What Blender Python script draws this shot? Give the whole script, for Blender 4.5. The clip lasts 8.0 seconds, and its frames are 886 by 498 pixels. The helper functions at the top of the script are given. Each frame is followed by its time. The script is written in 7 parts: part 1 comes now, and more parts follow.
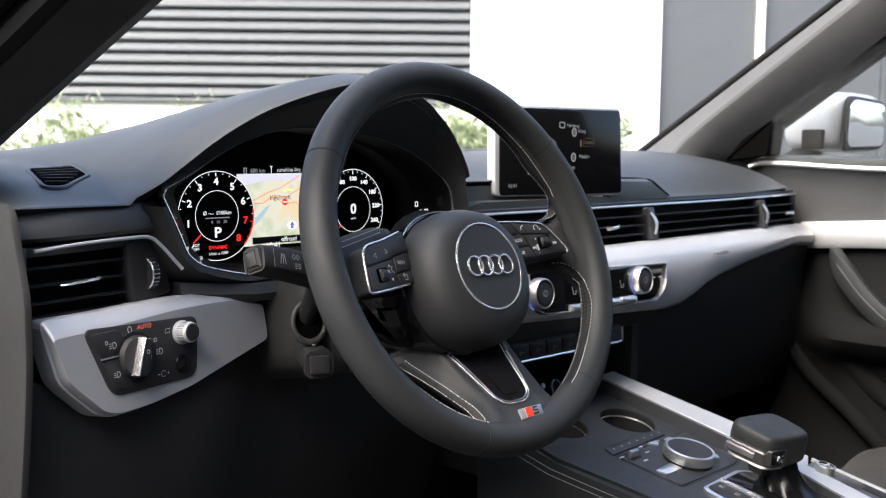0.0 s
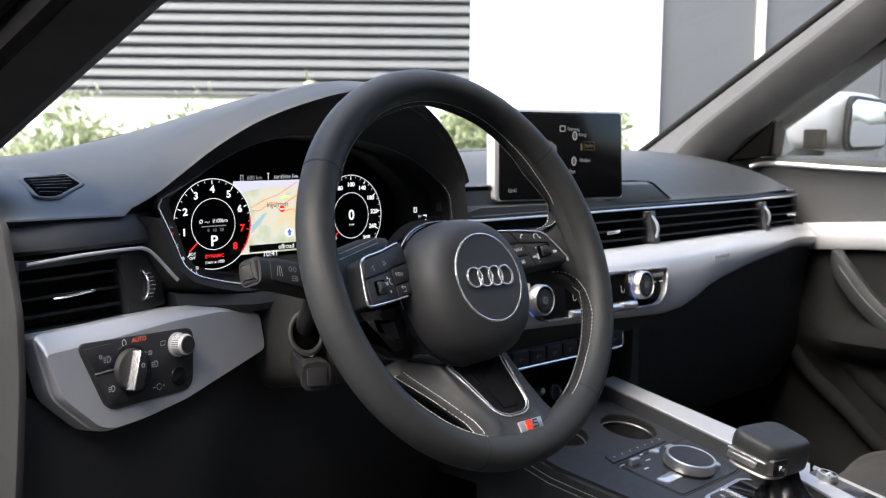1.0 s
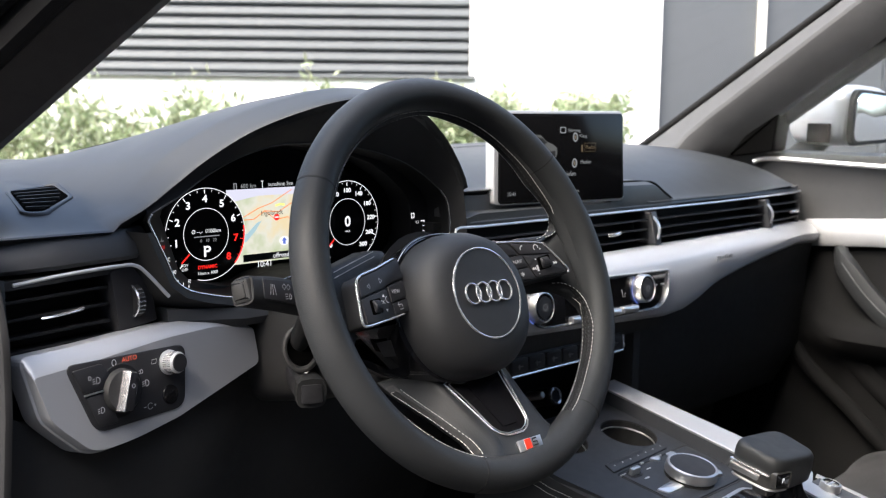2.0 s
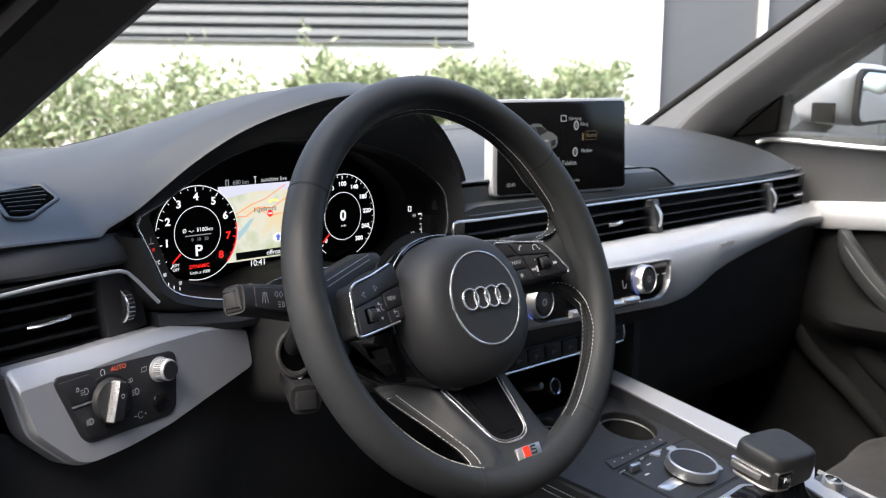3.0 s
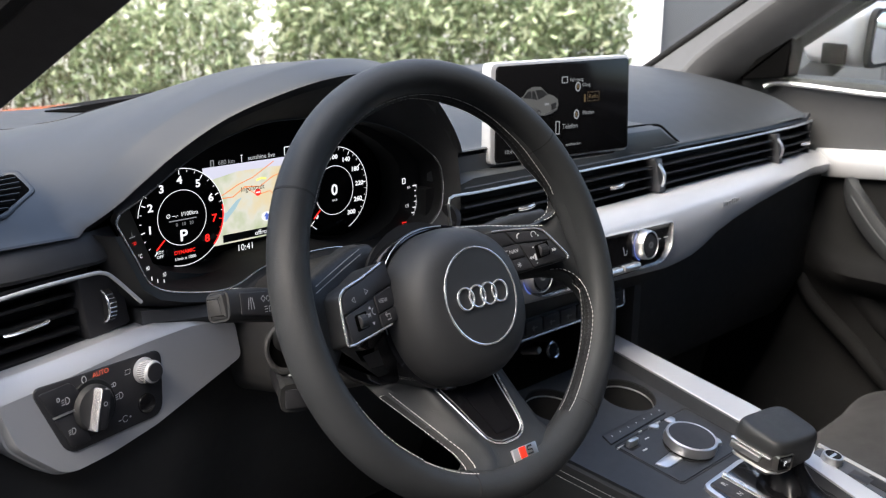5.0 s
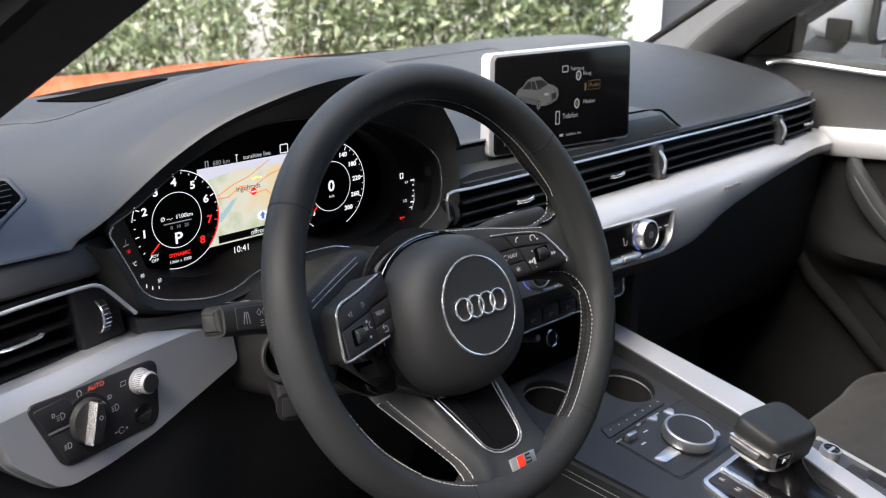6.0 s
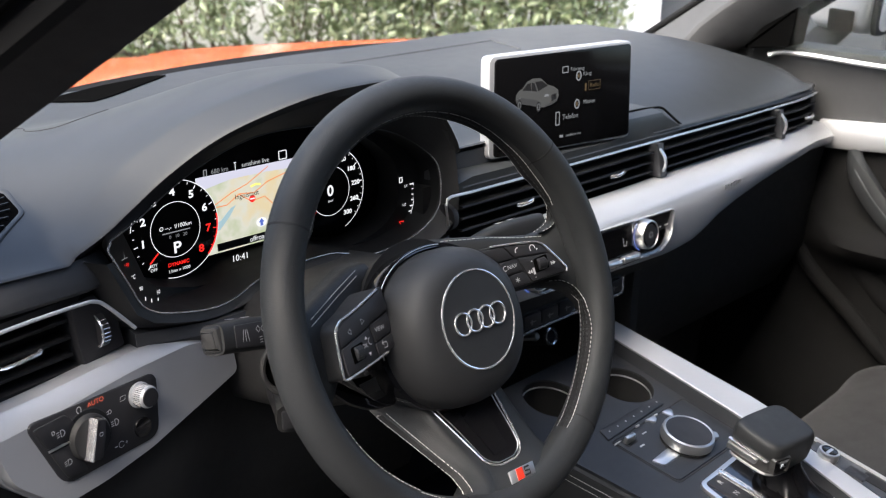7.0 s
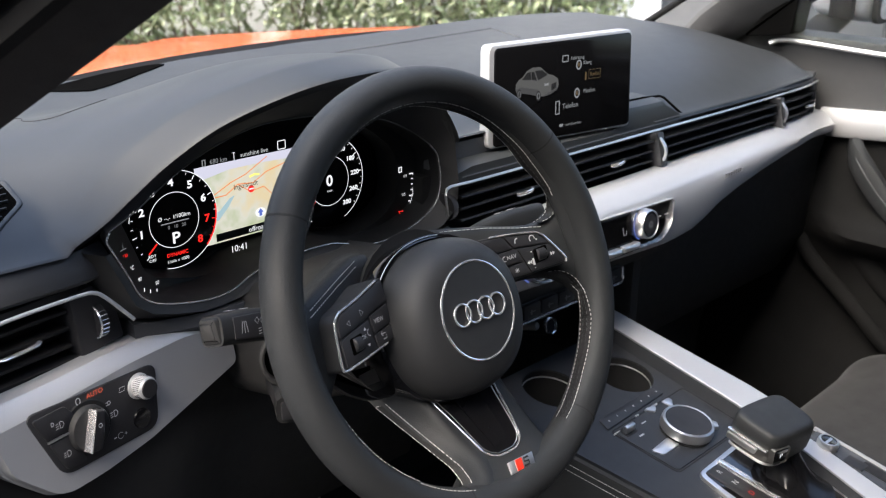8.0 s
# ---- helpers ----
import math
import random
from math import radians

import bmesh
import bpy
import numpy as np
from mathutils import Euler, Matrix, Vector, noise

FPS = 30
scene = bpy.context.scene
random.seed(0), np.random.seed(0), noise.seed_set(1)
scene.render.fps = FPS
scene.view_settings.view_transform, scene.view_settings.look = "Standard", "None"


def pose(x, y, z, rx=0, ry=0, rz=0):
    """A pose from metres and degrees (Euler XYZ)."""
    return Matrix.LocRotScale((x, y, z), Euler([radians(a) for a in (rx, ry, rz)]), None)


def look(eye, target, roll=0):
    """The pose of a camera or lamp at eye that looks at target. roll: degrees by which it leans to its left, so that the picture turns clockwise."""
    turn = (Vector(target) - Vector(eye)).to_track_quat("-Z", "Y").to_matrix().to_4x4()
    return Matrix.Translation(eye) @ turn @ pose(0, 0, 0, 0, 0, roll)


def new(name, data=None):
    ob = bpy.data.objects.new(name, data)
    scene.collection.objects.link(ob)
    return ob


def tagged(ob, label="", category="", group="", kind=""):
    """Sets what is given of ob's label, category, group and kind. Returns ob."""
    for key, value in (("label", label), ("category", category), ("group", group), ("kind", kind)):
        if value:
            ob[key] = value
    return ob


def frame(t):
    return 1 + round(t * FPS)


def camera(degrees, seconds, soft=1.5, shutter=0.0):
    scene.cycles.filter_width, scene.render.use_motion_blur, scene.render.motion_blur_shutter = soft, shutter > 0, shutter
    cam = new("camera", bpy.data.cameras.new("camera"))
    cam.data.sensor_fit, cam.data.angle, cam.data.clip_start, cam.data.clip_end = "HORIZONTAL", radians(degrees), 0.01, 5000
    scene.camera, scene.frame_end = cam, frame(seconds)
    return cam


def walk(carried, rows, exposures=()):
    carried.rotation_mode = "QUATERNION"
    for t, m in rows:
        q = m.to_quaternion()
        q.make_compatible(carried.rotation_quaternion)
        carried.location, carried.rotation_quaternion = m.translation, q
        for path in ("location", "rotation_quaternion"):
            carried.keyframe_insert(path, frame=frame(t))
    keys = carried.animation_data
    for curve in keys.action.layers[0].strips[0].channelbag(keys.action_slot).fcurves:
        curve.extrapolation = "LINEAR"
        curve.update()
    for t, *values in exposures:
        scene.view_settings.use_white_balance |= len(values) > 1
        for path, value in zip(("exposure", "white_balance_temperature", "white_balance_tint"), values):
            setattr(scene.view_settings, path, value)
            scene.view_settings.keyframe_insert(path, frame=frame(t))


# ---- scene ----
cam = camera(46.6, 8.0, soft=1.15)
cam.data.dof.use_dof = True
cam.data.dof.focus_distance, cam.data.dof.aperture_fstop = 0.92, 11.5
PATH = [
    (0, (-0.6928, -0.6242, 0.9383), (0.7230, 0.7739, 0.7362), 0.60),
    (0.5, (-0.6901, -0.6212, 0.9451), (0.7257, 0.7760, 0.7367), 0.63),
    (1, (-0.6826, -0.6148, 0.9546), (0.7326, 0.7814, 0.7355), 0.62),
    (1.5, (-0.6735, -0.6067, 0.9688), (0.7407, 0.7877, 0.7331), 0.63),
    (3, (-0.6417, -0.5790, 1.0168), (0.7641, 0.8037, 0.6827), 0.67),
    (3.5, (-0.6308, -0.5697, 1.0335), (0.7701, 0.8070, 0.6560), 0.70),
    (4, (-0.6203, -0.5608, 1.0497), (0.7747, 0.8085, 0.6266), 0.68),
    (4.5, (-0.6109, -0.5527, 1.0658), (0.7771, 0.8089, 0.5976), 0.71),
    (6, (-0.5841, -0.5282, 1.1266), (0.7787, 0.8044, 0.5206), 0.75),
    (6.5, (-0.5785, -0.5236, 1.1448), (0.7774, 0.8025, 0.5102), 0.72),
    (7, (-0.5754, -0.5193, 1.1575), (0.7767, 0.8006, 0.5020), 0.77),
    (7.5, (-0.5739, -0.5176, 1.1610), (0.7752, 0.7981, 0.4910), 0.77),
    (8, (-0.5727, -0.5178, 1.1599), (0.7731, 0.7963, 0.4804), 0.75),
]
walk(cam, [(t, look(eye, target, roll)) for t, eye, target, roll in PATH], [(0, 2.79), (4.5, 2.72), (8, 2.60)])

# ---- light ----
SUN_ELEV, SUN_ROT = 49.0, 266.0
world = bpy.data.worlds.new("sky")
world.use_nodes = True
scene.world = world
wn = world.node_tree
sky = wn.nodes.new("ShaderNodeTexSky")
sky.sky_type = "NISHITA"
sky.sun_disc = False
sky.sun_elevation, sky.sun_rotation = radians(SUN_ELEV), radians(SUN_ROT)
sky.air_density, sky.dust_density, sky.ozone_density = 0.9, 5.0, 0.85
wn.links.new(sky.outputs[0], wn.nodes["Background"].inputs[0])
wn.nodes["Background"].inputs[1].default_value = 0.145
sun_data = bpy.data.lights.new("sun", "SUN")
sun_data.energy, sun_data.angle, sun_data.color = 0.8, radians(60), (0.935, 0.985, 0.995)
sun = new("sun", sun_data)
sun_dir = Vector((math.sin(radians(SUN_ROT)) * math.cos(radians(SUN_ELEV)), math.cos(radians(SUN_ROT)) * math.cos(radians(SUN_ELEV)), math.sin(radians(SUN_ELEV))))
sun.matrix_world = look(sun_dir * 30, (0, 0, 0))


# ---- materials ----
def mat(name, col, rough=0.5, metal=0.0, grain=0.0, bump=0.0, var=0.15, vscale=18.0, coat=0.0, spec=0.5, rvar=0.08, emit=0.0, island=0.0, sheen=0.0):
    """Base colour with cloudy wear at two scales, and a fine relief of the given grain (bumps per metre)."""
    m = bpy.data.materials.new(name)
    m.use_nodes = True
    nt = m.node_tree
    b = nt.nodes["Principled BSDF"]
    tc = nt.nodes.new("ShaderNodeTexCoord")
    n1 = nt.nodes.new("ShaderNodeTexNoise")
    n1.inputs["Scale"].default_value, n1.inputs["Detail"].default_value = vscale, 6
    nt.links.new(tc.outputs["Object"], n1.inputs["Vector"])
    ramp = nt.nodes.new("ShaderNodeValToRGB")
    lo, hi = 1 - var, 1 + var
    ramp.color_ramp.elements[0].position, ramp.color_ramp.elements[1].position = 0.3, 0.7
    ramp.color_ramp.elements[0].color = (*[min(1, c * lo) for c in col], 1)
    ramp.color_ramp.elements[1].color = (*[min(1, c * hi) for c in col], 1)
    nt.links.new(n1.outputs["Fac"], ramp.inputs["Fac"])
    out = ramp.outputs["Color"]
    if island:
        geo = nt.nodes.new("ShaderNodeNewGeometry")
        hsv = nt.nodes.new("ShaderNodeHueSaturation")
        mr = nt.nodes.new("ShaderNodeMapRange")
        mr.inputs["To Min"].default_value, mr.inputs["To Max"].default_value = 1 - island, 1 + island
        nt.links.new(geo.outputs["Random Per Island"], mr.inputs["Value"])
        nt.links.new(mr.outputs[0], hsv.inputs["Value"])
        mh = nt.nodes.new("ShaderNodeMapRange")
        mh.inputs["To Min"].default_value, mh.inputs["To Max"].default_value = 0.47, 0.53
        nt.links.new(geo.outputs["Random Per Island"], mh.inputs["Value"])
        nt.links.new(mh.outputs[0], hsv.inputs["Hue"])
        nt.links.new(out, hsv.inputs["Color"])
        out = hsv.outputs["Color"]
    nt.links.new(out, b.inputs["Base Color"])
    b.inputs["Metallic"].default_value = metal
    b.inputs["Specular IOR Level"].default_value = spec
    b.inputs["Coat Weight"].default_value = coat
    b.inputs["Sheen Weight"].default_value = sheen
    mr2 = nt.nodes.new("ShaderNodeMapRange")
    mr2.inputs["To Min"].default_value, mr2.inputs["To Max"].default_value = max(0.02, rough - rvar), min(1, rough + rvar)
    n2 = nt.nodes.new("ShaderNodeTexNoise")
    n2.inputs["Scale"].default_value, n2.inputs["Detail"].default_value = vscale * 5, 4
    nt.links.new(tc.outputs["Object"], n2.inputs["Vector"])
    nt.links.new(n2.outputs["Fac"], mr2.inputs["Value"])
    nt.links.new(mr2.outputs[0], b.inputs["Roughness"])
    if grain:
        vo = nt.nodes.new("ShaderNodeTexVoronoi")
        vo.inputs["Scale"].default_value = grain
        nt.links.new(tc.outputs["Object"], vo.inputs["Vector"])
        bp = nt.nodes.new("ShaderNodeBump")
        bp.inputs["Strength"].default_value, bp.inputs["Distance"].default_value = bump, 0.35 / grain
        nt.links.new(vo.outputs["Distance"], bp.inputs["Height"])
        nt.links.new(bp.outputs[0], b.inputs["Normal"])
    if emit:
        b.inputs["Emission Color"].default_value = (*col, 1)
        b.inputs["Emission Strength"].default_value = emit
    return m


def glow(name, col, strength):
    m = bpy.data.materials.new(name)
    m.use_nodes = True
    b = m.node_tree.nodes["Principled BSDF"]
    b.inputs["Base Color"].default_value = (0.01, 0.01, 0.01, 1)
    b.inputs["Roughness"].default_value = 0.3
    b.inputs["Emission Color"].default_value = (*col, 1)
    b.inputs["Emission Strength"].default_value = strength * 0.62
    return m


def pane(name, tint, gloss=0.04):
    m = bpy.data.materials.new(name)
    m.use_nodes = True
    nt = m.node_tree
    out = nt.nodes["Material Output"]
    tr, gl, mx = nt.nodes.new("ShaderNodeBsdfTransparent"), nt.nodes.new("ShaderNodeBsdfGlossy"), nt.nodes.new("ShaderNodeMixShader")
    tr.inputs[0].default_value = (*tint, 1)
    gl.inputs["Roughness"].default_value = 0.02
    mx.inputs[0].default_value = gloss
    nt.links.new(tr.outputs[0], mx.inputs[1])
    nt.links.new(gl.outputs[0], mx.inputs[2])
    nt.links.new(mx.outputs[0], out.inputs[0])
    return m


def leafy(name, col, island):
    """A leaf that lets part of the light through."""
    m = mat(name, col, 0.5, var=0.3, vscale=14, island=island)
    nt = m.node_tree
    b, out = nt.nodes["Principled BSDF"], nt.nodes["Material Output"]
    tl, mx = nt.nodes.new("ShaderNodeBsdfTranslucent"), nt.nodes.new("ShaderNodeMixShader")
    nt.links.new(b.inputs["Base Color"].links[0].from_socket, tl.inputs["Color"])
    mx.inputs[0].default_value = 0.4
    nt.links.new(b.outputs[0], mx.inputs[1])
    nt.links.new(tl.outputs[0], mx.inputs[2])
    nt.links.new(mx.outputs[0], out.inputs[0])
    return m


SOFT = mat("soft_grained_dash", (0.0182, 0.0198, 0.0206), 0.52, grain=1700, bump=0.10, var=0.04, vscale=9, spec=0.50, rvar=0.03)
LOWER = mat("hard_black_plastic", (0.019, 0.0193, 0.0196), 0.6, grain=1600, bump=0.3, var=0.1, spec=0.3)
BAND = mat("dark_blue_black_vinyl", (0.036, 0.038, 0.042), 0.45, grain=1500, bump=0.25, var=0.08)
LEATHER = mat("black_leather", (0.0196, 0.0210, 0.0222), 0.52, grain=1250, bump=0.45, var=0.10, vscale=25, spec=0.27)
LEATHER_PAD = mat("airbag_vinyl", (0.0205, 0.0212, 0.0224), 0.56, grain=1500, bump=0.2, var=0.06, spec=0.4)
CONSOLE = mat("console_black", (0.022, 0.024, 0.028), 0.5, grain=1500, bump=0.25, var=0.1, spec=0.4)
DOORLOW = mat("dark_door_plastic", (0.008, 0.008, 0.0082), 0.95, grain=1200, bump=0.3, var=0.12, spec=0.12)
BLACK = mat("matt_black", (0.016, 0.016, 0.0165), 0.7, var=0.1, spec=0.25)
# near-black: shade of openings put into the colour; also for black parts
VOID = mat("recess_shade_black", (0.003, 0.003, 0.003), 0.95, var=0.1, spec=0.0)
BEZEL = mat("cluster_bezel", (0.018, 0.018, 0.0185), 0.60, var=0.08, spec=0.10)
VENTSLAT = mat("vent_slat_black", (0.010, 0.010, 0.0105), 0.5, var=0.08, spec=0.2)
HOODIN = mat("hood_lining_plastic", (0.030, 0.030, 0.031), 0.7, grain=1500, bump=0.2, var=0.08, spec=0.25)
PIANO = mat("gloss_black", (0.006, 0.006, 0.007), 0.10, var=0.1, rvar=0.03, coat=0.5)
INLAY = mat("dark_gloss_inlay", (0.006, 0.006, 0.007), 0.22, var=0.1, rvar=0.05, spec=0.22)
BUTTON = mat("button_black", (0.020, 0.020, 0.022), 0.5, var=0.06, spec=0.35)
SILVER = mat("satin_aluminium", (0.415, 0.423, 0.435), 0.50, metal=0.50, var=0.015, rvar=0.02)
GUN = mat("dark_satin_shell", (0.11, 0.108, 0.105), 0.38, metal=0.8, var=0.04)
PERF = mat("perforated_leather", (0.010, 0.010, 0.0105), 0.6, grain=900, bump=0.8, var=0.2, vscale=60, spec=0.25)
CHROME = mat("chrome", (0.80, 0.80, 0.81), 0.24, metal=0.82, var=0.02, rvar=0.05)
SATIN = mat("satin_chrome", (0.62, 0.62, 0.62), 0.42, metal=1.0, var=0.03)
THREAD = mat("pale_thread", (0.45, 0.44, 0.42), 0.8, var=0.15, vscale=300)
PRINT = mat("white_print", (0.50, 0.50, 0.50), 0.6, var=0.03)
PRINT_RED = glow("red_print", (0.9, 0.16, 0.09), 0.24)
PRINT_DIM = mat("grey_print", (0.12, 0.12, 0.12), 0.6, var=0.03)
RED = mat("red_enamel", (0.60, 0.03, 0.015), 0.25, var=0.05, coat=0.4)
DOORGREY = mat("door_lining_vinyl", (0.040, 0.041, 0.042), 0.6, grain=1300, bump=0.3, var=0.06)
SEATFAB = mat("suede_seat", (0.022, 0.022, 0.022), 0.95, grain=700, bump=0.5, var=0.22, vscale=40, sheen=0.12, spec=0.2)
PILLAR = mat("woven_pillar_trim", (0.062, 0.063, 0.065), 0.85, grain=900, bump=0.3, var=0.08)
# same woven trim, with the near pillar's shade put into the colour
PILLAR_SHADED = mat("shaded_woven_pillar_trim", (0.030, 0.028, 0.027), 0.85, grain=900, bump=0.4, var=0.12)
ROOFLINE = mat("headliner_cloth", (0.09, 0.09, 0.095), 0.9, grain=900, bump=0.3, var=0.06)
CARPET = mat("dark_carpet", (0.022, 0.022, 0.022), 0.98, grain=500, bump=0.8, var=0.25)
RUBBER = mat("rubber_seal", (0.010, 0.010, 0.010), 0.75, var=0.1, spec=0.15)
ORANGE = mat("orange_paint", (0.58, 0.058, 0.004), 0.14, var=0.03, coat=0.2, rvar=0.04, spec=0.2)
GLASS = pane("window_glass", (0.93, 0.95, 0.94), 0.03)
MIRROR_G = mat("mirror_glass", (0.75, 0.78, 0.80), 0.03, metal=1.0, var=0.01, rvar=0.01)
SCREEN = mat("screen_black", (0.005, 0.005, 0.0055), 0.13, var=0.02, rvar=0.02, spec=0.15)
S_WHITE = glow("display_white", (0.85, 0.87, 0.90), 0.33)
S_DIM = glow("display_dim_white", (0.5, 0.52, 0.55), 0.13)
S_STAT = glow("display_soft_white", (0.7, 0.72, 0.75), 0.22)
S_RED = glow("display_red", (0.85, 0.02, 0.015), 0.35)
S_AMBER = glow("display_amber", (0.55, 0.36, 0.16), 0.05)
S_BLUE = glow("display_blue", (0.10, 0.16, 0.55), 0.30)
S_ORANGE = glow("display_orange", (0.75, 0.22, 0.06), 0.36)
M_LAND = glow("map_land", (0.80, 0.74, 0.56), 0.25)
mt_ = M_LAND.node_tree
mc_, mn_, mr_ = mt_.nodes.new("ShaderNodeTexCoord"), mt_.nodes.new("ShaderNodeTexNoise"), mt_.nodes.new("ShaderNodeValToRGB")
mn_.inputs["Scale"].default_value, mn_.inputs["Detail"].default_value = 38, 3
mr_.color_ramp.elements[0].position, mr_.color_ramp.elements[0].color = 0.34, (0.55, 0.62, 0.40, 1)
mr_.color_ramp.elements[1].position, mr_.color_ramp.elements[1].color = 0.66, (0.86, 0.72, 0.46, 1)
mid_ = mr_.color_ramp.elements.new(0.5)
mid_.color = (0.80, 0.79, 0.68, 1)
mt_.links.new(mc_.outputs["Object"], mn_.inputs["Vector"])
mt_.links.new(mn_.outputs["Fac"], mr_.inputs["Fac"])
mt_.links.new(mr_.outputs["Color"], mt_.nodes["Principled BSDF"].inputs["Emission Color"])
M_HAZE = glow("map_horizon", (0.70, 0.70, 0.84), 0.27)
SHROUD = mat("column_plastic", (0.027, 0.0265, 0.026), 0.55, grain=1500, bump=0.3, var=0.1, spec=0.4)
M_WATER = glow("map_water", (0.42, 0.60, 0.66), 0.26)
M_YELLOW = glow("map_yellow", (0.85, 0.75, 0.18), 0.40)
WALL = mat("white_render", (0.80, 0.80, 0.78), 0.9, grain=180, bump=0.3, var=0.05, vscale=1.5)
# for the added unseen wall; dark so rear-facing surfaces get less light
BLOCKER = mat("unseen_light_blocker", (0.10, 0.10, 0.10), 0.9, grain=180, bump=0.3, var=0.08, vscale=1.5)
GREYPANEL = mat("grey_cladding", (0.044, 0.048, 0.053), 0.55, var=0.06, vscale=2)
SLAT = mat("grey_blind_aluminium", (0.062, 0.068, 0.073), 0.6, metal=0.0, var=0.05, vscale=3)
SLATDARK = mat("blind_shadow_gap", (0.050, 0.053, 0.056), 0.7, var=0.1)
POST = mat("pale_post", (0.66, 0.65, 0.60), 0.6, var=0.05)
ASPHALT = mat("asphalt", (0.055, 0.055, 0.056), 0.9, grain=90, bump=0.6, var=0.25, vscale=4)
LEAF = leafy("laurel_leaf", (0.20, 0.24, 0.13), 0.5)
LEAF_Y = leafy("young_leaf", (0.41, 0.45, 0.29), 0.4)
STEM = mat("shrub_stem", (0.10, 0.07, 0.045), 0.85, var=0.25, vscale=30)
SOIL = mat("planting_soil", (0.07, 0.055, 0.04), 0.95, grain=60, bump=0.8, var=0.3, vscale=6)

# ---- mesh tools ----
WM = {}


def thing(name, at=(0, 0, 0), label="", category="", group="", kind="", turn=None):
    ob = new(name)
    ob.empty_display_size = 0.05
    m = Matrix.Translation(at) @ turn if turn else Matrix.Translation(at)
    ob.matrix_basis = m
    WM[ob] = m
    return tagged(ob, label, category, group, kind)


def finish(bm, name, material, sharp=35.0, normals=True):
    if normals:
        bmesh.ops.recalc_face_normals(bm, faces=bm.faces)
    me = bpy.data.meshes.new(name)
    bm.to_mesh(me)
    bm.free()
    for p in me.polygons:
        p.use_smooth = True
    me.set_sharp_from_angle(angle=radians(sharp))
    me.materials.append(material)
    return me


def part(name, bm, material, parent, label="", sharp=35.0, normals=True):
    """One mesh object under a thing or a part; its bmesh is given in world coordinates."""
    bm.transform(WM[parent].inverted())
    ob = new(name, finish(bm, name, material, sharp, normals))
    ob.parent = parent
    WM[ob] = WM[parent]
    return tagged(ob, label)


def solo(name, bm, material, label, category, kind="", group="", sharp=35.0):
    ob = new(name, finish(bm, name, material, sharp))
    WM[ob] = Matrix()
    return tagged(ob, label, category, group, kind)


def basis(o, xd, yd):
    x = Vector(xd).normalized()
    z = x.cross(Vector(yd)).normalized()
    y = z.cross(x)
    m = Matrix((x, y, z)).transposed().to_4x4()
    m.translation = o
    return m


def area2(pts):
    return sum(a[0] * b[1] - b[0] * a[1] for a, b in zip(pts, pts[1:] + pts[:1]))


def inset(pts, d):
    """Moves a counter-clockwise outline inwards by d."""
    out, n = [], len(pts)
    for i in range(n):
        p, a, b = Vector(pts[i]), Vector(pts[i - 1]), Vector(pts[(i + 1) % n])
        e1, e2 = (p - a), (b - p)
        if e1.length < 1e-9 or e2.length < 1e-9:
            out.append(tuple(p))
            continue
        n1, n2 = Vector((-e1.y, e1.x)).normalized(), Vector((-e2.y, e2.x)).normalized()
        k = n1 + n2
        k = k / max(0.35, k.length_squared / 2)
        out.append(tuple(p + k * d))
    return out


def rounded(pts, r, seg=4):
    """Rounds the corners of an outline; r is one radius or one for each corner."""
    out, n = [], len(pts)
    for i in range(n):
        rr = r[i] if isinstance(r, (list, tuple)) else r
        p, a, b = Vector(pts[i]), Vector(pts[i - 1]), Vector(pts[(i + 1) % n])
        da, db = (a - p), (b - p)
        cut = min(rr, da.length * 0.48, db.length * 0.48)
        if cut < 1e-6:
            out.append(tuple(p))
            continue
        s, e = p + da.normalized() * cut, p + db.normalized() * cut
        for k in range(seg + 1):
            t = k / seg
            out.append(tuple(s * (1 - t) ** 2 + p * 2 * t * (1 - t) + e * t * t))
    return out


def prism(pts, d0, d1, m=None, bevel=0.0, bm=None, back=True):
    """Extrudes an outline in the local plane from depth d0 to d1 (front), with a bevelled front rim."""
    bm = bm or bmesh.new()
    pts = [tuple(p) for p in pts]
    if area2(pts) < 0:
        pts = pts[::-1]
    m = m or Matrix()
    rings = [(pts, d0)]
    if bevel > 0:
        rings += [(pts, d1 - bevel), (inset(pts, bevel * 0.3), d1 - bevel * 0.3), (inset(pts, bevel), d1)]
    else:
        rings += [(pts, d1)]
    vs = [[bm.verts.new(m @ Vector((x, y, d))) for x, y in ring] for ring, d in rings]
    n = len(pts)
    for a, b in zip(vs, vs[1:]):
        for i in range(n):
            j = (i + 1) % n
            bm.faces.new((a[i], a[j], b[j], b[i]))
    bm.faces.new(vs[-1])
    if back:
        bm.faces.new(vs[0][::-1])
    return bm


def frame_strip(pts, width, d0, d1, m=None, bm=None):
    """A closed frame of the given width just inside an outline."""
    bm = bm or bmesh.new()
    if area2(pts) < 0:
        pts = pts[::-1]
    m = m or Matrix()
    inn = inset(pts, width)
    mid_o, mid_i = inset(pts, width * 0.25), inset(pts, width * 0.75)
    loops = [(pts, d0), (pts, d1 - (d1 - d0) * 0.3), (mid_o, d1), (mid_i, d1), (inn, d1 - (d1 - d0) * 0.3), (inn, d0)]
    vs = [[bm.verts.new(m @ Vector((x, y, d))) for x, y in loop] for loop, d in loops]
    n = len(pts)
    for k in range(len(vs)):
        a, b = vs[k], vs[(k + 1) % len(vs)]
        for i in range(n):
            j = (i + 1) % n
            bm.faces.new((a[i], a[j], b[j], b[i]))
    return bm


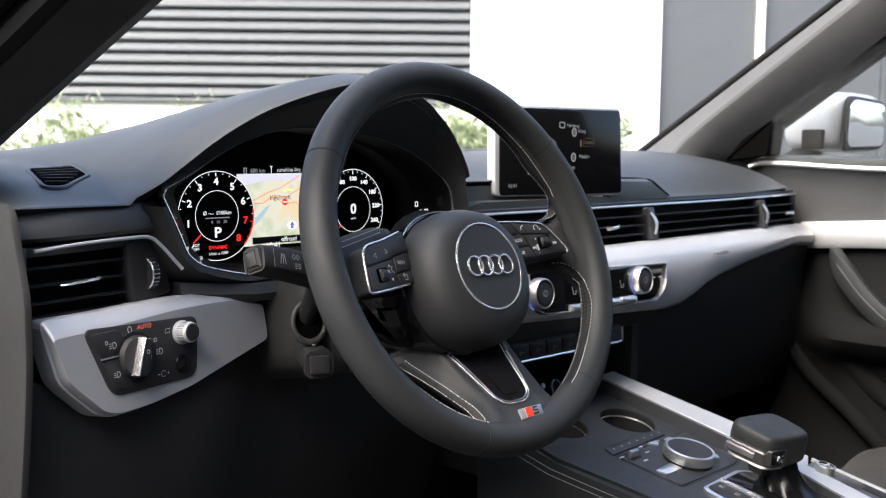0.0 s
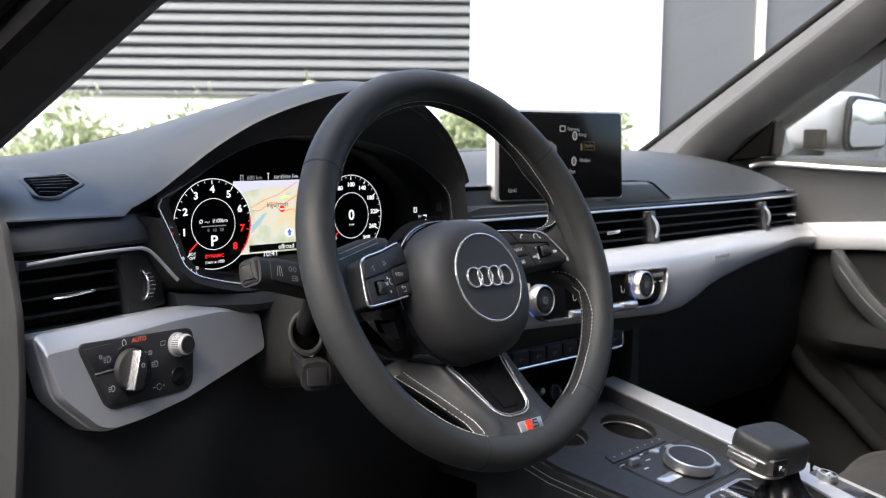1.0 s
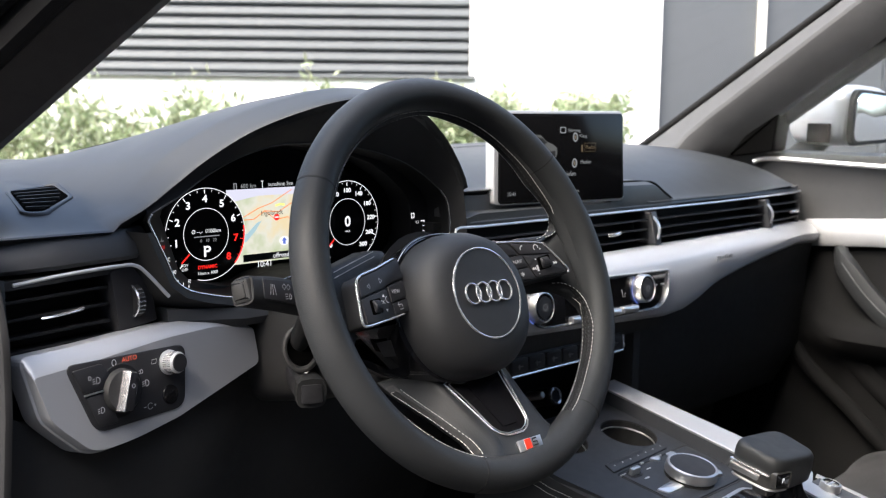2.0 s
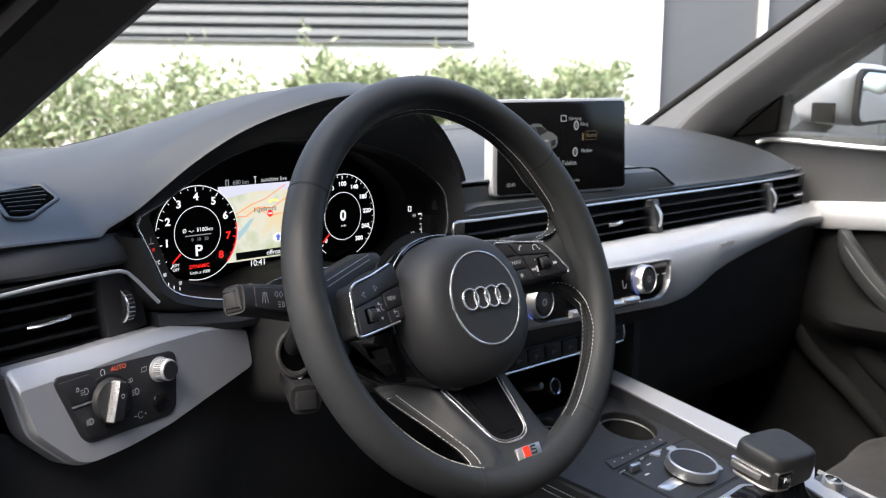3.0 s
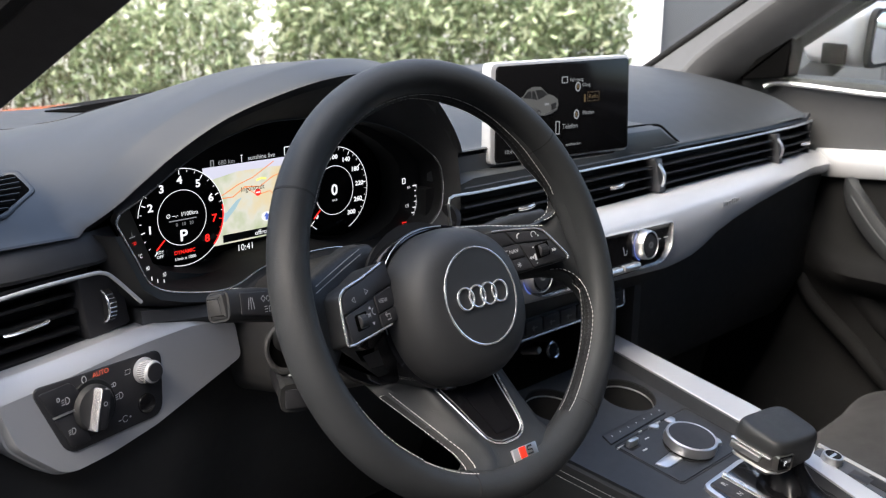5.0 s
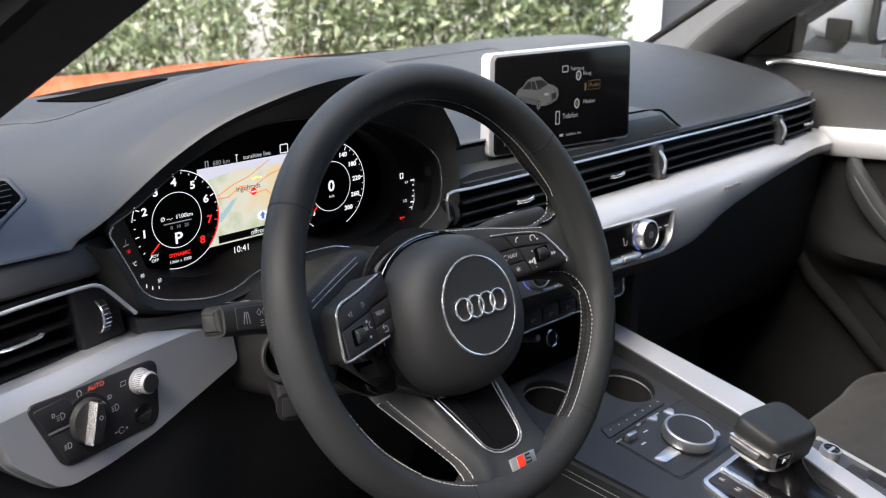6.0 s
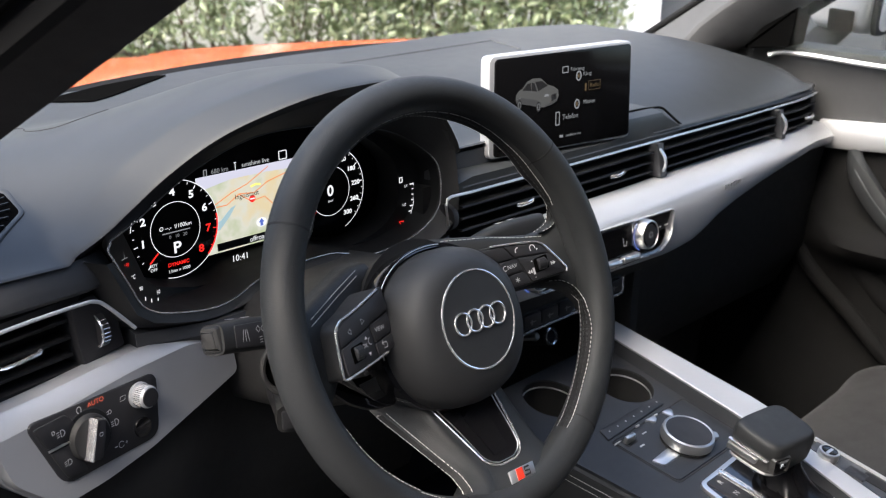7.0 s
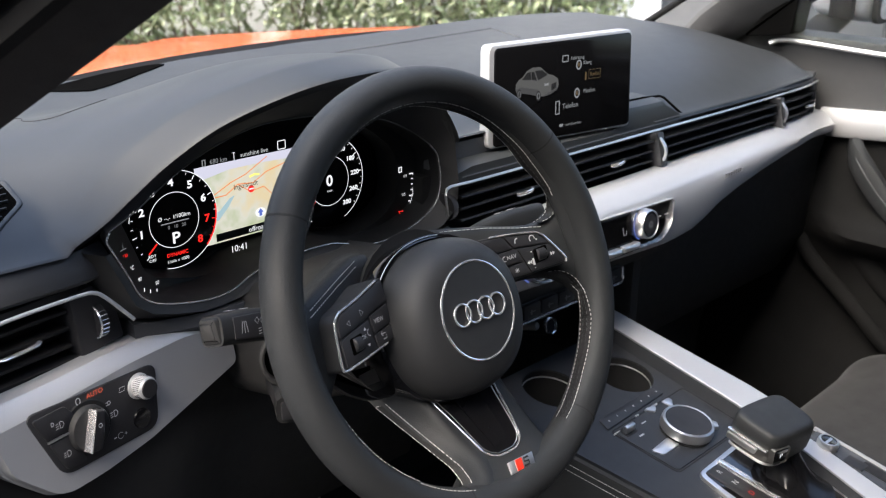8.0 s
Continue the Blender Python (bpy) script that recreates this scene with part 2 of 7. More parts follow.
def loft(sections, closed=True, caps=True, bm=None, ring=False):
    """Skins a row of equal-length loops of points."""
    bm = bm or bmesh.new()
    vs = [[bm.verts.new(Vector(p)) for p in s] for s in sections]
    n = len(vs[0])
    pairs = list(zip(vs, vs[1:])) + ([(vs[-1], vs[0])] if ring else [])
    for a, b in pairs:
        for i in range(n if closed else n - 1):
            j = (i + 1) % n
            bm.faces.new((a[i], a[j], b[j], b[i]))
    if caps and closed and not ring:
        bm.faces.new(vs[0][::-1])
        bm.faces.new(vs[-1])
    return bm


def smooth_path(pts, n=8, closed=False):
    """Catmull-Rom through points."""
    pts = [Vector(p) for p in pts]
    out, k = [], len(pts)
    for i in range(k if closed else k - 1):
        p1, p2 = pts[i], pts[(i + 1) % k]
        p0 = pts[i - 1] if closed or i > 0 else p1 + (p1 - p2)
        p3 = pts[(i + 2) % k] if closed or i + 2 < k else p2 + (p2 - p1)
        for j in range(n):
            t = j / n
            out.append(0.5 * ((2 * p1) + (p2 - p0) * t + (2 * p0 - 5 * p1 + 4 * p2 - p3) * t * t + (3 * p1 - p0 - 3 * p2 + p3) * t ** 3))
    if not closed:
        out.append(pts[-1])
    return out


def circle(r, n=12, ry=None, power=2.0):
    out = []
    for i in range(n):
        a = 2 * math.pi * i / n
        c, s = math.cos(a), math.sin(a)
        out.append((r * math.copysign(abs(c) ** (2 / power), c), (ry or r) * math.copysign(abs(s) ** (2 / power), s)))
    return out


def sweep(path, section, up=(0, 0, 1), closed=False, scale=None, bm=None):
    """Sweeps an outline along a path; section x lies across, y along up."""
    path = [Vector(p) for p in path]
    secs, n = [], len(path)
    for i, p in enumerate(path):
        a = path[i - 1] if closed or i else p
        b = path[(i + 1) % n] if closed or i + 1 < n else p
        t = (b - a).normalized()
        x = t.cross(Vector(up)).normalized()
        y = x.cross(t)
        k = scale[i] if scale else 1.0
        secs.append([p + x * sx * k + y * sy * k for sx, sy in section])
    return loft(secs, bm=bm, ring=closed)


def lathe(profile, m=None, n=40, bm=None):
    """Turns (radius, height) pairs round the local z axis."""
    bm = bm or bmesh.new()
    m = m or Matrix()
    rings = []
    for r, h in profile:
        if r < 1e-6:
            rings.append([bm.verts.new(m @ Vector((0, 0, h)))])
        else:
            rings.append([bm.verts.new(m @ Vector((r * math.cos(2 * math.pi * i / n), r * math.sin(2 * math.pi * i / n), h))) for i in range(n)])
    for a, b in zip(rings, rings[1:]):
        for i in range(n):
            j = (i + 1) % n
            if len(a) == 1 and len(b) == 1:
                continue
            if len(a) == 1:
                bm.faces.new((a[0], b[i], b[j]))
            elif len(b) == 1:
                bm.faces.new((a[i], a[j], b[0]))
            else:
                bm.faces.new((a[i], a[j], b[j], b[i]))
    return bm


def box(x0, x1, y0, y1, z0, z1, bevel=0.0, bm=None):
    return prism([(x0, y0), (x1, y0), (x1, y1), (x0, y1)], z0, z1, None, bevel, bm)


def bars(rects, m, d=0.0003, bm=None):
    """Thin flat bars (x0, y0, x1, y1) on a panel."""
    bm = bm or bmesh.new()
    for x0, y0, x1, y1 in rects:
        prism([(x0, y0), (x1, y0), (x1, y1), (x0, y1)], 0, d, m, 0, bm)
    return bm


def line2(pts, w, m, d=0.0003, closed=False, bm=None):
    """A flat drawn line of width w through points of a panel."""
    bm = bm or bmesh.new()
    v = [Vector((*p, 0)) for p in pts]
    n = len(v)
    prev = None
    first = None
    for i in range(n):
        a = v[i - 1] if closed or i else v[i]
        b = v[(i + 1) % n] if closed or i + 1 < n else v[i]
        t = (b - a).normalized()
        s = Vector((-t.y, t.x, 0)) * w / 2
        pair = (bm.verts.new(m @ (v[i] + s + Vector((0, 0, d)))), bm.verts.new(m @ (v[i] - s + Vector((0, 0, d)))))
        if prev:
            bm.faces.new((prev[0], prev[1], pair[1], pair[0]))
        first = first or pair
        prev = pair
    if closed:
        bm.faces.new((prev[0], prev[1], first[1], first[0]))
    return bm


def arc2(cx, cy, r, a0, a1, n=24, ry=None):
    return [(cx + r * math.cos(radians(a0 + (a1 - a0) * i / n)), cy + (ry or r) * math.sin(radians(a0 + (a1 - a0) * i / n))) for i in range(n + 1)]


def lettering(text, size, m, d=0.0003, align="CENTER", bold=0.0, wide=1.0):
    """Flat letters as a bmesh, with their middle at the origin of m."""
    cu = bpy.data.curves.new("lettering", "FONT")
    cu.body, cu.size, cu.align_x, cu.align_y, cu.extrude = text, size, align, "CENTER", 0.0
    cu.resolution_u, cu.offset = 3, bold * size
    ob = bpy.data.objects.new("lettering", cu)
    scene.collection.objects.link(ob)
    dg = bpy.context.evaluated_depsgraph_get()
    me = bpy.data.meshes.new_from_object(ob.evaluated_get(dg))
    bm = bmesh.new()
    bm.from_mesh(me)
    bpy.data.objects.remove(ob)
    bpy.data.curves.remove(cu)
    bpy.data.meshes.remove(me)
    bm.transform(m @ Matrix.Translation((0, 0, d)) @ Matrix.Diagonal((wide, 1, 1, 1)))
    return bm


def join(target, other):
    me = bpy.data.meshes.new("tmp")
    other.to_mesh(me)
    other.free()
    target.from_mesh(me)
    bpy.data.meshes.remove(me)
    return target


def ip(x, xs, ys):
    return float(np.interp(x, xs, ys))


def sstep(a, b, x):
    t = min(1.0, max(0.0, (x - a) / (b - a)))
    return t * t * (3 - 2 * t)

# ---- outdoors ----
# The facade stands square to the way the camera looks; s runs along it, d is the distance in front of it.
FWD, ALONG = Vector((0.7108, 0.7034, 0)), Vector((0.7034, -0.7108, 0))
FACE0 = Vector((-0.6928, -0.6242, 0)) + FWD * 7.7
FACADE = Matrix((ALONG, FWD * -1, Vector((0, 0, 1)))).transposed().to_4x4()
FACADE.translation = FACE0


def fbox(s0, s1, d0, d1, z0, z1, bm=None, bevel=0.0):
    bm = bm or bmesh.new()
    tmp = box(s0, s1, d0, d1, z0, z1, bevel)
    tmp.transform(FACADE)
    return join(bm, tmp)


ground_bm = bmesh.new()
N_G = 24
gv = [[ground_bm.verts.new((-300 + 600 * i / N_G, -300 + 600 * j / N_G, 0)) for j in range(N_G + 1)] for i in range(N_G + 1)]
for i in range(N_G):
    for j in range(N_G):
        ground_bm.faces.new((gv[i][j], gv[i + 1][j], gv[i + 1][j + 1], gv[i][j + 1]))
solo("ground", ground_bm, ASPHALT, "grey asphalt yard in front of the building", "ground", "structure")

building = thing("building", FACE0, "white rendered building with a shuttered window and grey cladding", "building", kind="structure")
wall_bm = fbox(-9.0, 0.20, -0.35, 0.0, 0.0, 1.235)
fbox(0.20, 1.60, -0.35, 0.0, 0.0, 3.6, wall_bm)
fbox(-9.0, 0.20, -0.35, 0.0, 2.75, 3.6, wall_bm)
part("wall", wall_bm, WALL, building)
part("window_sill", fbox(-9.0, 0.24, -0.10, 0.05, 1.235, 1.262, None, 0.004), SLAT, building, "pale metal window sill")
part("window_reveal", fbox(-9.0, 0.20, -0.35, -0.13, 1.262, 2.75), SLATDARK, building)
part("roof", fbox(-9.2, 7.2, -6.0, 0.1, 3.6, 3.85), GREYPANEL, building)
slat_mesh = None
for k in range(18):
    z = 1.31 + k * 0.081
    if slat_mesh is None:
        sb = bmesh.new()
        secs = []
        for s in (-9.0, 0.192):
            prof = [(-0.012, 0.036), (0.004, 0.034), (0.022, 0.012), (0.030, -0.018), (0.024, -0.030), (0.014, -0.026), (0.010, 0.0), (-0.006, 0.022)]
            secs.append([(s, -0.055 + a, b) for a, b in prof])
        loft(secs, bm=sb)
        sb.transform(Matrix(FACADE.to_3x3()).to_4x4())
        slat_mesh = finish(sb, "slat", SLAT)
    so = new("slat", slat_mesh)
    so.parent = building
    so.matrix_basis = Matrix.Translation((0, 0, z))
clad = thing("grey_cladding", FACE0 + ALONG * 1.6, "smooth grey metal cladding panels beside the white wall", "cladding", kind="structure")
for s0, s1 in ((1.604, 2.305), (2.365, 3.25), (3.26, 4.25), (4.26, 5.6), (5.61, 7.0)):
    part("panel", fbox(s0, s1, -0.30, -0.05, 0.0, 3.6, None, 0.004), GREYPANEL, clad)
part("post", fbox(2.312, 2.358, -0.30, 0.01, 0.0, 3.6, None, 0.006), POST, clad, "pale vertical door post")


def leaf_cloud(count, place, size, seed, spread=0.6, bm=None):
    """Folded pointed leaves with their own tilt, gathered round given places."""
    rng = random.Random(seed)
    bm = bm or bmesh.new()
    for _ in range(count):
        p, out = place(rng)
        L = size * rng.uniform(0.6, 1.25)
        w = L * rng.uniform(0.28, 0.4)
        d = (Vector(out) + Vector((rng.gauss(0, spread), rng.gauss(0, spread), rng.gauss(0.25, spread)))).normalized()
        side = d.cross(Vector((rng.gauss(0, 1), rng.gauss(0, 1), rng.gauss(0, 1)))).normalized()
        up = side.cross(d)
        p = Vector(p)
        mid = p + d * L * 0.5 - up * L * 0.06
        v = [bm.verts.new(q) for q in (p, mid + side * w * 0.5 + up * w * 0.22, p + d * L - up * L * 0.15, mid - side * w * 0.5 + up * w * 0.22, mid)]
        bm.faces.new((v[0], v[4], v[1]))
        bm.faces.new((v[1], v[4], v[2]))
        bm.faces.new((v[2], v[4], v[3]))
        bm.faces.new((v[3], v[4], v[0]))
    return bm


def hedge_place(s0, s1, d0, d1, top, rough, floor=0.12):
    def place(rng):
        s, d = rng.uniform(s0, s1), rng.uniform(d0, d1)
        lump = 0.05 * math.sin(s * 7.1) + 0.04 * math.sin(s * 15.3 + 1.2)
        h = top + lump * rough + rng.gauss(0, 0.035) * rough
        z = h - abs(rng.gauss(0, 0.42)) if rng.random() < 0.75 else rng.uniform(floor, h)
        z = max(floor, z)
        return FACADE @ Vector((s, d, z)), (FACADE.to_3x3() @ Vector((rng.gauss(0, 0.4), 0.7, 0.3)))
    return place


def twig_bm(s0, s1, d, top, n, seed):
    rng = random.Random(seed)
    bm = bmesh.new()
    for i in range(n):
        s, h = rng.uniform(s0, s1), top * rng.uniform(0.75, 1.02)
        base = Vector((s, d + rng.uniform(-0.25, 0.25), 0))
        pts = [base]
        for k in range(4):
            pts.append(pts[-1] + Vector((rng.gauss(0, 0.04), rng.gauss(0, 0.04), h / 4)))
        path = [FACADE @ p for p in pts]
        sweep(path, circle(0.008, 5), up=(1, 0, 0), scale=[1, 0.85, 0.7, 0.5, 0.25], bm=bm)
    return bm


hedge = thing("hedge", FACADE @ Vector((-0.3, 0.75, 0)), "dense green laurel hedge planted along the white wall", "hedge", kind="stuff")
part("leaves", leaf_cloud(9500, hedge_place(-1.05, 1.20, 0.30, 1.15, 1.02, 1.0), 0.085, 3), LEAF, hedge, normals=False)
part("young_leaves", leaf_cloud(3600, hedge_place(-1.05, 1.18, 0.4, 1.22, 1.05, 1.3, 0.3), 0.08, 4, 0.8), LEAF_Y, hedge, normals=False)
part("stems", twig_bm(-1.0, 1.15, 0.7, 1.0, 60, 5), STEM, hedge)
shrub = thing("shrub_row", FACADE @ Vector((-2.6, 0.8, 0)), "loose sunlit shrubs with upright shoots beside the hedge", "shrub", kind="stuff")
part("leaves", leaf_cloud(7000, hedge_place(-4.2, -1.22, 0.3, 1.3, 0.93, 1.8), 0.085, 6, 0.7), LEAF, shrub, normals=False)
part("young_leaves", leaf_cloud(4500, hedge_place(-4.2, -1.2, 0.3, 1.35, 0.98, 2.2, 0.3), 0.085, 7, 0.8), LEAF_Y, shrub, normals=False)
part("stems", twig_bm(-4.1, -1.25, 0.8, 0.98, 70, 8), STEM, shrub)


def shoot_place(rng):
    z = rng.uniform(0.9, 1.31)
    return FACADE @ Vector((-0.88 + rng.gauss(0, 0.02), 0.9, z)), (rng.gauss(0, 0.5), rng.gauss(0, 0.5), 0.6)


shoot = thing("tall_shoot", FACADE @ Vector((-0.88, 0.9, 0)), "single tall yellow-green shoot rising above the hedge", "shrub", kind="stuff")
part("leaves", leaf_cloud(26, shoot_place, 0.08, 9, 0.7), LEAF_Y, shoot, normals=False)
part("stem", sweep([FACADE @ Vector((-0.88, 0.9, z)) for z in (0, 0.5, 1.0, 1.28)], circle(0.006, 5), up=(1, 0, 0), scale=[1, 0.9, 0.6, 0.3]), STEM, shoot)
solo("planting_bed", fbox(-4.6, 1.4, 0.05, 1.5, 0.0, 0.06, None, 0.02), SOIL, "strip of dark soil under the hedge", "soil", "structure")

# plain unseen wall added behind the camera to hold back low light
yard = bmesh.new()
ybox = box(-9.0, 9.0, 11.2, 11.5, 0.0, 4.2)
ybox.transform(FACADE)
join(yard, ybox)
solo("unseen_blocker_wall", yard, BLOCKER, "added unseen dark wall that holds back light from behind", "wall", "structure")

# ---- car shell ----
MID = 0.372
bonnet = thing("bonnet", (MID, 0.8, 0.6), "bright orange lacquered car bonnet", "car bonnet")
bsec = []
for j in range(22):
    y = 0.74 + 1.05 * j / 21
    row = []
    for i in range(25):
        x = MID - 0.80 + 1.60 * i / 24
        q = abs(x - MID) / 0.8
        z = 0.906 - 0.125 * (y - 0.74) ** 1.15 - 0.06 * q ** 3.2 + 0.016 * sstep(0.42, 0.55, q) * (1 - sstep(0.6, 0.8, q))
        row.append((x, y - 0.12 * q * q, z - (0.03 if j == 0 else 0)))
    bsec.append(row)
part("panel", loft(bsec, closed=False), ORANGE, bonnet)
part("wing_edge", sweep([(MID - 0.80, 0.62, 0.80), (MID - 0.82, 1.0, 0.80), (MID - 0.80, 1.7, 0.70)], circle(0.06, 10)), ORANGE, bonnet)
cowl = thing("wiper_cowl", (MID, 0.74, 0.85), "black plastic wiper cowl at the foot of the windscreen", "cowl")
cw = []
for i in range(25):
    x = MID - 0.74 + 1.48 * i / 24
    y = 0.722 - 0.262 * (x - MID) ** 2
    d = 0.03 * (abs(x - MID) / 0.74) ** 2
    cw.append([(x, y + 0.012, 0.912 - d), (x, y + 0.03, 0.926 - d), (x, y + 0.075, 0.912 - d), (x, y + 0.08, 0.80), (x, y + 0.012, 0.80)])
part("panel", loft(cw), RUBBER, cowl)


near_pillar = thing("windscreen_pillar", (-0.33, 0.45, 0.85), "fabric-covered windscreen pillar coloured as in shade, with rubber door seals", "car pillar", group="windscreen pillars")
base, way = Vector((-0.347, 0.40, 0.870)), Vector((-0.218, 0.838, -0.498))
secs, secs2, seal, seal2 = [], [], [], []
for k in range(15):
    u = 0.12 - 0.80 * k / 14
    p = base + way * u
    w = 1.0 + 0.25 * sstep(-0.1, 0.12, u)
    tri = [(0, 0, 0), (-0.03, -0.02, -0.012), (-0.075, -0.012, -0.004), (-0.095, 0.02, 0.02), (-0.085, 0.075 * w, 0.062), (-0.055, 0.105 * w, 0.072), (-0.022, 0.09 * w, 0.055), (-0.004, 0.035 * w, 0.022)]
    secs.append([p + Vector(q) for q in tri])
    tri2 = [(-0.098, 0.00, 0.005), (-0.14, 0.03, 0.035), (-0.15, 0.07, 0.07), (-0.12, 0.105, 0.085), (-0.085, 0.09, 0.07), (-0.09, 0.04, 0.035)]
    secs2.append([p + Vector(q) for q in tri2])
    seal.append(p + Vector((-0.088, -0.012, 0.0)))
    seal2.append(p + Vector((-0.108, -0.008, 0.012)))
# darker copy of the pillar cloth stands in for shade
part("trim", loft(secs), PILLAR_SHADED, near_pillar)
part("outer_skin", loft(secs2), RUBBER, near_pillar)
part("door_seal", sweep(seal, circle(0.011, 8)), RUBBER, near_pillar)
part("door_seal", sweep(seal2, circle(0.008, 8)), RUBBER, near_pillar)

far_pillar = thing("windscreen_pillar", (1.02, 0.45, 0.92), "grey fabric-covered windscreen pillar beside the far window", "car pillar", group="windscreen pillars")
secs, seal = [], []
for k in range(16):
    t = -0.20 + 1.9 * k / 15
    A = Vector((1.000, 0.479 - 0.352 * t, 0.943 + 0.238 * t))
    B = Vector((0.987, 0.424 - 0.300 * t, 0.939 + 0.214 * t))
    D = Vector((1.062 - 0.022 * t, 0.3490 - 0.2420 * t, 0.9240 + 0.1720 * t))
    foot = sstep(0.12, -0.12, t)
    B = B + Vector((-0.02, -0.02, -0.01)) * foot
    AB, BD = (A + B) / 2 + Vector((-0.001, 0, 0.001)), (B + D) / 2 + Vector((-0.004, -0.002, -0.002))
    secs.append([A, AB, B + Vector((0.0, 0.005, 0.004)), B, B + Vector((0.004, -0.004, -0.006)), BD, D, D + Vector((0.05, 0.02, 0.02)), A + Vector((0.07, 0.02, 0.02)), A + Vector((0.02, 0.012, 0.008))])
    seal.append(A + Vector((0.004, 0.006, 0.006)))
part("trim", loft(secs), PILLAR, far_pillar, sharp=22)
part("glass_seal", sweep(seal, circle(0.006, 8)), RUBBER, far_pillar)

# windscreen
wsb = bmesh.new()
wrows = []
for k in range(9):
    v = k / 8
    row = []
    for i in range(17):
        a = i / 16 * 2 - 1
        x = MID + a * (0.74 - 0.13 * v)
        y = 0.735 - 0.262 * (a * 0.72) ** 2 - v * 0.80 - 0.05 * a * a * v
        row.append((x, y, 0.93 + 0.46 * v - 0.02 * v * v + 0.03 * v * (1 - v)))
    wrows.append(row)
loft(wrows, closed=False, bm=wsb)
windscreen = solo("windscreen", wsb, GLASS, "clear curved windscreen glass", "windscreen", "structure")
windscreen.visible_shadow = False

# mostly unseen shell behind the camera and above, added to shape cabin light
shell = thing("car_shell", (MID, -0.8, 0.3), "dark lined car roof, floor and bulkhead, with added unseen light-blocking rear walls", "car body", kind="structure")
roof = []
for k in range(9):
    y = -0.10 - 1.6 * k / 8
    roof.append([(MID + a * 0.62, y, 1.385 - 0.05 * a * a + 0.03 * math.sin(k / 8 * 3.1) + t) for t, rng_ in ((0.0, (-1, -0.6, 0, 0.6, 1)), (0.05, (1, 0.6, 0, -0.6, -1))) for a in rng_])
part("roof_lining", loft(roof), ROOFLINE, shell)
part("floor_pan", box(MID - 0.74, MID + 0.74, -1.8, 0.62, 0.22, 0.26), CARPET, shell)
part("bulkhead", prism([(0.50, 0.22), (0.62, 0.24), (0.68, 0.60), (0.64, 0.84), (0.60, 0.84), (0.60, 0.55)], MID - 0.74, MID + 0.74, basis((0, 0, 0), (0, 1, 0), (0, 0, 1))), CARPET, shell)
part("rear_wall", box(MID - 0.72, MID + 0.72, -1.86, -1.8, 0.26, 1.05), CARPET, shell)
part("sill", box(MID - 0.80, MID - 0.66, -1.8, 0.55, 0.20, 0.36, 0.02), LOWER, shell, "black door sill trim")
part("front_wing_inner", box(MID - 0.80, MID - 0.735, 0.26, 0.62, 0.20, 0.86, 0.01), LOWER, shell)
part("far_side_wall", box(MID + 0.775, MID + 0.86, -1.8, 0.7, 0.20, 0.86, 0.01), LOWER, shell)
# unseen plain walls added to block light at the rear of the cabin
part("rear_light_blocker", box(MID - 0.70, MID + 0.70, -1.86, -1.80, 1.05, 1.42), CARPET, shell)
part("near_light_blocker", box(MID - 0.80, MID - 0.74, -1.80, -0.72, 0.20, 1.40, 0.01), CARPET, shell)
part("far_light_blocker", box(MID + 0.70, MID + 0.76, -1.80, -0.62, 0.86, 1.40, 0.01), CARPET, shell)

# ---- dashboard ----
HX = [-0.240, -0.215, -0.19, -0.16, -0.12, -0.08, -0.04, 0.0, 0.05, 0.10, 0.14, 0.163, 0.174, 0.180, 0.186]
HZ = [0.890, 0.903, 0.921, 0.943, 0.967, 0.984, 0.996, 1.000, 0.997, 0.985, 0.961, 0.938, 0.924, 0.915, 0.903]

hood_way = smooth_path([(a, b, 0) for a, b in zip(HX, HZ)], 6)
HX, HZ = [p.x for p in hood_way], [p.y for p in hood_way]


def cowl_y(x):
    return 0.724 - 0.262 * (x - MID) ** 2


def dash_edge(x):
    """Rear edge of the dash cover: y and z."""
    inside = sstep(-0.25, -0.14, x) * (1 - sstep(0.13, 0.225, x))
    y = 0.205 - 0.005 * inside - 0.046 * math.exp(-((x + 0.01) / 0.105) ** 2) + 0.055 * sstep(0.97, 1.065, x) ** 2
    y += 0.031 * sstep(0.183, 0.212, x) * (1 - sstep(0.50, 0.56, x))
    if HX[0] < x < HX[-1]:
        z = ip(x, HX, HZ)
    else:
        z = 0.884 if x < 0 else 0.866 + 0.006 * sstep(0.8, 1.05, x) + (0.029 + 0.008 * (1 - sstep(0.186, 0.215, x))) * (1 - sstep(0.50, 0.56, x))
    return y, z


def dash_top(x, y):
    zl = 0.884 + (0.866 - 0.884) * sstep(-0.2, 0.25, x)
    amp = 0.040 + 0.028 * sstep(-0.05, 0.4, x)
    base = zl + amp * (1 - math.exp(-max(0.0, y - 0.205) / 0.095))
    shrink = 1 - 0.452 * sstep(0.1515, 0.55, y)
    hx = 0.0 + (x - 0.0) * shrink
    hood = ip(hx, HX, HZ) if HX[0] < hx < HX[-1] else 0.0
    fall = 1 - sstep(0.264, 0.548, y)
    bump = max(0.0, hood - base) * fall
    side = 0.014 * sstep(0.985, 1.062, x) ** 2 + 0.02 * sstep(-0.31, -0.37, x)
    base -= 0.011 * (1 - sstep(0.45, 0.85, x)) * sstep(0.15, 0.35, x) * sstep(0.4, 0.7, y)
    return base + bump - side


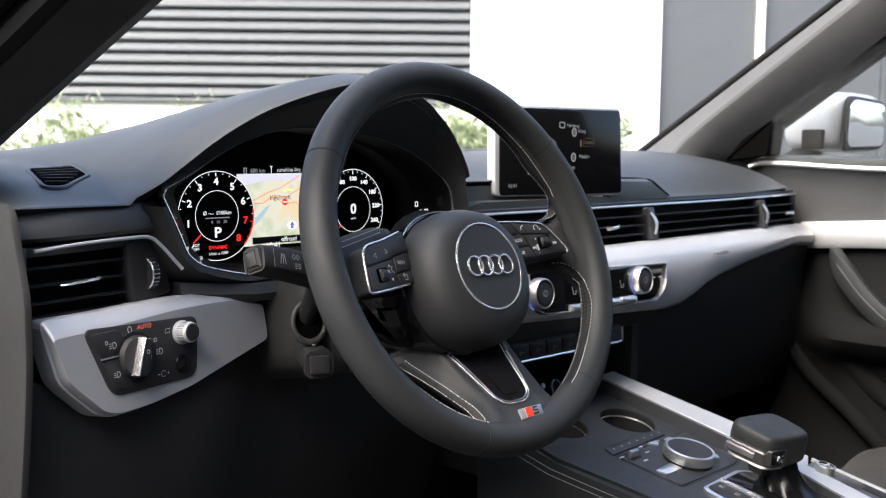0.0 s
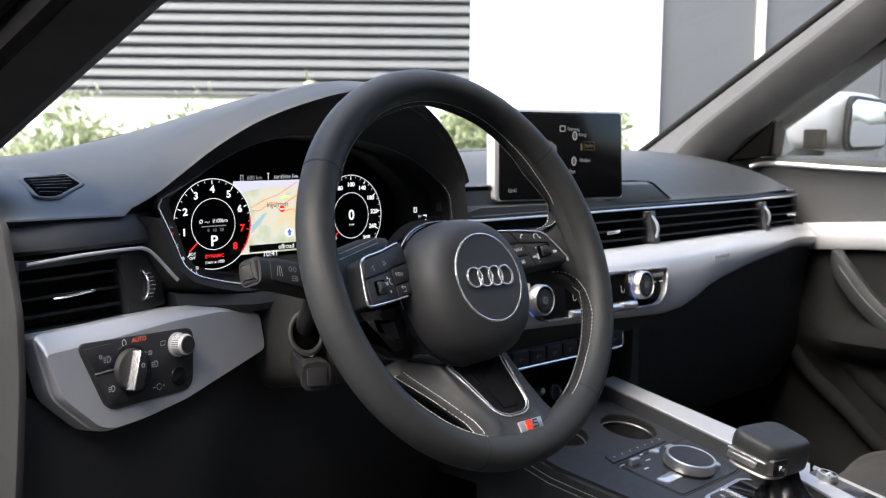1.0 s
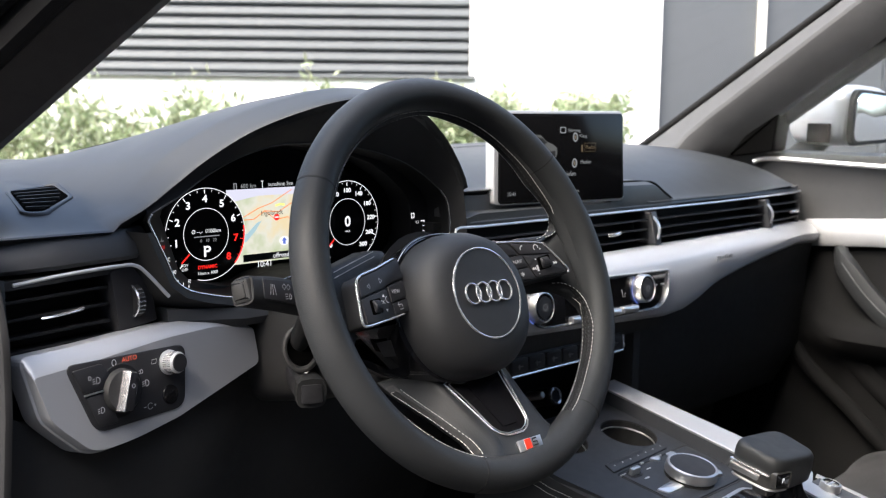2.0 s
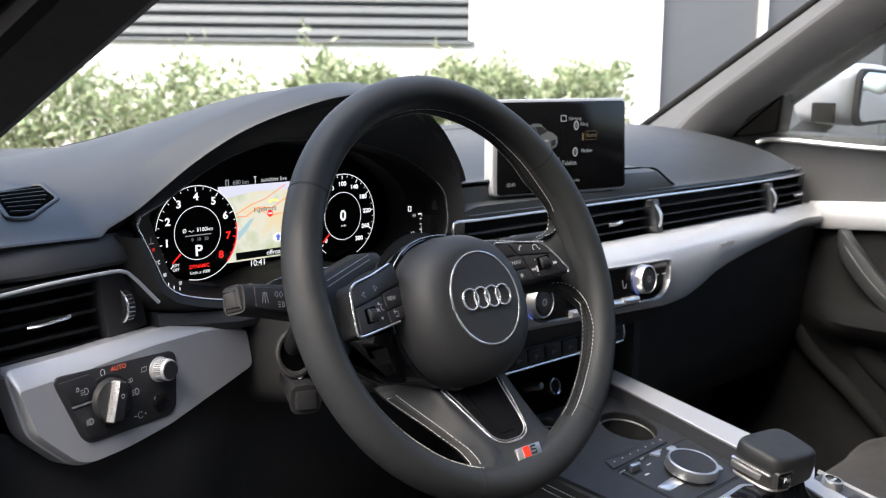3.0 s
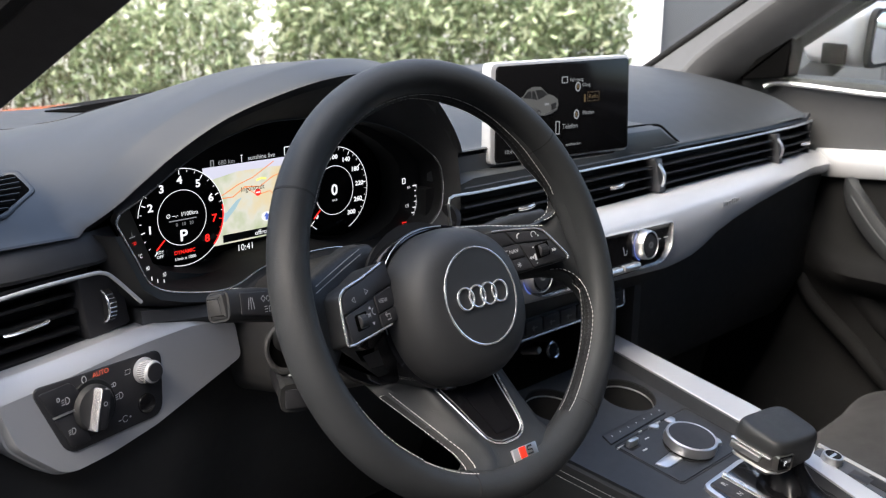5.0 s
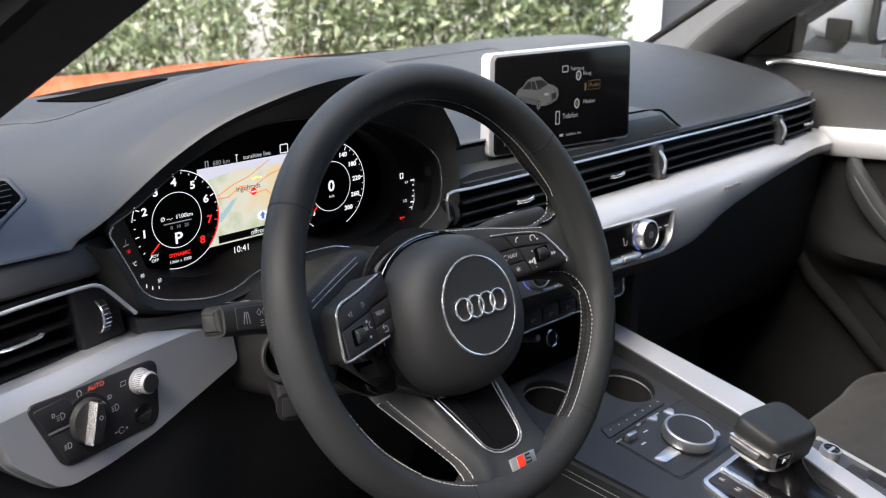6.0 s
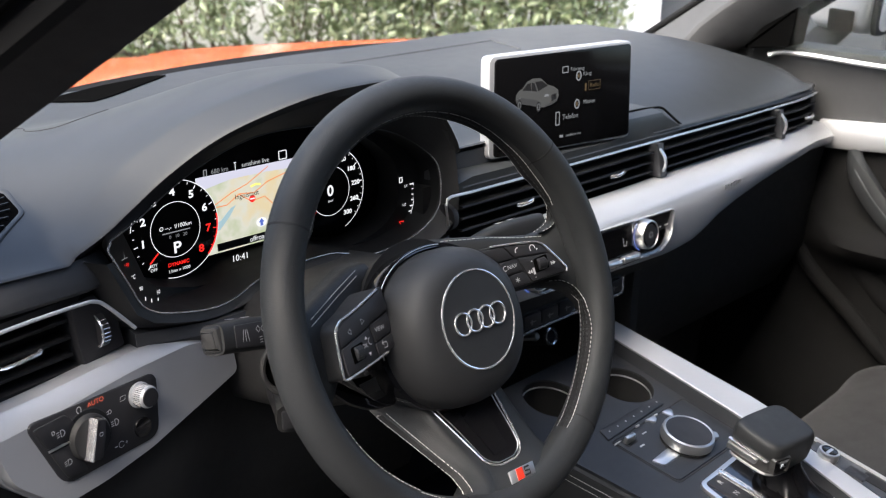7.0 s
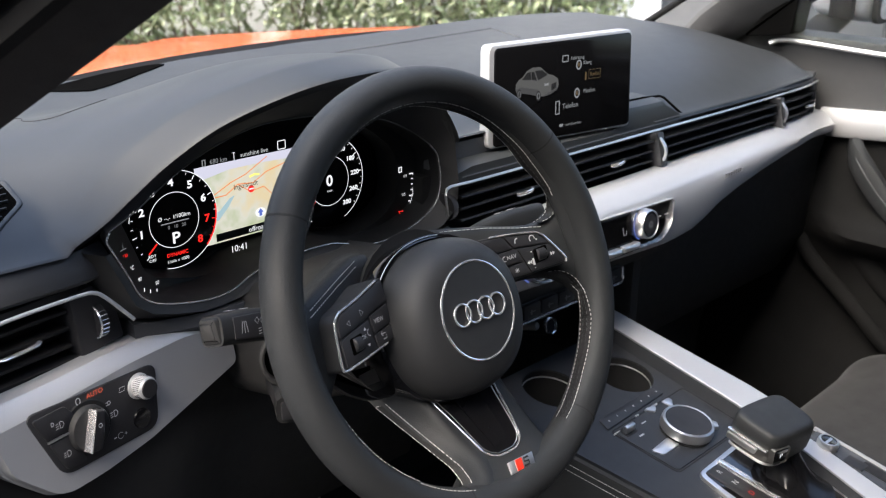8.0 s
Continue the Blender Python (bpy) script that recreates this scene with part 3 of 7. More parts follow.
dashboard = thing("dashboard", (MID, 0.4, 0.7), "dark grey soft-touch dashboard with a hooded instrument binnacle", "dashboard")
NX, NY = 220, 84
rows = []
for j in range(NY + 1):
    v = (j / NY) ** 1.5
    row = []
    for i in range(NX + 1):
        x = -0.362 + (1.060 + 0.362) * i / NX
        ye, ze = dash_edge(x)
        y = ye + (cowl_y(x) + 0.012 - ye) * v
        z = dash_top(x, y)
        k = math.exp(-(y - ye) / 0.02)
        z = z * (1 - k) + (ze + 0.004 * (1 - k)) * k
        g = y - ye
        z += 0.0080 * min(1.0, g / 0.036) * (1 - sstep(0.036, 0.13, g)) * sstep(-0.23, -0.16, x) * (1 - sstep(0.14, 0.185, x))
        if x > 0.9:
            x = 0.9 + (x - 0.9) * (1 - 0.35 * sstep(0.0, 0.12, y - ye))
        row.append((x, y, z))
    rows.append(row)
lip = [(x, y + 0.004, z - 0.004) for x, y, z in rows[0]]
lip2 = [(x, y + 0.007, z - 0.010) for x, y, z in rows[0]]
edge0 = [(x, y - 0.002, z - 0.0015) for x, y, z in rows[0]]
part("cover", loft([lip2, lip, edge0] + rows, closed=False), SOFT, dashboard, sharp=60)
# closed body below the cover, behind the trims
for x0, x1, y0, top in ((-0.358, -0.205, 0.245, 0.878), (0.205, 1.085, 0.245, 0.86)):
    secs = []
    for i in range(13):
        x = x0 + (x1 - x0) * i / 12
        secs.append([(x, y0, top), (x, y0, 0.70), (x, 0.30, 0.56), (x, 0.40, 0.42), (x, 0.56, 0.40), (x, 0.56, 0.87)])
    part("carcass", loft(secs), BLACK, dashboard)
# upper band under the cover
part("band", sweep([(-0.358, 0.222, 0.867), (-0.30, 0.214, 0.869), (-0.235, 0.214, 0.872), (-0.214, 0.224, 0.872)], [(-0.03, -0.014), (0.012, -0.014), (0.016, -0.010), (0.015, 0.000), (0.006, 0.012), (-0.03, 0.014)]), BAND, dashboard)
bnd = [(x, 0.216 + 0.03 * sstep(0.96, 1.08, x) ** 2, 0.861) for x in np.linspace(0.195, 1.075, 30)]
part("band", sweep(bnd, [(-0.04, -0.005), (0.008, -0.005), (0.012, -0.001), (0.010, 0.004), (-0.04, 0.004)]), BAND, dashboard)
# knee panel and glovebox front
knee = []
for i in range(15):
    x = -0.352 + 0.56 * i / 14
    a = sstep(-0.2, -0.05, x)
    zt = ip(x, [-0.352, -0.29, -0.2, -0.10, 0.2], [0.735, 0.705, 0.708, 0.735, 0.74])
    knee.append([(x, 0.190 + 0.05 * a, zt + 0.012), (x, 0.186 + 0.05 * a, zt - 0.02), (x, 0.205 + 0.05 * a, 0.60), (x, 0.27 + 0.03 * a, 0.48), (x, 0.33, 0.455), (x, 0.36, 0.47), (x, 0.28, 0.72)])
part("knee_panel", loft(knee), LOWER, dashboard)
glove = []
for i in range(15):
    x = 0.56 + 0.53 * i / 14
    zt = ip(x, [0.56, 0.66, 0.75, 0.9, 1.09], [0.72, 0.748, 0.758, 0.77, 0.775])
    glove.append([(x, 0.205, zt), (x, 0.215, zt - 0.05), (x, 0.225, 0.58), (x, 0.27, 0.50), (x, 0.33, 0.49), (x, 0.30, 0.74)])
part("glovebox_front", loft(glove), LOWER, dashboard)
part("end_cap", prism(rounded([(-y, z) for y, z in ((0.176, 0.886), (0.45, 0.91), (0.50, 0.55), (0.33, 0.45), (0.190, 0.55), (0.162, 0.70), (0.153, 0.76), (0.153, 0.815), (0.166, 0.852))], 0.012), 0, 0.006, basis((-0.357, 0, 0), (0, -1, 0), (0, 0, 1)), 0.003), BLACK, dashboard, "dark end cap towards the door opening")

# side defroster vent in the cover
dv = thing("defroster_vent", (-0.268, 0.285, 0.905), "small slatted side-window vent in the dashboard cover", "air vent")


def on_cover(x, y, h):
    return Vector((x, y, dash_top(x, y) + h))


def cover_strip(loops):
    """Skins outlines that lie on the cover; each loop is a list of x, y and a height above the cover."""
    return loft([[on_cover(x, y, h) for x, y in pts] for pts, h in loops], caps=False)


dvo = rounded([(-0.304, 0.246), (-0.286, 0.243), (-0.241, 0.284), (-0.238, 0.324), (-0.246, 0.333), (-0.289, 0.315)], 0.008, 5)
dvo = dvo if area2(dvo) > 0 else dvo[::-1]
part("frame", cover_strip([(inset(dvo, -0.0015), -0.001), (inset(dvo, -0.0008), 0.0008), (dvo, 0.0012), (inset(dvo, 0.0022), 0.0010), (inset(dvo, 0.0034), 0.0003)]), SOFT, dv)
dvi = inset(dvo, 0.003)
# flat sheet on the cover; its colour stands for the shade of a recess
part("recess", loft([[on_cover(x, y, 0.0004) for x, y in dvi], [on_cover(-0.268 + 0.02 * (x + 0.268), 0.285 + 0.02 * (y - 0.285), 0.0006) for x, y in dvi]]), VOID, dv)
for k in range(6):
    f = (k + 0.6) / 6.2
    a0, a1 = Vector((-0.298, 0.250)).lerp(Vector((-0.286, 0.313)), f), Vector((-0.284, 0.247)).lerp(Vector((-0.243, 0.322)), f)
    a1.x += 0.010 * math.sin(math.pi * f)
    rowp = [on_cover(a0.x + (a1.x - a0.x) * q / 5, a0.y + (a1.y - a0.y) * q / 5, 0.0016) for q in range(6)]
    part("slat", sweep(rowp, [(-0.0012, -0.0016), (0.0010, -0.0016), (0.0012, 0.0008), (-0.0002, 0.0010)]), LOWER, dv)

# ---- instrument cluster ----
CX = -0.013
OUT = [(-0.175, 0.908), (-0.200, 0.896), (-0.203, 0.889), (-0.199, 0.880), (-0.187, 0.855), (-0.178, 0.836), (-0.163, 0.825), (-0.140, 0.818), (-0.115, 0.8125), (-0.095, 0.811), (-0.077, 0.8135), (-0.060, 0.8195), (-0.040, 0.8225), (0.0, 0.8235), (0.040, 0.822), (0.062, 0.8165), (0.082, 0.8105), (0.105, 0.808), (0.130, 0.8097), (0.152, 0.8145), (0.172, 0.8225), (0.1875, 0.8345), (0.1925, 0.850), (0.192, 0.868), (0.1875, 0.886), (0.176, 0.899), (0.150, 0.9165), (0.115, 0.933), (0.06, 0.947), (0.0, 0.953), (-0.05, 0.953), (-0.10, 0.943), (-0.139, 0.928)]
OUTW = [(CX + a, 0.200 + 0.025 * sstep(-0.2, 0.05, a), b) for a, b in OUT]
cluster = thing("instrument_cluster", (CX, 0.25, 0.85), "digital instrument cluster with two round dials and a lit map", "instrument cluster")
DY = 0.283


def hood_ring(depth):
    """Loop of the hood's inner lining at a share of the way from its edge (0) to the display surround (1)."""
    pts = []
    for (a, b), w in zip(OUT, OUTW):
        ang = math.atan2(b - 0.875, a)
        x = w[0]
        if b > 0.875:
            xe = max(-0.213, min(0.184, x * 1.045))
            ye, ze = dash_edge(xe)
            e = Vector((xe, ye + 0.004, max(ze - 0.004, b)))
        else:
            e = Vector((x * 1.03, 0.200, b - 0.006))
        pts.append(e.lerp(Vector(w), depth))
    return pts


part("hood_lining", loft([hood_ring(0.0), hood_ring(0.35), hood_ring(0.7), [tuple(p) for p in OUTW]], caps=False), HOODIN, cluster, sharp=80)
def out_ring(kx, kz, y):
    return [(CX + a * kx, y, 0.872 + (b - 0.872) * kz) for a, b in OUT]


def bezel_ring(kx, kz, left, right):
    """A loop of the bezel whose depth goes from left to right."""
    return [(x, left + (right - left) * sstep(-0.19, -0.12, x), z) for x, y, z in out_ring(kx, kz, 0)]


part("surround", loft([OUTW, bezel_ring(0.988, 0.988, 0.212, 0.242), bezel_ring(0.975, 0.975, 0.217, 0.2525), bezel_ring(0.83, 0.965, 0.238, 0.2535), out_ring(0.82, 0.96, DY)], caps=False), BEZEL, cluster)
body_rings = []
for kx, kz, dy in ((1.0, 1.0, 0.001), (1.015, 1.03, -0.006), (1.05, 1.10, -0.010), (1.10, 1.22, 0.004), (1.13, 1.36, 0.03)):
    body_rings.append([(CX + (a) * kx, 0.200 + 0.025 * sstep(-0.2, 0.05, a) + dy, 0.872 + (b - 0.872) * kz) for a, b in OUT[3:23]])
part("cluster_body", loft(body_rings, closed=False), LOWER, cluster, "dark vinyl body under the display", sharp=50)
part("chrome_outline", sweep([p + Vector((0, -0.003, 0)) for p in smooth_path(OUTW[1:26], 3)], circle(0.0009, 8), up=(0, 1, 0)), CHROME, cluster, "thin chrome outline")
part("upper_edge", sweep([Vector(p) + Vector((0, -0.002, 0)) for p in smooth_path(OUTW[25:] + OUTW[:2], 3)], circle(0.0007, 6), up=(0, 1, 0)), PILLAR, cluster, "fine upper edge of the bezel")
DM = basis((CX, DY, 0.868), (1, 0.012, 0), (0, 0.03, 1))
face_o = [(a * 0.94, (b - 0.868) * 0.92) for a, b in OUT]
display = part("display", prism(face_o, -0.004, 0.0, DM), SCREEN, cluster, "lit black display")


def show(name, bm, material):
    return part(name, bm, material, display)


# map between the dials
MX0, MX1, MZ0, MZ1 = -0.068, 0.066, -0.039, 0.0375
show("map", prism([(MX0, MZ0), (MX1, MZ0), (MX1, MZ1), (MX0, MZ1)], 0, 0.0002, DM), M_LAND)
show("map_horizon", prism([(MX0, 0.024), (-0.030, 0.030), (0.010, 0.030), (MX1, 0.027), (MX1, MZ1), (MX0, MZ1)], 0, 0.0003, DM), M_HAZE)
show("lake", prism([(-0.058, -0.016), (-0.046, -0.017), (-0.034, -0.006), (-0.026, 0.004), (-0.032, 0.002), (-0.044, -0.008), (-0.054, -0.010)], 0, 0.0006, DM), M_WATER)
for pts, w, mt in (([(-0.062, 0.000), (-0.050, 0.006), (-0.036, 0.006), (-0.022, 0.014), (-0.004, 0.012), (0.012, 0.020), (0.040, 0.026), (0.062, 0.034)], 0.0010, S_ORANGE),
                   ([(-0.062, 0.004), (-0.046, 0.010), (-0.030, 0.017), (-0.012, 0.022), (0.004, 0.030), (0.014, 0.035)], 0.0009, S_ORANGE),
                   ([(-0.022, 0.014), (-0.008, 0.004), (0.008, 0.006), (0.020, -0.006), (0.050, -0.012)], 0.0009, S_ORANGE),
                   ([(-0.008, 0.0185), (-0.002, 0.0200), (0.004, 0.0190)], 0.0022, M_YELLOW)):
    show("road", line2(pts, w, DM, 0.0008), mt)
show("city_name", lettering("Ingolstadt", 0.0072, DM @ Matrix.Translation((-0.013, 0.0115, 0)), 0.0012), BLACK)
show("map_sign", lathe([(0, 0.0011), (0.0036, 0.0011)], DM @ Matrix.Translation((-0.007, 0.0065, 0)), 20), S_RED)
show("map_sign_bar", bars([(-0.0095, 0.0059, -0.0045, 0.0071)], DM, 0.0014), S_WHITE)
show("position_disc", lathe([(0, 0.0011), (0.0062, 0.0011)], DM @ Matrix.Translation((0.002, -0.0190, 0)) @ Matrix.Diagonal((1, 0.75, 1, 1)), 24), S_WHITE)
show("position_arrow", prism([(-0.0016, -0.0035), (0.0016, -0.0035), (0.0016, 0), (0.0034, 0), (0, 0.004), (-0.0034, 0), (-0.0016, 0)], 0.0012, 0.0015, DM @ Matrix.Translation((0.002, -0.0190, 0))), S_BLUE)
show("footer_bar", bars([(-0.050, -0.0372, 0.056, -0.0300)], DM, 0.0012), BLACK)
show("footer_text", lettering("offroad", 0.0072, DM @ Matrix.Translation((-0.003, -0.0338, 0)), 0.0016), S_WHITE)
show("range_text", lettering("680 km", 0.0064, DM @ Matrix.Translation((-0.041, 0.0405, 0))), S_DIM)
show("fuel_symbol", frame_strip([(-0.059, 0.037), (-0.055, 0.037), (-0.055, 0.044), (-0.059, 0.044)], 0.001, 0, 0.0003, DM), S_DIM)
show("station_text", lettering("sunshine live", 0.0064, DM @ Matrix.Translation((0.0000, 0.0412, 0))), S_STAT)
show("aerial_symbol", line2([(-0.0235, 0.0380), (-0.0235, 0.0445), (-0.0250, 0.0450), (-0.0220, 0.0450)], 0.0007, DM), S_WHITE)
show("route_box", frame_strip(rounded([(0.028, 0.0385), (0.038, 0.0385), (0.038, 0.0475), (0.028, 0.0475)], 0.001, 2), 0.0008, 0, 0.0003, DM), S_WHITE)


def dial(cx, cz, r, big, labels, red_from, name, arc=(236, -66)):
    """A round instrument; labels are pairs of figure and angle in degrees."""
    c = DM @ Matrix.Translation((cx, cz, 0.0016))
    d = part(name, prism(circle(r, 56), -0.0012, 0.0, c), SCREEN, display)
    put = lambda n, bm, mt: part(n, bm, mt, d)
    put("ring", line2(arc2(0, 0, r, arc[0], arc[1], 64), 0.0007, c, 0.0003), S_WHITE)
    put("inner_ring", line2(arc2(0, 0, r * 0.565, 0, 360, 48)[:-1], 0.0006, c, 0.0003, True), S_WHITE)
    tick, tick_r = bmesh.new(), bmesh.new()
    for k in range(len(labels) - 1):
        for q in range(3):
            a = radians(labels[k][1] + (labels[k + 1][1] - labels[k][1]) * q / 3)
            ln = 0.09 if q == 0 else 0.045
            line2([((r * (0.97 - ln)) * math.cos(a), (r * (0.97 - ln)) * math.sin(a)), (r * 0.97 * math.cos(a), r * 0.97 * math.sin(a))], 0.0009 if q == 0 else 0.0006, c, 0.0004, bm=tick_r if k >= red_from else tick)
    put("ticks", tick, S_WHITE)
    if len(tick_r.verts):
        put("red_ticks", tick_r, S_RED)
    else:
        tick_r.free()
    for k, (s, deg) in enumerate(labels):
        if s:
            a = radians(deg)
            put("figure", lettering(s, big, c @ Matrix.Translation((r * 0.765 * math.cos(a), r * 0.765 * math.sin(a), 0)), 0.0004, bold=0.03, wide=1.15), S_RED if k >= red_from else S_WHITE)
    return d, c


rev, RC = dial(-0.094, -0.005, 0.0458, 0.0100, [("", 225), ("1", 191.4), ("2", 157.8), ("3", 124.3), ("4", 90.7), ("5", 57.1), ("6", 23.6), ("7", -10), ("8", -43.6)], 7, "rev_counter", (172, -105))
part("red_zone", line2(arc2(0, 0, 0.0448, -44, 8, 12), 0.0016, RC, 0.0005), S_RED, rev)
part("gear_letter", lettering("P", 0.0150, RC @ Matrix.Translation((0, -0.0175, 0)), 0.0005, bold=0.02, wide=1.15), S_WHITE, rev)
part("trip_text", lettering("Ø --,-  l/100km", 0.0056, RC @ Matrix.Translation((0, 0.003, 0)), 0.0005), S_WHITE, rev)
part("scale_figures", lettering("0   10   20", 0.0046, RC @ Matrix.Translation((0.002, -0.0062, 0)), 0.0005), S_DIM, rev)
part("scale_line", bars([(-0.014, -0.0025, 0.015, -0.0016)], RC, 0.0005), S_DIM, rev)
part("mode_text", lettering("DYNAMIC", 0.0050, RC @ Matrix.Translation((0, -0.0325, 0)), 0.0005, bold=0.02), S_RED, rev)
part("unit_text", lettering("1/min x 1000", 0.0044, RC @ Matrix.Translation((0, -0.0385, 0)), 0.0005), S_WHITE, rev)
part("ready_text", lettering("RDY\nOFF", 0.0042, RC @ Matrix.Translation((-0.026, -0.031, 0)), 0.0005), S_WHITE, rev)
part("needle", line2([(0.0270 * math.cos(radians(222)), 0.0270 * math.sin(radians(222))), (0.0395 * math.cos(radians(222)), 0.0395 * math.sin(radians(222)))], 0.0016, RC, 0.0007), S_RED, rev)
spd, SC = dial(0.090, -0.005, 0.0458, 0.0066, [("0", 225), ("20", 198), ("40", 171), ("60", 144), ("80", 117), ("100", 90), ("140", 61), ("180", 33), ("220", 5), ("260", -23), ("300", -50)], 99, "speedometer")
part("speed_figure", lettering("0", 0.0160, SC @ Matrix.Translation((0, 0.000, 0)), 0.0005, bold=0.02, wide=1.1), S_WHITE, spd)
part("speed_unit", lettering("km/h", 0.0034, SC @ Matrix.Translation((0, -0.0105, 0)), 0.0005), S_WHITE, spd)
part("needle", line2([(0.0270 * math.cos(radians(222)), 0.0270 * math.sin(radians(222))), (0.0395 * math.cos(radians(222)), 0.0395 * math.sin(radians(222)))], 0.0016, SC, 0.0007), S_RED, spd)
# temperature and fuel scales
TM = basis((CX, 0.2515, 0.868), (1, 0, 0), (0, 0.03, 1))


def at_t(x, z):
    return TM @ Matrix.Translation((x, z, 0.0004))


show("clock", lettering("10:41", 0.0088, at_t(-0.0460, -0.0360)), S_WHITE)
def at_l(x, y, z):
    return basis((x - 0.0013, y - 0.0025, z + 0.0010), (0.9, 0.43, 0), (0, 0.03, 1))


show("temperature_symbol", line2([(-0.004, -0.003), (0.0, -0.003), (0.0, 0.004), (0.0, -0.003), (0.004, -0.003)], 0.0007, at_l(-0.1853, 0.2314, 0.8693)), S_DIM)
show("temperature_figures", lettering("130", 0.0046, at_l(-0.1845, 0.2305, 0.8605)), S_RED)
show("temperature_unit", lettering("°C", 0.0052, at_l(-0.1799, 0.2294, 0.8490)), S_WHITE)
show("temperature_figures", lettering("90", 0.0052, at_l(-0.1729, 0.2309, 0.8366)), S_WHITE)
show("temperature_figures", lettering("50", 0.0052, at_l(-0.1518, 0.2406, 0.8249)), S_WHITE)
for x, y, z in ((-0.1732, 0.2243, 0.8293), (-0.1664, 0.2267, 0.8253), (-0.1565, 0.2335, 0.8214)):
    show("temperature_tick", bars([(-0.0004, -0.0016, 0.0004, 0.0016)], at_l(x, y, z)), S_WHITE)
show("fuel_figures", lettering("1/1", 0.0044, at_t(0.168, -0.008)), S_WHITE)
show("fuel_figures", lettering("1/2", 0.0044, at_t(0.165, -0.028)), S_WHITE)
show("fuel_scale", line2([(0.179, -0.006), (0.1795, -0.018), (0.1785, -0.030), (0.174, -0.041), (0.163, -0.050)], 0.0006, TM, 0.0008), S_WHITE)
show("fuel_ticks", bars([(0.1745, -0.0075, 0.179, -0.0064), (0.177, -0.013, 0.1795, -0.0123), (0.177, -0.019, 0.1795, -0.0183), (0.176, -0.0250, 0.179, -0.0243), (0.174, -0.0315, 0.178, -0.0305), (0.172, -0.037, 0.1755, -0.0363)], TM, 0.0008), S_WHITE)
show("fuel_reserve", line2([(0.164, -0.046), (0.157, -0.045), (0.161, -0.050)], 0.0014, TM, 0.0008), S_RED)
show("pump_symbol", frame_strip([(0.159, -0.003), (0.1635, -0.003), (0.1635, 0.003), (0.159, 0.003)], 0.0008, 0.0002, 0.0007, TM), S_WHITE)

slot = thing("windscreen_vent", (0.1, 0.62, 0.93), "demister slot along the foot of the windscreen, drawn as a black patch", "air vent")
sl_o = rounded([(-0.062, 0.654), (-0.036, 0.638), (-0.003, 0.622), (0.030, 0.640), (0.097, 0.682), (0.150, 0.711), (0.131, 0.722), (0.061, 0.713), (-0.030, 0.670)], 0.004, 3)
sl_o = sl_o if area2(sl_o) > 0 else sl_o[::-1]
# sheet lying on the cover; the slot's inner darkness is its colour
part("slot", loft([[on_cover(x, y, -0.001) for x, y in sl_o], [on_cover(x, y, 0.0016) for x, y in sl_o], [on_cover(0.04 + 0.5 * (x - 0.04), 0.672 + 0.5 * (y - 0.672), 0.0018) for x, y in sl_o], [on_cover(0.04 + 0.02 * (x - 0.04), 0.672 + 0.02 * (y - 0.672), 0.0018) for x, y in sl_o]]), VOID, slot)
seam_l = smooth_path([(-0.20, 0.52, 0), (-0.147, 0.501, 0), (-0.174, 0.42, 0), (-0.164, 0.382, 0), (-0.137, 0.377, 0), (-0.112, 0.376, 0)], 4)
part("cover_seam", sweep([on_cover(p.x, p.y, 0.0001) for p in seam_l], circle(0.0007, 6)), BLACK, dashboard)
seam_r = [(0.26, 0.597), (0.30, 0.606), (0.373, 0.618), (0.477, 0.624), (0.581, 0.620), (0.689, 0.611), (0.672, 0.570), (0.65, 0.517)]
part("cover_seam", sweep([on_cover(x, y, 0.0003) for x, y in seam_r], circle(0.0013, 6)), PILLAR, dashboard, "pale seam of the upper cover")

# ---- steering wheel ----
RAKE = radians(21.95)
WHEEL = basis((0, 0.0212, 0.8394), (1, 0, 0), (0, math.sin(RAKE), math.cos(RAKE)))
RIM = 0.1737
wheel = thing("steering_wheel", WHEEL.translation, "three-spoke black leather steering wheel with pale stitching", "steering wheel")


def wl(u, w, n):
    return WHEEL @ Vector((u, w, n))


def rim_point(a, f, grow=0.0):
    """A point of the rim's skin: a in degrees round the wheel from the right, f round the section from outside over the front."""
    q = abs(((a - 90 + 180) % 360) - 180)
    inn = 0.0150 + (0.003 if math.cos(radians(a)) > 0 else 0.0008) * sstep(115, 150, q)
    back = ip(q, [0, 15, 35, 46, 55, 62, 68, 74, 80, 88, 96, 110], [0.003, 0.0065, 0.0070, 0.0100, 0.0150, 0.0110, 0.0075, 0.0085, 0.0095, 0.0100, 0.0040, 0.0])
    c, s = math.cos(f), math.sin(f)
    r = RIM + ((0.0152 if c > 0 else inn) + grow) * c
    if c < 0 and s < 0:
        r -= back * 1.5 * abs(c) * abs(s) ** 0.8
    return wl(r * math.cos(radians(a)), r * math.sin(radians(a)), (0.0172 + grow) * s)


RIM_SEAMS = (36.5, 148, 251, 305)
rim = part("rim", loft([[rim_point(360 * i / 180, 2 * math.pi * k / 26) for k in range(26)] for i in range(180)], ring=True), LEATHER, wheel)
for a in RIM_SEAMS:
    part("seam", loft([[rim_point(a + d, 2 * math.pi * k / 26, g) for k in range(26)] for d, g in ((-0.45, -0.001), (-0.25, 0.0002), (0.25, 0.0002), (0.45, -0.001))]), BLACK, rim)


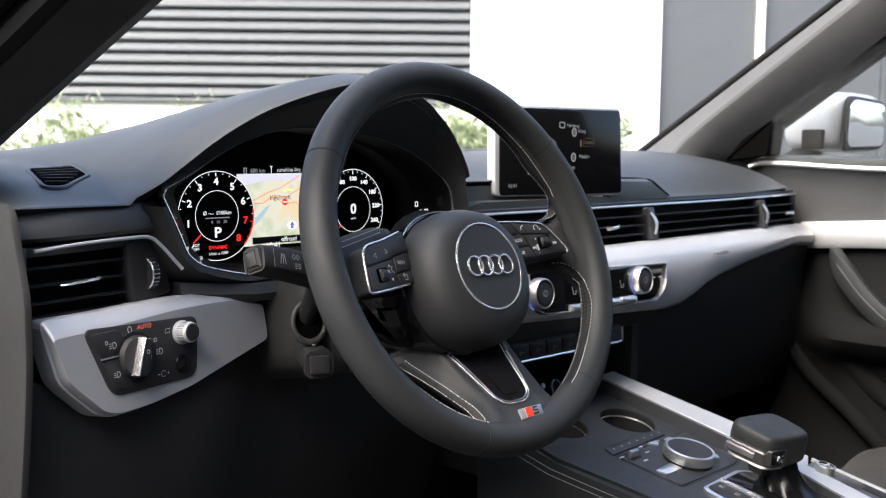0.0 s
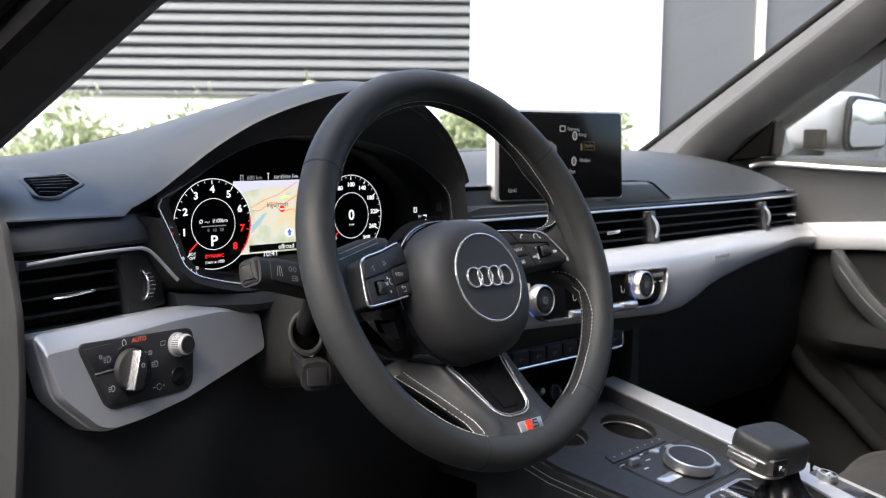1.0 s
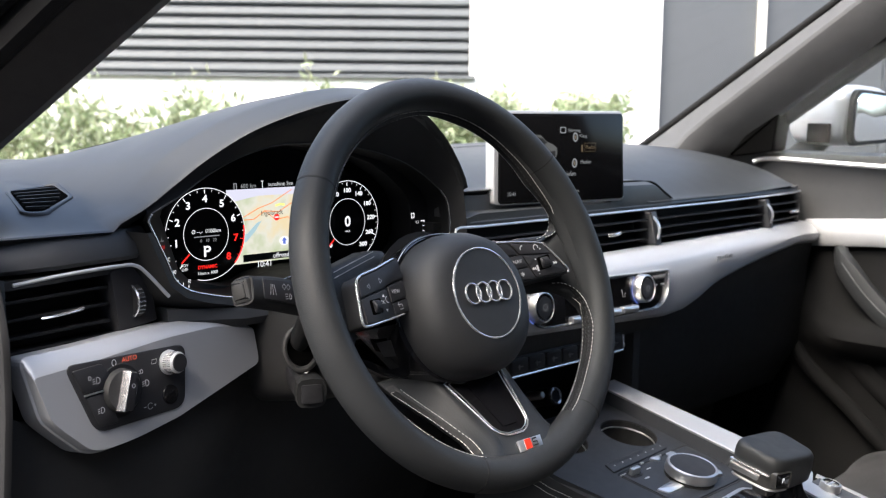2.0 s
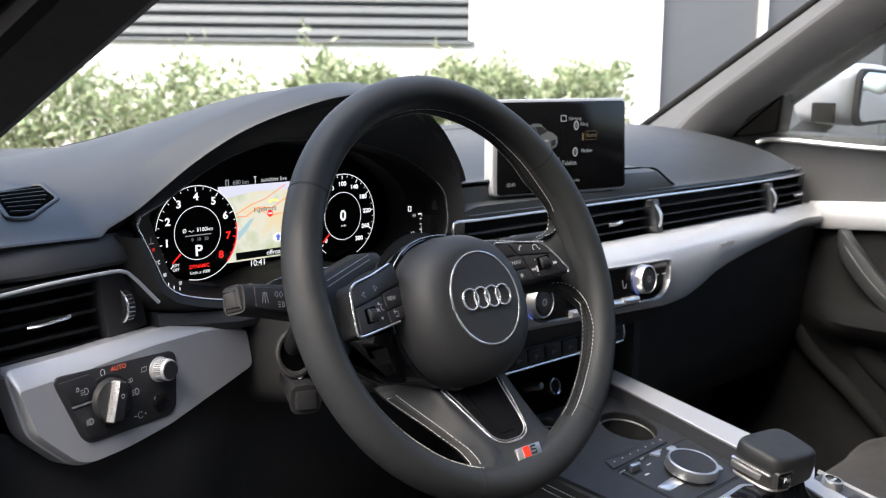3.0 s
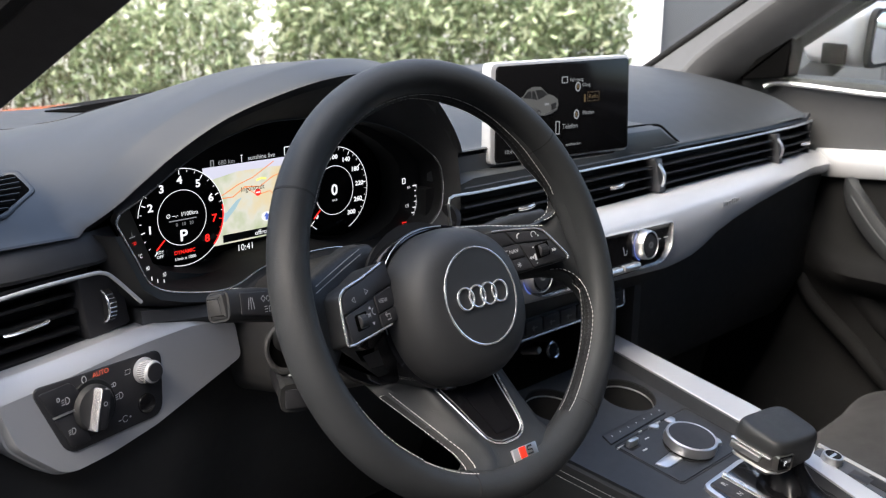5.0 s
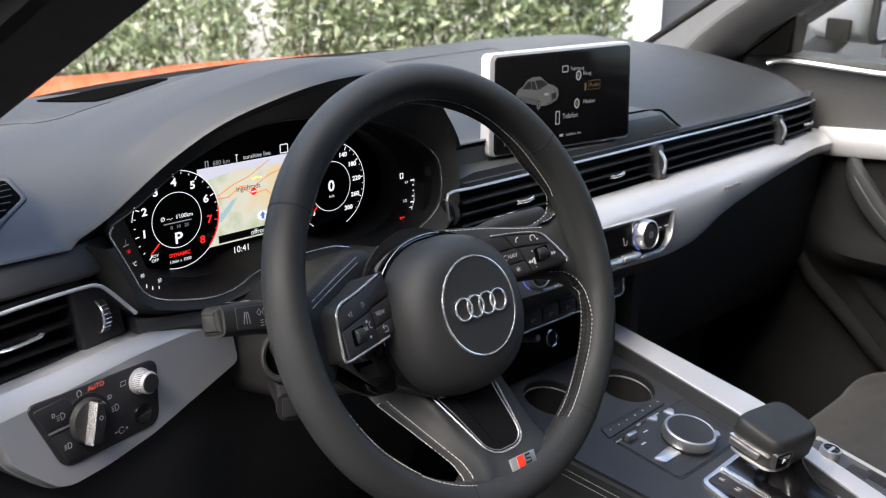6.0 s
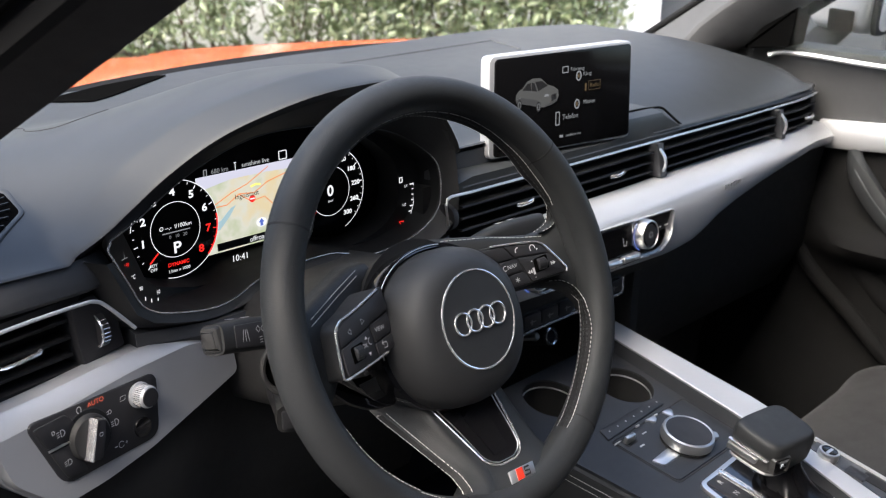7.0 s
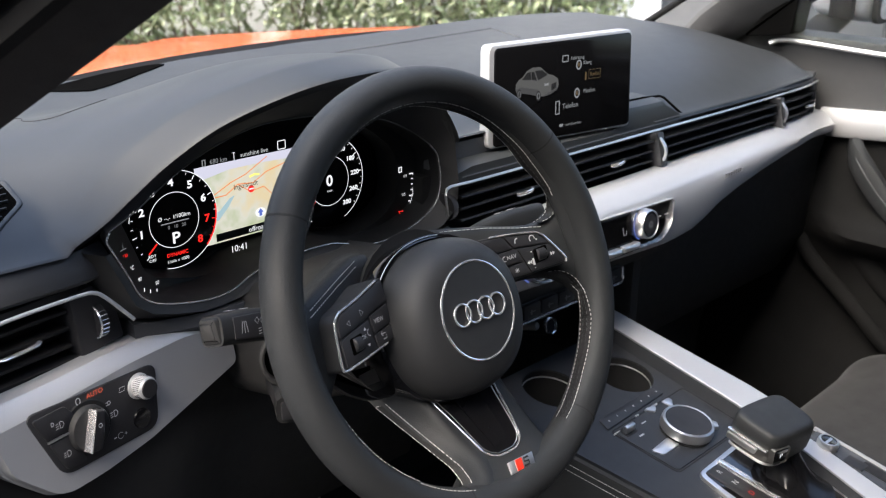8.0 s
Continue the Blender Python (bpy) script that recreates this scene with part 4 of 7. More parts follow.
def stitches(points, length=0.0033, r=0.00036, gap=0.0010, bm=None):
    """A row of short threads along a path."""
    bm = bm or bmesh.new()
    pts = [Vector(p) for p in points]
    carry = 0.0
    for a, b in zip(pts, pts[1:]):
        seg = (b - a).length
        if seg < 1e-9:
            continue
        d = (b - a) / seg
        pos = carry
        while pos < seg:
            e = min(pos + length, seg + length * 0.5)
            sweep([a + d * pos, a + d * e], circle(r, 5), up=(0.3, 0.2, 0.9), bm=bm)
            pos += length + gap
        carry = pos - seg
    return bm


ROW_A = [-57, -43, -24, -20, -14, 18, 22, 37, 49, 65, 90]
ROW_F = [-0.50, -0.33, -0.33, -0.20, 0.10, 0.30, 0.20, 0.12, 0.12, 0.02, -0.04]
ROW_B = [0.10, 0.33, 0.45, 0.50, 0.60, 0.75, 0.77, 0.77, 0.72, 0.55, 0.42]


def seam_at(a, k, grow):
    """A point on the inner side of the rim between its two rows of thread; k runs from the front row to the rear one."""
    q = a if a <= 90 else 180 - a
    return rim_point(a, math.pi + ip(q, ROW_A, ROW_F) * (1 - k) + ip(q, ROW_A, ROW_B) * k, grow)


def seam_band(front, rear, owner, lift=None):
    """A perforated strip with a row of thread along each edge."""
    thread, ridge = bmesh.new(), bmesh.new()
    band = [[f.lerp(r, k / 6) for k in range(7)] for f, r in zip(front, rear)] if lift is None else lift
    part("seam_strip", loft(band, closed=False), PERF, owner, "perforated dark strip between the stitches")
    for k in (0, 6):
        stitches([row[k] for row in band], bm=thread)
    for k in (2, 4):
        stitches([row[k] for row in band], 0.0030, 0.0005, 0.0022, ridge)
    tagged(part("rim_stitching", thread, THREAD, owner), kind="stuff")
    tagged(part("seam_ridge", ridge, LEATHER, owner), kind="stuff")


for a0, a1 in ((-61, -15), (20, 160), (188, 232)):
    seam_band(None, None, rim, [[seam_at(a0 + (a1 - a0) * i / 60, k / 6, 0.0005) for k in range(7)] for i in range(61)])
st = stitches([rim_point(232 + 20 * k / 16, math.pi - 0.60, 0.0002) for k in range(17)])
tagged(part("rim_stitching", st, THREAD, rim), kind="stuff")
# the strip turns round the corners between the rim and the side spoke
for a, fr, re in ((20, ((0.1515, 0.0460, -0.0058), (0.1508, 0.0372, -0.0100), (0.1440, 0.0325, -0.0125), (0.1340, 0.0310, -0.0150)), ((0.1505, 0.0470, -0.0170), (0.1490, 0.0385, -0.0200), (0.1430, 0.0345, -0.0220), (0.1340, 0.0325, -0.0230))),
                  (-15, ((0.1515, -0.0305, -0.0050), (0.1477, -0.0234, -0.0085), (0.1402, -0.0175, -0.0130), (0.1300, -0.0150, -0.0180)), ((0.1520, -0.0325, -0.0155), (0.1490, -0.0260, -0.0185), (0.1410, -0.0200, -0.0230), (0.1310, -0.0175, -0.0280)))):
    seam_band(smooth_path([seam_at(a, 0, 0.0003)] + [wl(*p) for p in fr], 6), smooth_path([seam_at(a, 1, 0.0003)] + [wl(*p) for p in re], 6), rim)

# side spokes: they lie deep at the hub and rise to the rim
SU = [0.030, 0.053, 0.090, 0.115, 0.1385, 0.155, 0.167]


def spoke_depth(u):
    return ip(abs(u), SU, [-0.066, -0.0585, -0.041, -0.028, -0.0155, -0.009, -0.006])


for sgn in (-1, 1):
    secs = []
    for k in range(18):
        u = 0.032 + 0.133 * k / 17
        top = ip(u, SU, [0.050, 0.0500, 0.0410, 0.0345, 0.0285, 0.037, 0.076] if sgn < 0 else [0.051, 0.0495, 0.0420, 0.0345, 0.0290, 0.040, 0.076])
        bot = ip(u, SU, [-0.024, -0.024, -0.026, -0.030, -0.046, -0.064, -0.070] if sgn < 0 else [-0.018, -0.018, -0.017, -0.016, -0.020, -0.034, -0.072])
        n = spoke_depth(u)
        dp = 1 - 0.6 * sstep(0.11, 0.16, u)
        loop = [(bot + 0.004, n - 0.030 * dp), (bot - 0.001, n - 0.018 * dp), (bot, n - 0.008 * dp), (bot + 0.006, n - 0.001), (0.35 * top + 0.65 * bot, n + 0.0015), (0.7 * top + 0.3 * bot, n + 0.001), (top - 0.006, n - 0.002), (top - 0.001, n - 0.008 * dp), (top, n - 0.018 * dp), (top - 0.004, n - 0.030 * dp)]
        secs.append(smooth_path([wl(sgn * u, w, d) for w, d in loop], 2, True))
    sp = part("side_spoke", loft(secs), LEATHER, wheel, sharp=60)
    sb = bmesh.new()
    if sgn < 0:
        for off in (0.0, 0.0050):
            stitches([wl(-(0.1400 - 0.086 * q - 0.3 * off), 0.0185 + 0.0225 * q + off, spoke_depth(0.1400 - 0.086 * q - 0.3 * off) + 0.0012) for q in np.linspace(0, 1, 24)], bm=sb)
    else:
        stitches([wl(u, ip(u, SU, [0.051, 0.0495, 0.0420, 0.0345, 0.0290, 0.040, 0.076]) - 0.0030, spoke_depth(u) - 0.0010) for u in np.linspace(0.050, 0.134, 24)], bm=sb)
    tagged(part("stitching", sb, THREAD, sp), kind="stuff")

# lower spoke: two arms from the rim up to the hub with a gloss inlay between them
AW = [-0.170, -0.158, -0.150, -0.138, -0.112, -0.082, -0.074, -0.069, -0.067]
ARM_LU = [-0.058, -0.058, -0.0405, -0.0395, -0.0470, -0.0515, -0.0520, -0.0500, -0.0480]
ARM_LN = [0.002, 0.003, -0.002, -0.0125, -0.037, -0.0735, -0.082, -0.090, -0.100]
IN_LU = [-0.030, -0.022, -0.0160, -0.0125, -0.0215, -0.0315, -0.034, -0.035, -0.035]
IN_LN = [0.011, 0.005, 0.000, -0.007, -0.0215, -0.0385, -0.044, -0.052, -0.066]
IN_RU = [0.040, 0.034, 0.0300, 0.0286, 0.0295, 0.0280, 0.027, 0.027, 0.027]
IN_RN = [0.011, 0.009, 0.0045, -0.0035, -0.0130, -0.0222, -0.026, -0.036, -0.050]
ARM_RU = [0.060, 0.078, 0.0600, 0.0545, 0.0495, 0.0440, 0.043, 0.042, 0.042]
ARM_RN = [0.002, 0.002, -0.003, -0.0085, -0.0195, -0.0300, -0.034, -0.044, -0.058]


def arm_skin(u, w):
    """Depth of the lower spoke at u across and w along."""
    lu, ru, il, ir = ip(w, AW, ARM_LU), ip(w, AW, ARM_RU), ip(w, AW, IN_LU), ip(w, AW, IN_RU)
    ln, rn, pl_, pr = ip(w, AW, ARM_LN), ip(w, AW, ARM_RN), ip(w, AW, IN_LN), ip(w, AW, IN_RN)
    if u < il:
        q = (il - u) / max(1e-4, il - lu)
        return pl_ + 0.0020 * math.sin(math.pi * min(1, q * 1.6)) * (q < 0.625) + (ln - pl_) * q ** 2.1
    if u > ir:
        q = (u - ir) / max(1e-4, ru - ir)
        return pr + (rn - pr) * q ** 1.6
    return pl_ + (pr - pl_) * (u - il) / (ir - il)


secs = []
for w in smooth_path([(w, 0, 0) for w in AW], 4):
    w = w.x
    lu, ru, il, ir = ip(w, AW, ARM_LU), ip(w, AW, ARM_RU), ip(w, AW, IN_LU), ip(w, AW, IN_RU)
    us = [lu + (il - lu) * math.sin(math.pi / 2 * q / 12) for q in range(13)] + [il + (ir - il) * q / 6 for q in range(1, 6)] + [ir + (ru - ir) * q / 8 for q in range(9)]
    secs.append([wl(lu + 0.010, w, ip(w, AW, ARM_LN) - 0.026), wl(lu + 0.001, w, ip(w, AW, ARM_LN) - 0.014), wl(lu - 0.0034, w, ip(w, AW, ARM_LN) - 0.0060)] + [wl(u, w, arm_skin(u, w)) for u in us] + [wl(ru - 0.001, w, ip(w, AW, ARM_RN) - 0.010), wl(ru - 0.008, w, ip(w, AW, ARM_RN) - 0.022)])
low = part("lower_spoke", loft(secs), LEATHER, wheel, sharp=75)
sb = bmesh.new()
ws_ = np.linspace(-0.1505, -0.0805, 26)
for off, dn in ((0.0012, 0.0004), (-0.0038, -0.0056)):
    stitches([wl(ip(w, AW, ARM_LU) + off, w, (arm_skin(ip(w, AW, ARM_LU) + off, w) if off > 0 else ip(w, AW, ARM_LN) + dn) + 0.0004) for w in ws_], bm=sb)
stitches([wl(ip(w, AW, ARM_LU) + 0.0012 - 0.0050 * k / 3, w, ip(w, AW, ARM_LN) + 0.0004 - 0.0060 * k / 3) for w in (-0.0805,) for k in range(4)], bm=sb)
tagged(part("stitching", sb, THREAD, low), kind="stuff")
part("edge_strip", loft([[wl(ip(w, AW, ARM_LU) + 0.0004, w, ip(w, AW, ARM_LN) + 0.0006), wl(ip(w, AW, ARM_LU) - 0.0038, w, ip(w, AW, ARM_LN) - 0.0060)] for w in ws_], closed=False), PERF, low, "perforated dark strip between the stitches")
# V-shaped inlay
VW = [-0.1425, -0.1415, -0.1395, -0.1365, -0.1335, -0.125, -0.112, -0.100, -0.090, -0.080, -0.072]
VL = [0.000, -0.004, -0.0085, -0.0118, -0.0142, -0.0172, -0.0215, -0.0255, -0.0290, -0.0320, -0.034]
VR = [0.014, 0.0185, 0.0232, 0.0265, 0.0282, 0.0292, 0.0295, 0.0290, 0.0284, 0.0279, 0.0275]


def v_at(u, w, h):
    return wl(u, w, arm_skin(u, w) + h)


face = [[v_at(l + (r - l) * q / 6, w, 0.0006) for q in range(7)] for w, l, r in zip(VW, VL, VR)]
part("spoke_inlay", loft(face, closed=False), PIANO, low, "gloss black inlay")
tongue = [[v_at(l + (r - l) * (0.30 + 0.4 * q / 4), w, 0.0016) for q in range(5)] for w, l, r in list(zip(VW, VL, VR))[4:-1]]
part("inlay_tongue", loft(tongue, closed=False), INLAY, low)
vway = [v_at(l, w, 0.0010) for w, l in zip(VW[::-1], VL[::-1])] + [v_at(r, w, 0.0010) for w, r in zip(VW, VR)]
vway = smooth_path(vway[1:-1], 3)
part("chrome_trim", sweep(vway, circle(0.0009, 8), up=WHEEL.to_3x3() @ Vector((0, 0, 1))), CHROME, low, "chrome V-shaped trim")
vmid = Vector((0.006, -0.095))
inner = []
for p in vway:
    q = WHEEL.inverted() @ p
    d = (vmid - Vector((q.x, q.y))).normalized() * 0.0036
    inner.append(v_at(q.x + d.x, q.y + d.y * 0.6, 0.0012))
part("inner_lip", sweep(inner, circle(0.0005, 6), up=WHEEL.to_3x3() @ Vector((0, 0, 1))), SATIN, low, "fine bright inner edge")

# hub pad
pad = []
PAD = [(-0.062, 0.0650, 0.0620), (-0.036, 0.0690, 0.0665), (-0.018, 0.0695, 0.0670), (-0.006, 0.0675, 0.0650), (0.0040, 0.0622, 0.0600), (0.0100, 0.0560, 0.0540), (0.0136, 0.0485, 0.0475), (0.0150, 0.0415, 0.0415)]
for n, ru, rw in PAD:
    k = sstep(0.0415, 0.066, ru)
    pad.append([wl(a, b - 0.0175 - 0.0040 * k, n) for a, b in circle(ru, 64, rw, 2.0 + 0.22 * k)])
hub = part("airbag_pad", loft(pad), LEATHER_PAD, wheel, "domed black airbag cover", sharp=50)
LOGO = WHEEL @ Matrix.Translation((0.0005, -0.0178, 0.0152)) @ Matrix.Rotation(radians(-1.5), 4, "Z")
part("emblem_disc", lathe([(0.0405, -0.003), (0.0395, 0.0004), (0.0, 0.0012)], LOGO, 56), LEATHER_PAD, hub, "round black emblem panel")


def ring_bm(m, R, r, n=48, k=8, sy=1.0):
    secs = []
    for i in range(n):
        a = 2 * math.pi * i / n
        secs.append([m @ Vector(((R + r * math.cos(2 * math.pi * j / k)) * math.cos(a), sy * (R + r * math.cos(2 * math.pi * j / k)) * math.sin(a), r * math.sin(2 * math.pi * j / k))) for j in range(k)])
    return loft(secs, ring=True)


part("emblem_rim", ring_bm(LOGO, 0.0407, 0.0011, 72), CHROME, hub, "chrome ring")
for k in range(4):
    part("emblem_ring", ring_bm(LOGO @ Matrix.Translation((-0.0203 + k * 0.0135, 0.0002, 0.0020)), 0.0090, 0.00105, 36), CHROME, hub, "chrome ring of the emblem")
part("pad_collar", loft([[wl(a, b - 0.0200, n) for a, b in circle(r, 64, r * 0.955, 2.2)] for n, r in ((-0.062, 0.0700), (-0.036, 0.0735), (-0.029, 0.0735), (-0.027, 0.0700))], caps=False), PIANO, wheel, "gloss black collar round the pad")
# highlight along the collar's upper left, drawn as a bright wire
part("collar_highlight", sweep([wl(a, b - 0.0200, -0.0275) for a, b in circle(0.0722, 64, 0.0690, 2.2)[14:34]], circle(0.0005, 6), up=WHEEL.to_3x3() @ Vector((0, 0, 1))), SATIN, wheel)
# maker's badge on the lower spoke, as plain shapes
BDG = WHEEL @ basis((0.0115, -0.1540, 0.0068), (1, 0.0, 0.13), (0, 1, -0.45))
badge = part("badge_plate", prism(rounded([(-0.0150, -0.0052), (0.0122, -0.0052), (0.0150, 0.0052), (-0.0122, 0.0052)], 0.0006, 2), -0.005, 0.0006, BDG, 0.0005), SATIN, low, "small silver and red badge")
part("red_field", prism([(-0.0075, -0.0046), (-0.0005, -0.0046), (0.0018, 0.0046), (-0.0052, 0.0046)], 0, 0.0011, BDG), RED, badge)
part("dark_stroke", line2([(0.0085, 0.0031), (0.0035, 0.0031), (0.0026, 0.0003), (0.0074, -0.0003), (0.0066, -0.0032), (0.0008, -0.0032)], 0.0016, BDG, 0.0013), BLACK, badge)

# button pods lie in planes that rise from the hub to the rim
PK = 1.026


def pod_base(sgn):
    return WHEEL @ basis((0, 0, -0.0326), (1, 0, sgn * 0.2293), (0, 1, -0.043))


POD_OUT = {-1: [(-0.062, 0.0305), (-0.072, 0.0285), (-0.0984, 0.0209), (-0.1216, 0.0161), (-0.1290, 0.0108), (-0.1315, 0.000), (-0.1340, -0.0150), (-0.1352, -0.0262), (-0.1290, -0.0268), (-0.1081, -0.0244), (-0.0790, -0.0206), (-0.062, -0.0180)],
           1: [(0.050, 0.0330), (0.0675, 0.0318), (0.0903, 0.0291), (0.1144, 0.0247), (0.1205, 0.0205), (0.1310, 0.0058), (0.1385, -0.0060), (0.1370, -0.0098), (0.1281, -0.0104), (0.1086, -0.0100), (0.0826, -0.0108), (0.056, -0.0100)]}
POD_CELLS = {-1: [[(-0.066, 0.0275), (-0.074, 0.0262), (-0.0990, 0.0190), (-0.1205, 0.0142), (-0.1272, 0.0098), (-0.1288, -0.0028), (-0.0935, 0.0042), (-0.0890, 0.0066), (-0.064, 0.0112)],
                  [(-0.1290, -0.0045), (-0.0925, 0.0026), (-0.0915, -0.0205), (-0.1081, -0.0226), (-0.1298, -0.0248)],
                  [(-0.0895, 0.0044), (-0.066, 0.0092), (-0.066, -0.0055), (-0.0895, -0.0094)],
                  [(-0.0900, -0.0108), (-0.066, -0.0070), (-0.066, -0.0176), (-0.0898, -0.0205)]],
             1: [[(0.050, 0.0308), (0.0775, 0.0290), (0.0850, 0.0170), (0.050, 0.0170)],
                 [(0.0795, 0.0288), (0.1138, 0.0228), (0.1182, 0.0192), (0.1225, 0.0125), (0.0870, 0.0168)],
                 [(0.050, 0.0155), (0.0885, 0.0158), (0.0925, 0.0036), (0.050, 0.0036)],
                 [(0.050, 0.0022), (0.0930, 0.0022), (0.0970, -0.0085), (0.050, -0.0085)],
                 [(0.0902, 0.0152), (0.1232, 0.0112), (0.1305, 0.0010), (0.1350, -0.0062), (0.1330, -0.0080), (0.0985, -0.0085), (0.0945, 0.0030)]]}
for sgn in (-1, 1):
    pm = pod_base(sgn)
    out = [(x * PK, y) for x, y in POD_OUT[sgn]]
    pod = part("button_pod", prism(rounded(out, 0.003, 3), -0.030, 0.0006, pm, 0.0012), LOWER, wheel, "black multifunction button pod")
    chrome_way = [pm @ Vector((x, y, 0.0012)) for x, y in rounded([(x * PK, y) for x, y in POD_OUT[sgn]], 0.0035, 4)]
    cut = (6, -6) if sgn < 0 else (6, -22)
    part("pod_frame", sweep(chrome_way[cut[0]:cut[1]], circle(0.0011, 8), up=pm.to_3x3() @ Vector((0, 0, 1))), CHROME, pod, "chrome frame")
    for c in POD_CELLS[sgn]:
        part("button", prism(rounded([(x * PK, y) for x, y in c], 0.0016, 2), -0.001, 0.0022, pm, 0.0007), BUTTON, pod)
    ru, rw = (-0.1120, -0.0115) if sgn < 0 else (0.1130, 0.0045)
    # near-black patch, coloured like the shade round the roller
    part("roller_well", prism(rounded([((ru + x) * PK, rw + y) for x, y in ((-0.0085, -0.0070), (0.0065, -0.0055), (0.0070, 0.0072), (-0.0080, 0.0058))], 0.002), 0.0, 0.0025, pm), VOID, pod)
    roll = pm @ Matrix.Translation((ru * PK, rw, -0.0002)) @ Matrix.Rotation(radians(90), 4, "Y")
    rl = part("roller", lathe([(0.0, -0.0048), (0.0052, -0.0048), (0.0060, -0.004), (0.0060, 0.004), (0.0052, 0.0048), (0.0, 0.0048)], roll, 30), BUTTON, pod, "ribbed thumb roller")
    rb = bmesh.new()
    for i in range(18):
        a = 2 * math.pi * i / 18
        sweep([roll @ Vector((0.0061 * math.cos(a), 0.0061 * math.sin(a), z)) for z in (-0.0038, 0.0038)], circle(0.0003, 4), up=(0.2, 0.9, 0.3), bm=rb)
    tagged(part("roller_ribs", rb, LOWER, rl), kind="stuff")
    sym = bmesh.new()
    sm = pm @ Matrix.Translation((0, 0, 0.0024))
    if sgn < 0:
        for u, w, d in ((-0.1160, 0.0060, -1), (-0.0985, 0.0100, 1)):
            x = u * PK
            line2([(x - d * 0.0016, w + 0.0022), (x + d * 0.0022, w), (x - d * 0.0016, w - 0.0022)], 0.00055, sm, closed=True, bm=sym)
        join(sym, lettering("VIEW", 0.0050, sm @ Matrix.Translation((-0.0815 * PK, -0.0005, 0))))
        line2([(-0.0855, -0.0118), (-0.0800, -0.0118), (-0.0800, -0.0160), (-0.0845, -0.0160)], 0.0007, sm, bm=sym)
        line2([(-0.0838, -0.0100), (-0.0858, -0.0118), (-0.0838, -0.0136)], 0.0007, sm, bm=sym)
        join(sym, lettering("OK", 0.0044, sm @ Matrix.Translation((-0.1035 * PK, -0.0085, 0))))
        line2(arc2(-0.0960 * PK, -0.0065, 0.0026, 90, 290, 8), 0.0006, sm, bm=sym)
        for dy in (-0.0145, -0.0040):
            prism([(-0.1042, dy), (-0.1012, dy), (-0.1027, dy + 0.0022 * (1 if dy > -0.01 else -1))], 0, 0.0003, sm, 0, sym)
    else:
        line2(arc2(0.0945, 0.0215, 0.0030, 80, 200, 8), 0.0011, sm, bm=sym)
        line2(arc2(0.1100, 0.0205, 0.0028, -20, 230, 12), 0.0008, sm, bm=sym)
        prism([(0.1140, 0.0175), (0.1140, 0.0195), (0.1160, 0.0185)], 0, 0.0003, sm, 0, sym)
        join(sym, lettering("NAV", 0.0052, sm @ Matrix.Translation((0.0840, 0.0098, 0))))
        line2(arc2(0.0765, 0.0098, 0.0022, 60, 300, 8), 0.0006, sm, bm=sym)
        for q in range(3):
            aa = radians(60 * q + 30)
            line2([(0.0860 - 0.0024 * math.cos(aa), -0.0030 - 0.0024 * math.sin(aa)), (0.0860 + 0.0024 * math.cos(aa), -0.0030 + 0.0024 * math.sin(aa))], 0.00055, sm, bm=sym)
        for x in (0.1255, 0.1280):
            prism([(x, 0.0005), (x, 0.0040), (x + 0.0024, 0.0022)], 0, 0.0003, sm, 0, sym)
        for x in (0.1010, 0.1035):
            prism([(x, -0.0015), (x, 0.0020), (x - 0.0024, 0.0002)], 0, 0.0003, sm, 0, sym)
        bars([(0.1045, -0.0030, 0.1065, 0.0030), (0.1050, 0.0085, 0.1062, 0.0097), (0.1050, -0.0060, 0.1062, -0.0054)], sm, bm=sym)
    part("symbols", sym, PRINT, pod)
    # shift paddle and gloss plate behind the spoke
    pd = [(sgn * x, y) for x, y in ((0.060, -0.026), (0.108, -0.031), (0.112, -0.040), (0.098, -0.056), (0.078, -0.068), (0.050, -0.072))]
    part("shift_paddle", prism(rounded(pd, 0.008), -0.058, -0.052, WHEEL, 0.0015), PIANO, wheel, "gloss black shift paddle")
plate = []
for q in range(9):
    v = q / 8
    plate.append([wl(-0.128 + 0.062 * v, -0.0275 - 0.038 * v, -0.020 - 0.036 * v), wl(-0.100 + 0.046 * v, -0.0270 - 0.044 * v, -0.021 - 0.040 * v), wl(-0.066 + 0.030 * v, -0.0250 - 0.050 * v, -0.030 - 0.034 * v)])
part("spoke_plate", loft(plate, closed=False), PIANO, wheel, "gloss black plate under the button pod")
# brownish reflection in the gloss plate, drawn as a dull patch
part("plate_reflection", loft([[wl(-0.104 + 0.012 * v, -0.0385 - 0.012 * v, -0.0255 - 0.009 * v), wl(-0.084 + 0.010 * v, -0.0380 - 0.014 * v, -0.0290 - 0.010 * v)] for v in (0, 0.5, 1.0)], closed=False), SHROUD, wheel, "painted reflection on the gloss plate")
part("hub_core", loft([[wl(a, b - 0.012, n) for a, b in circle(r, 32)] for n, r in ((-0.17, 0.045), (-0.09, 0.055), (-0.05, 0.070))]), BLACK, wheel)

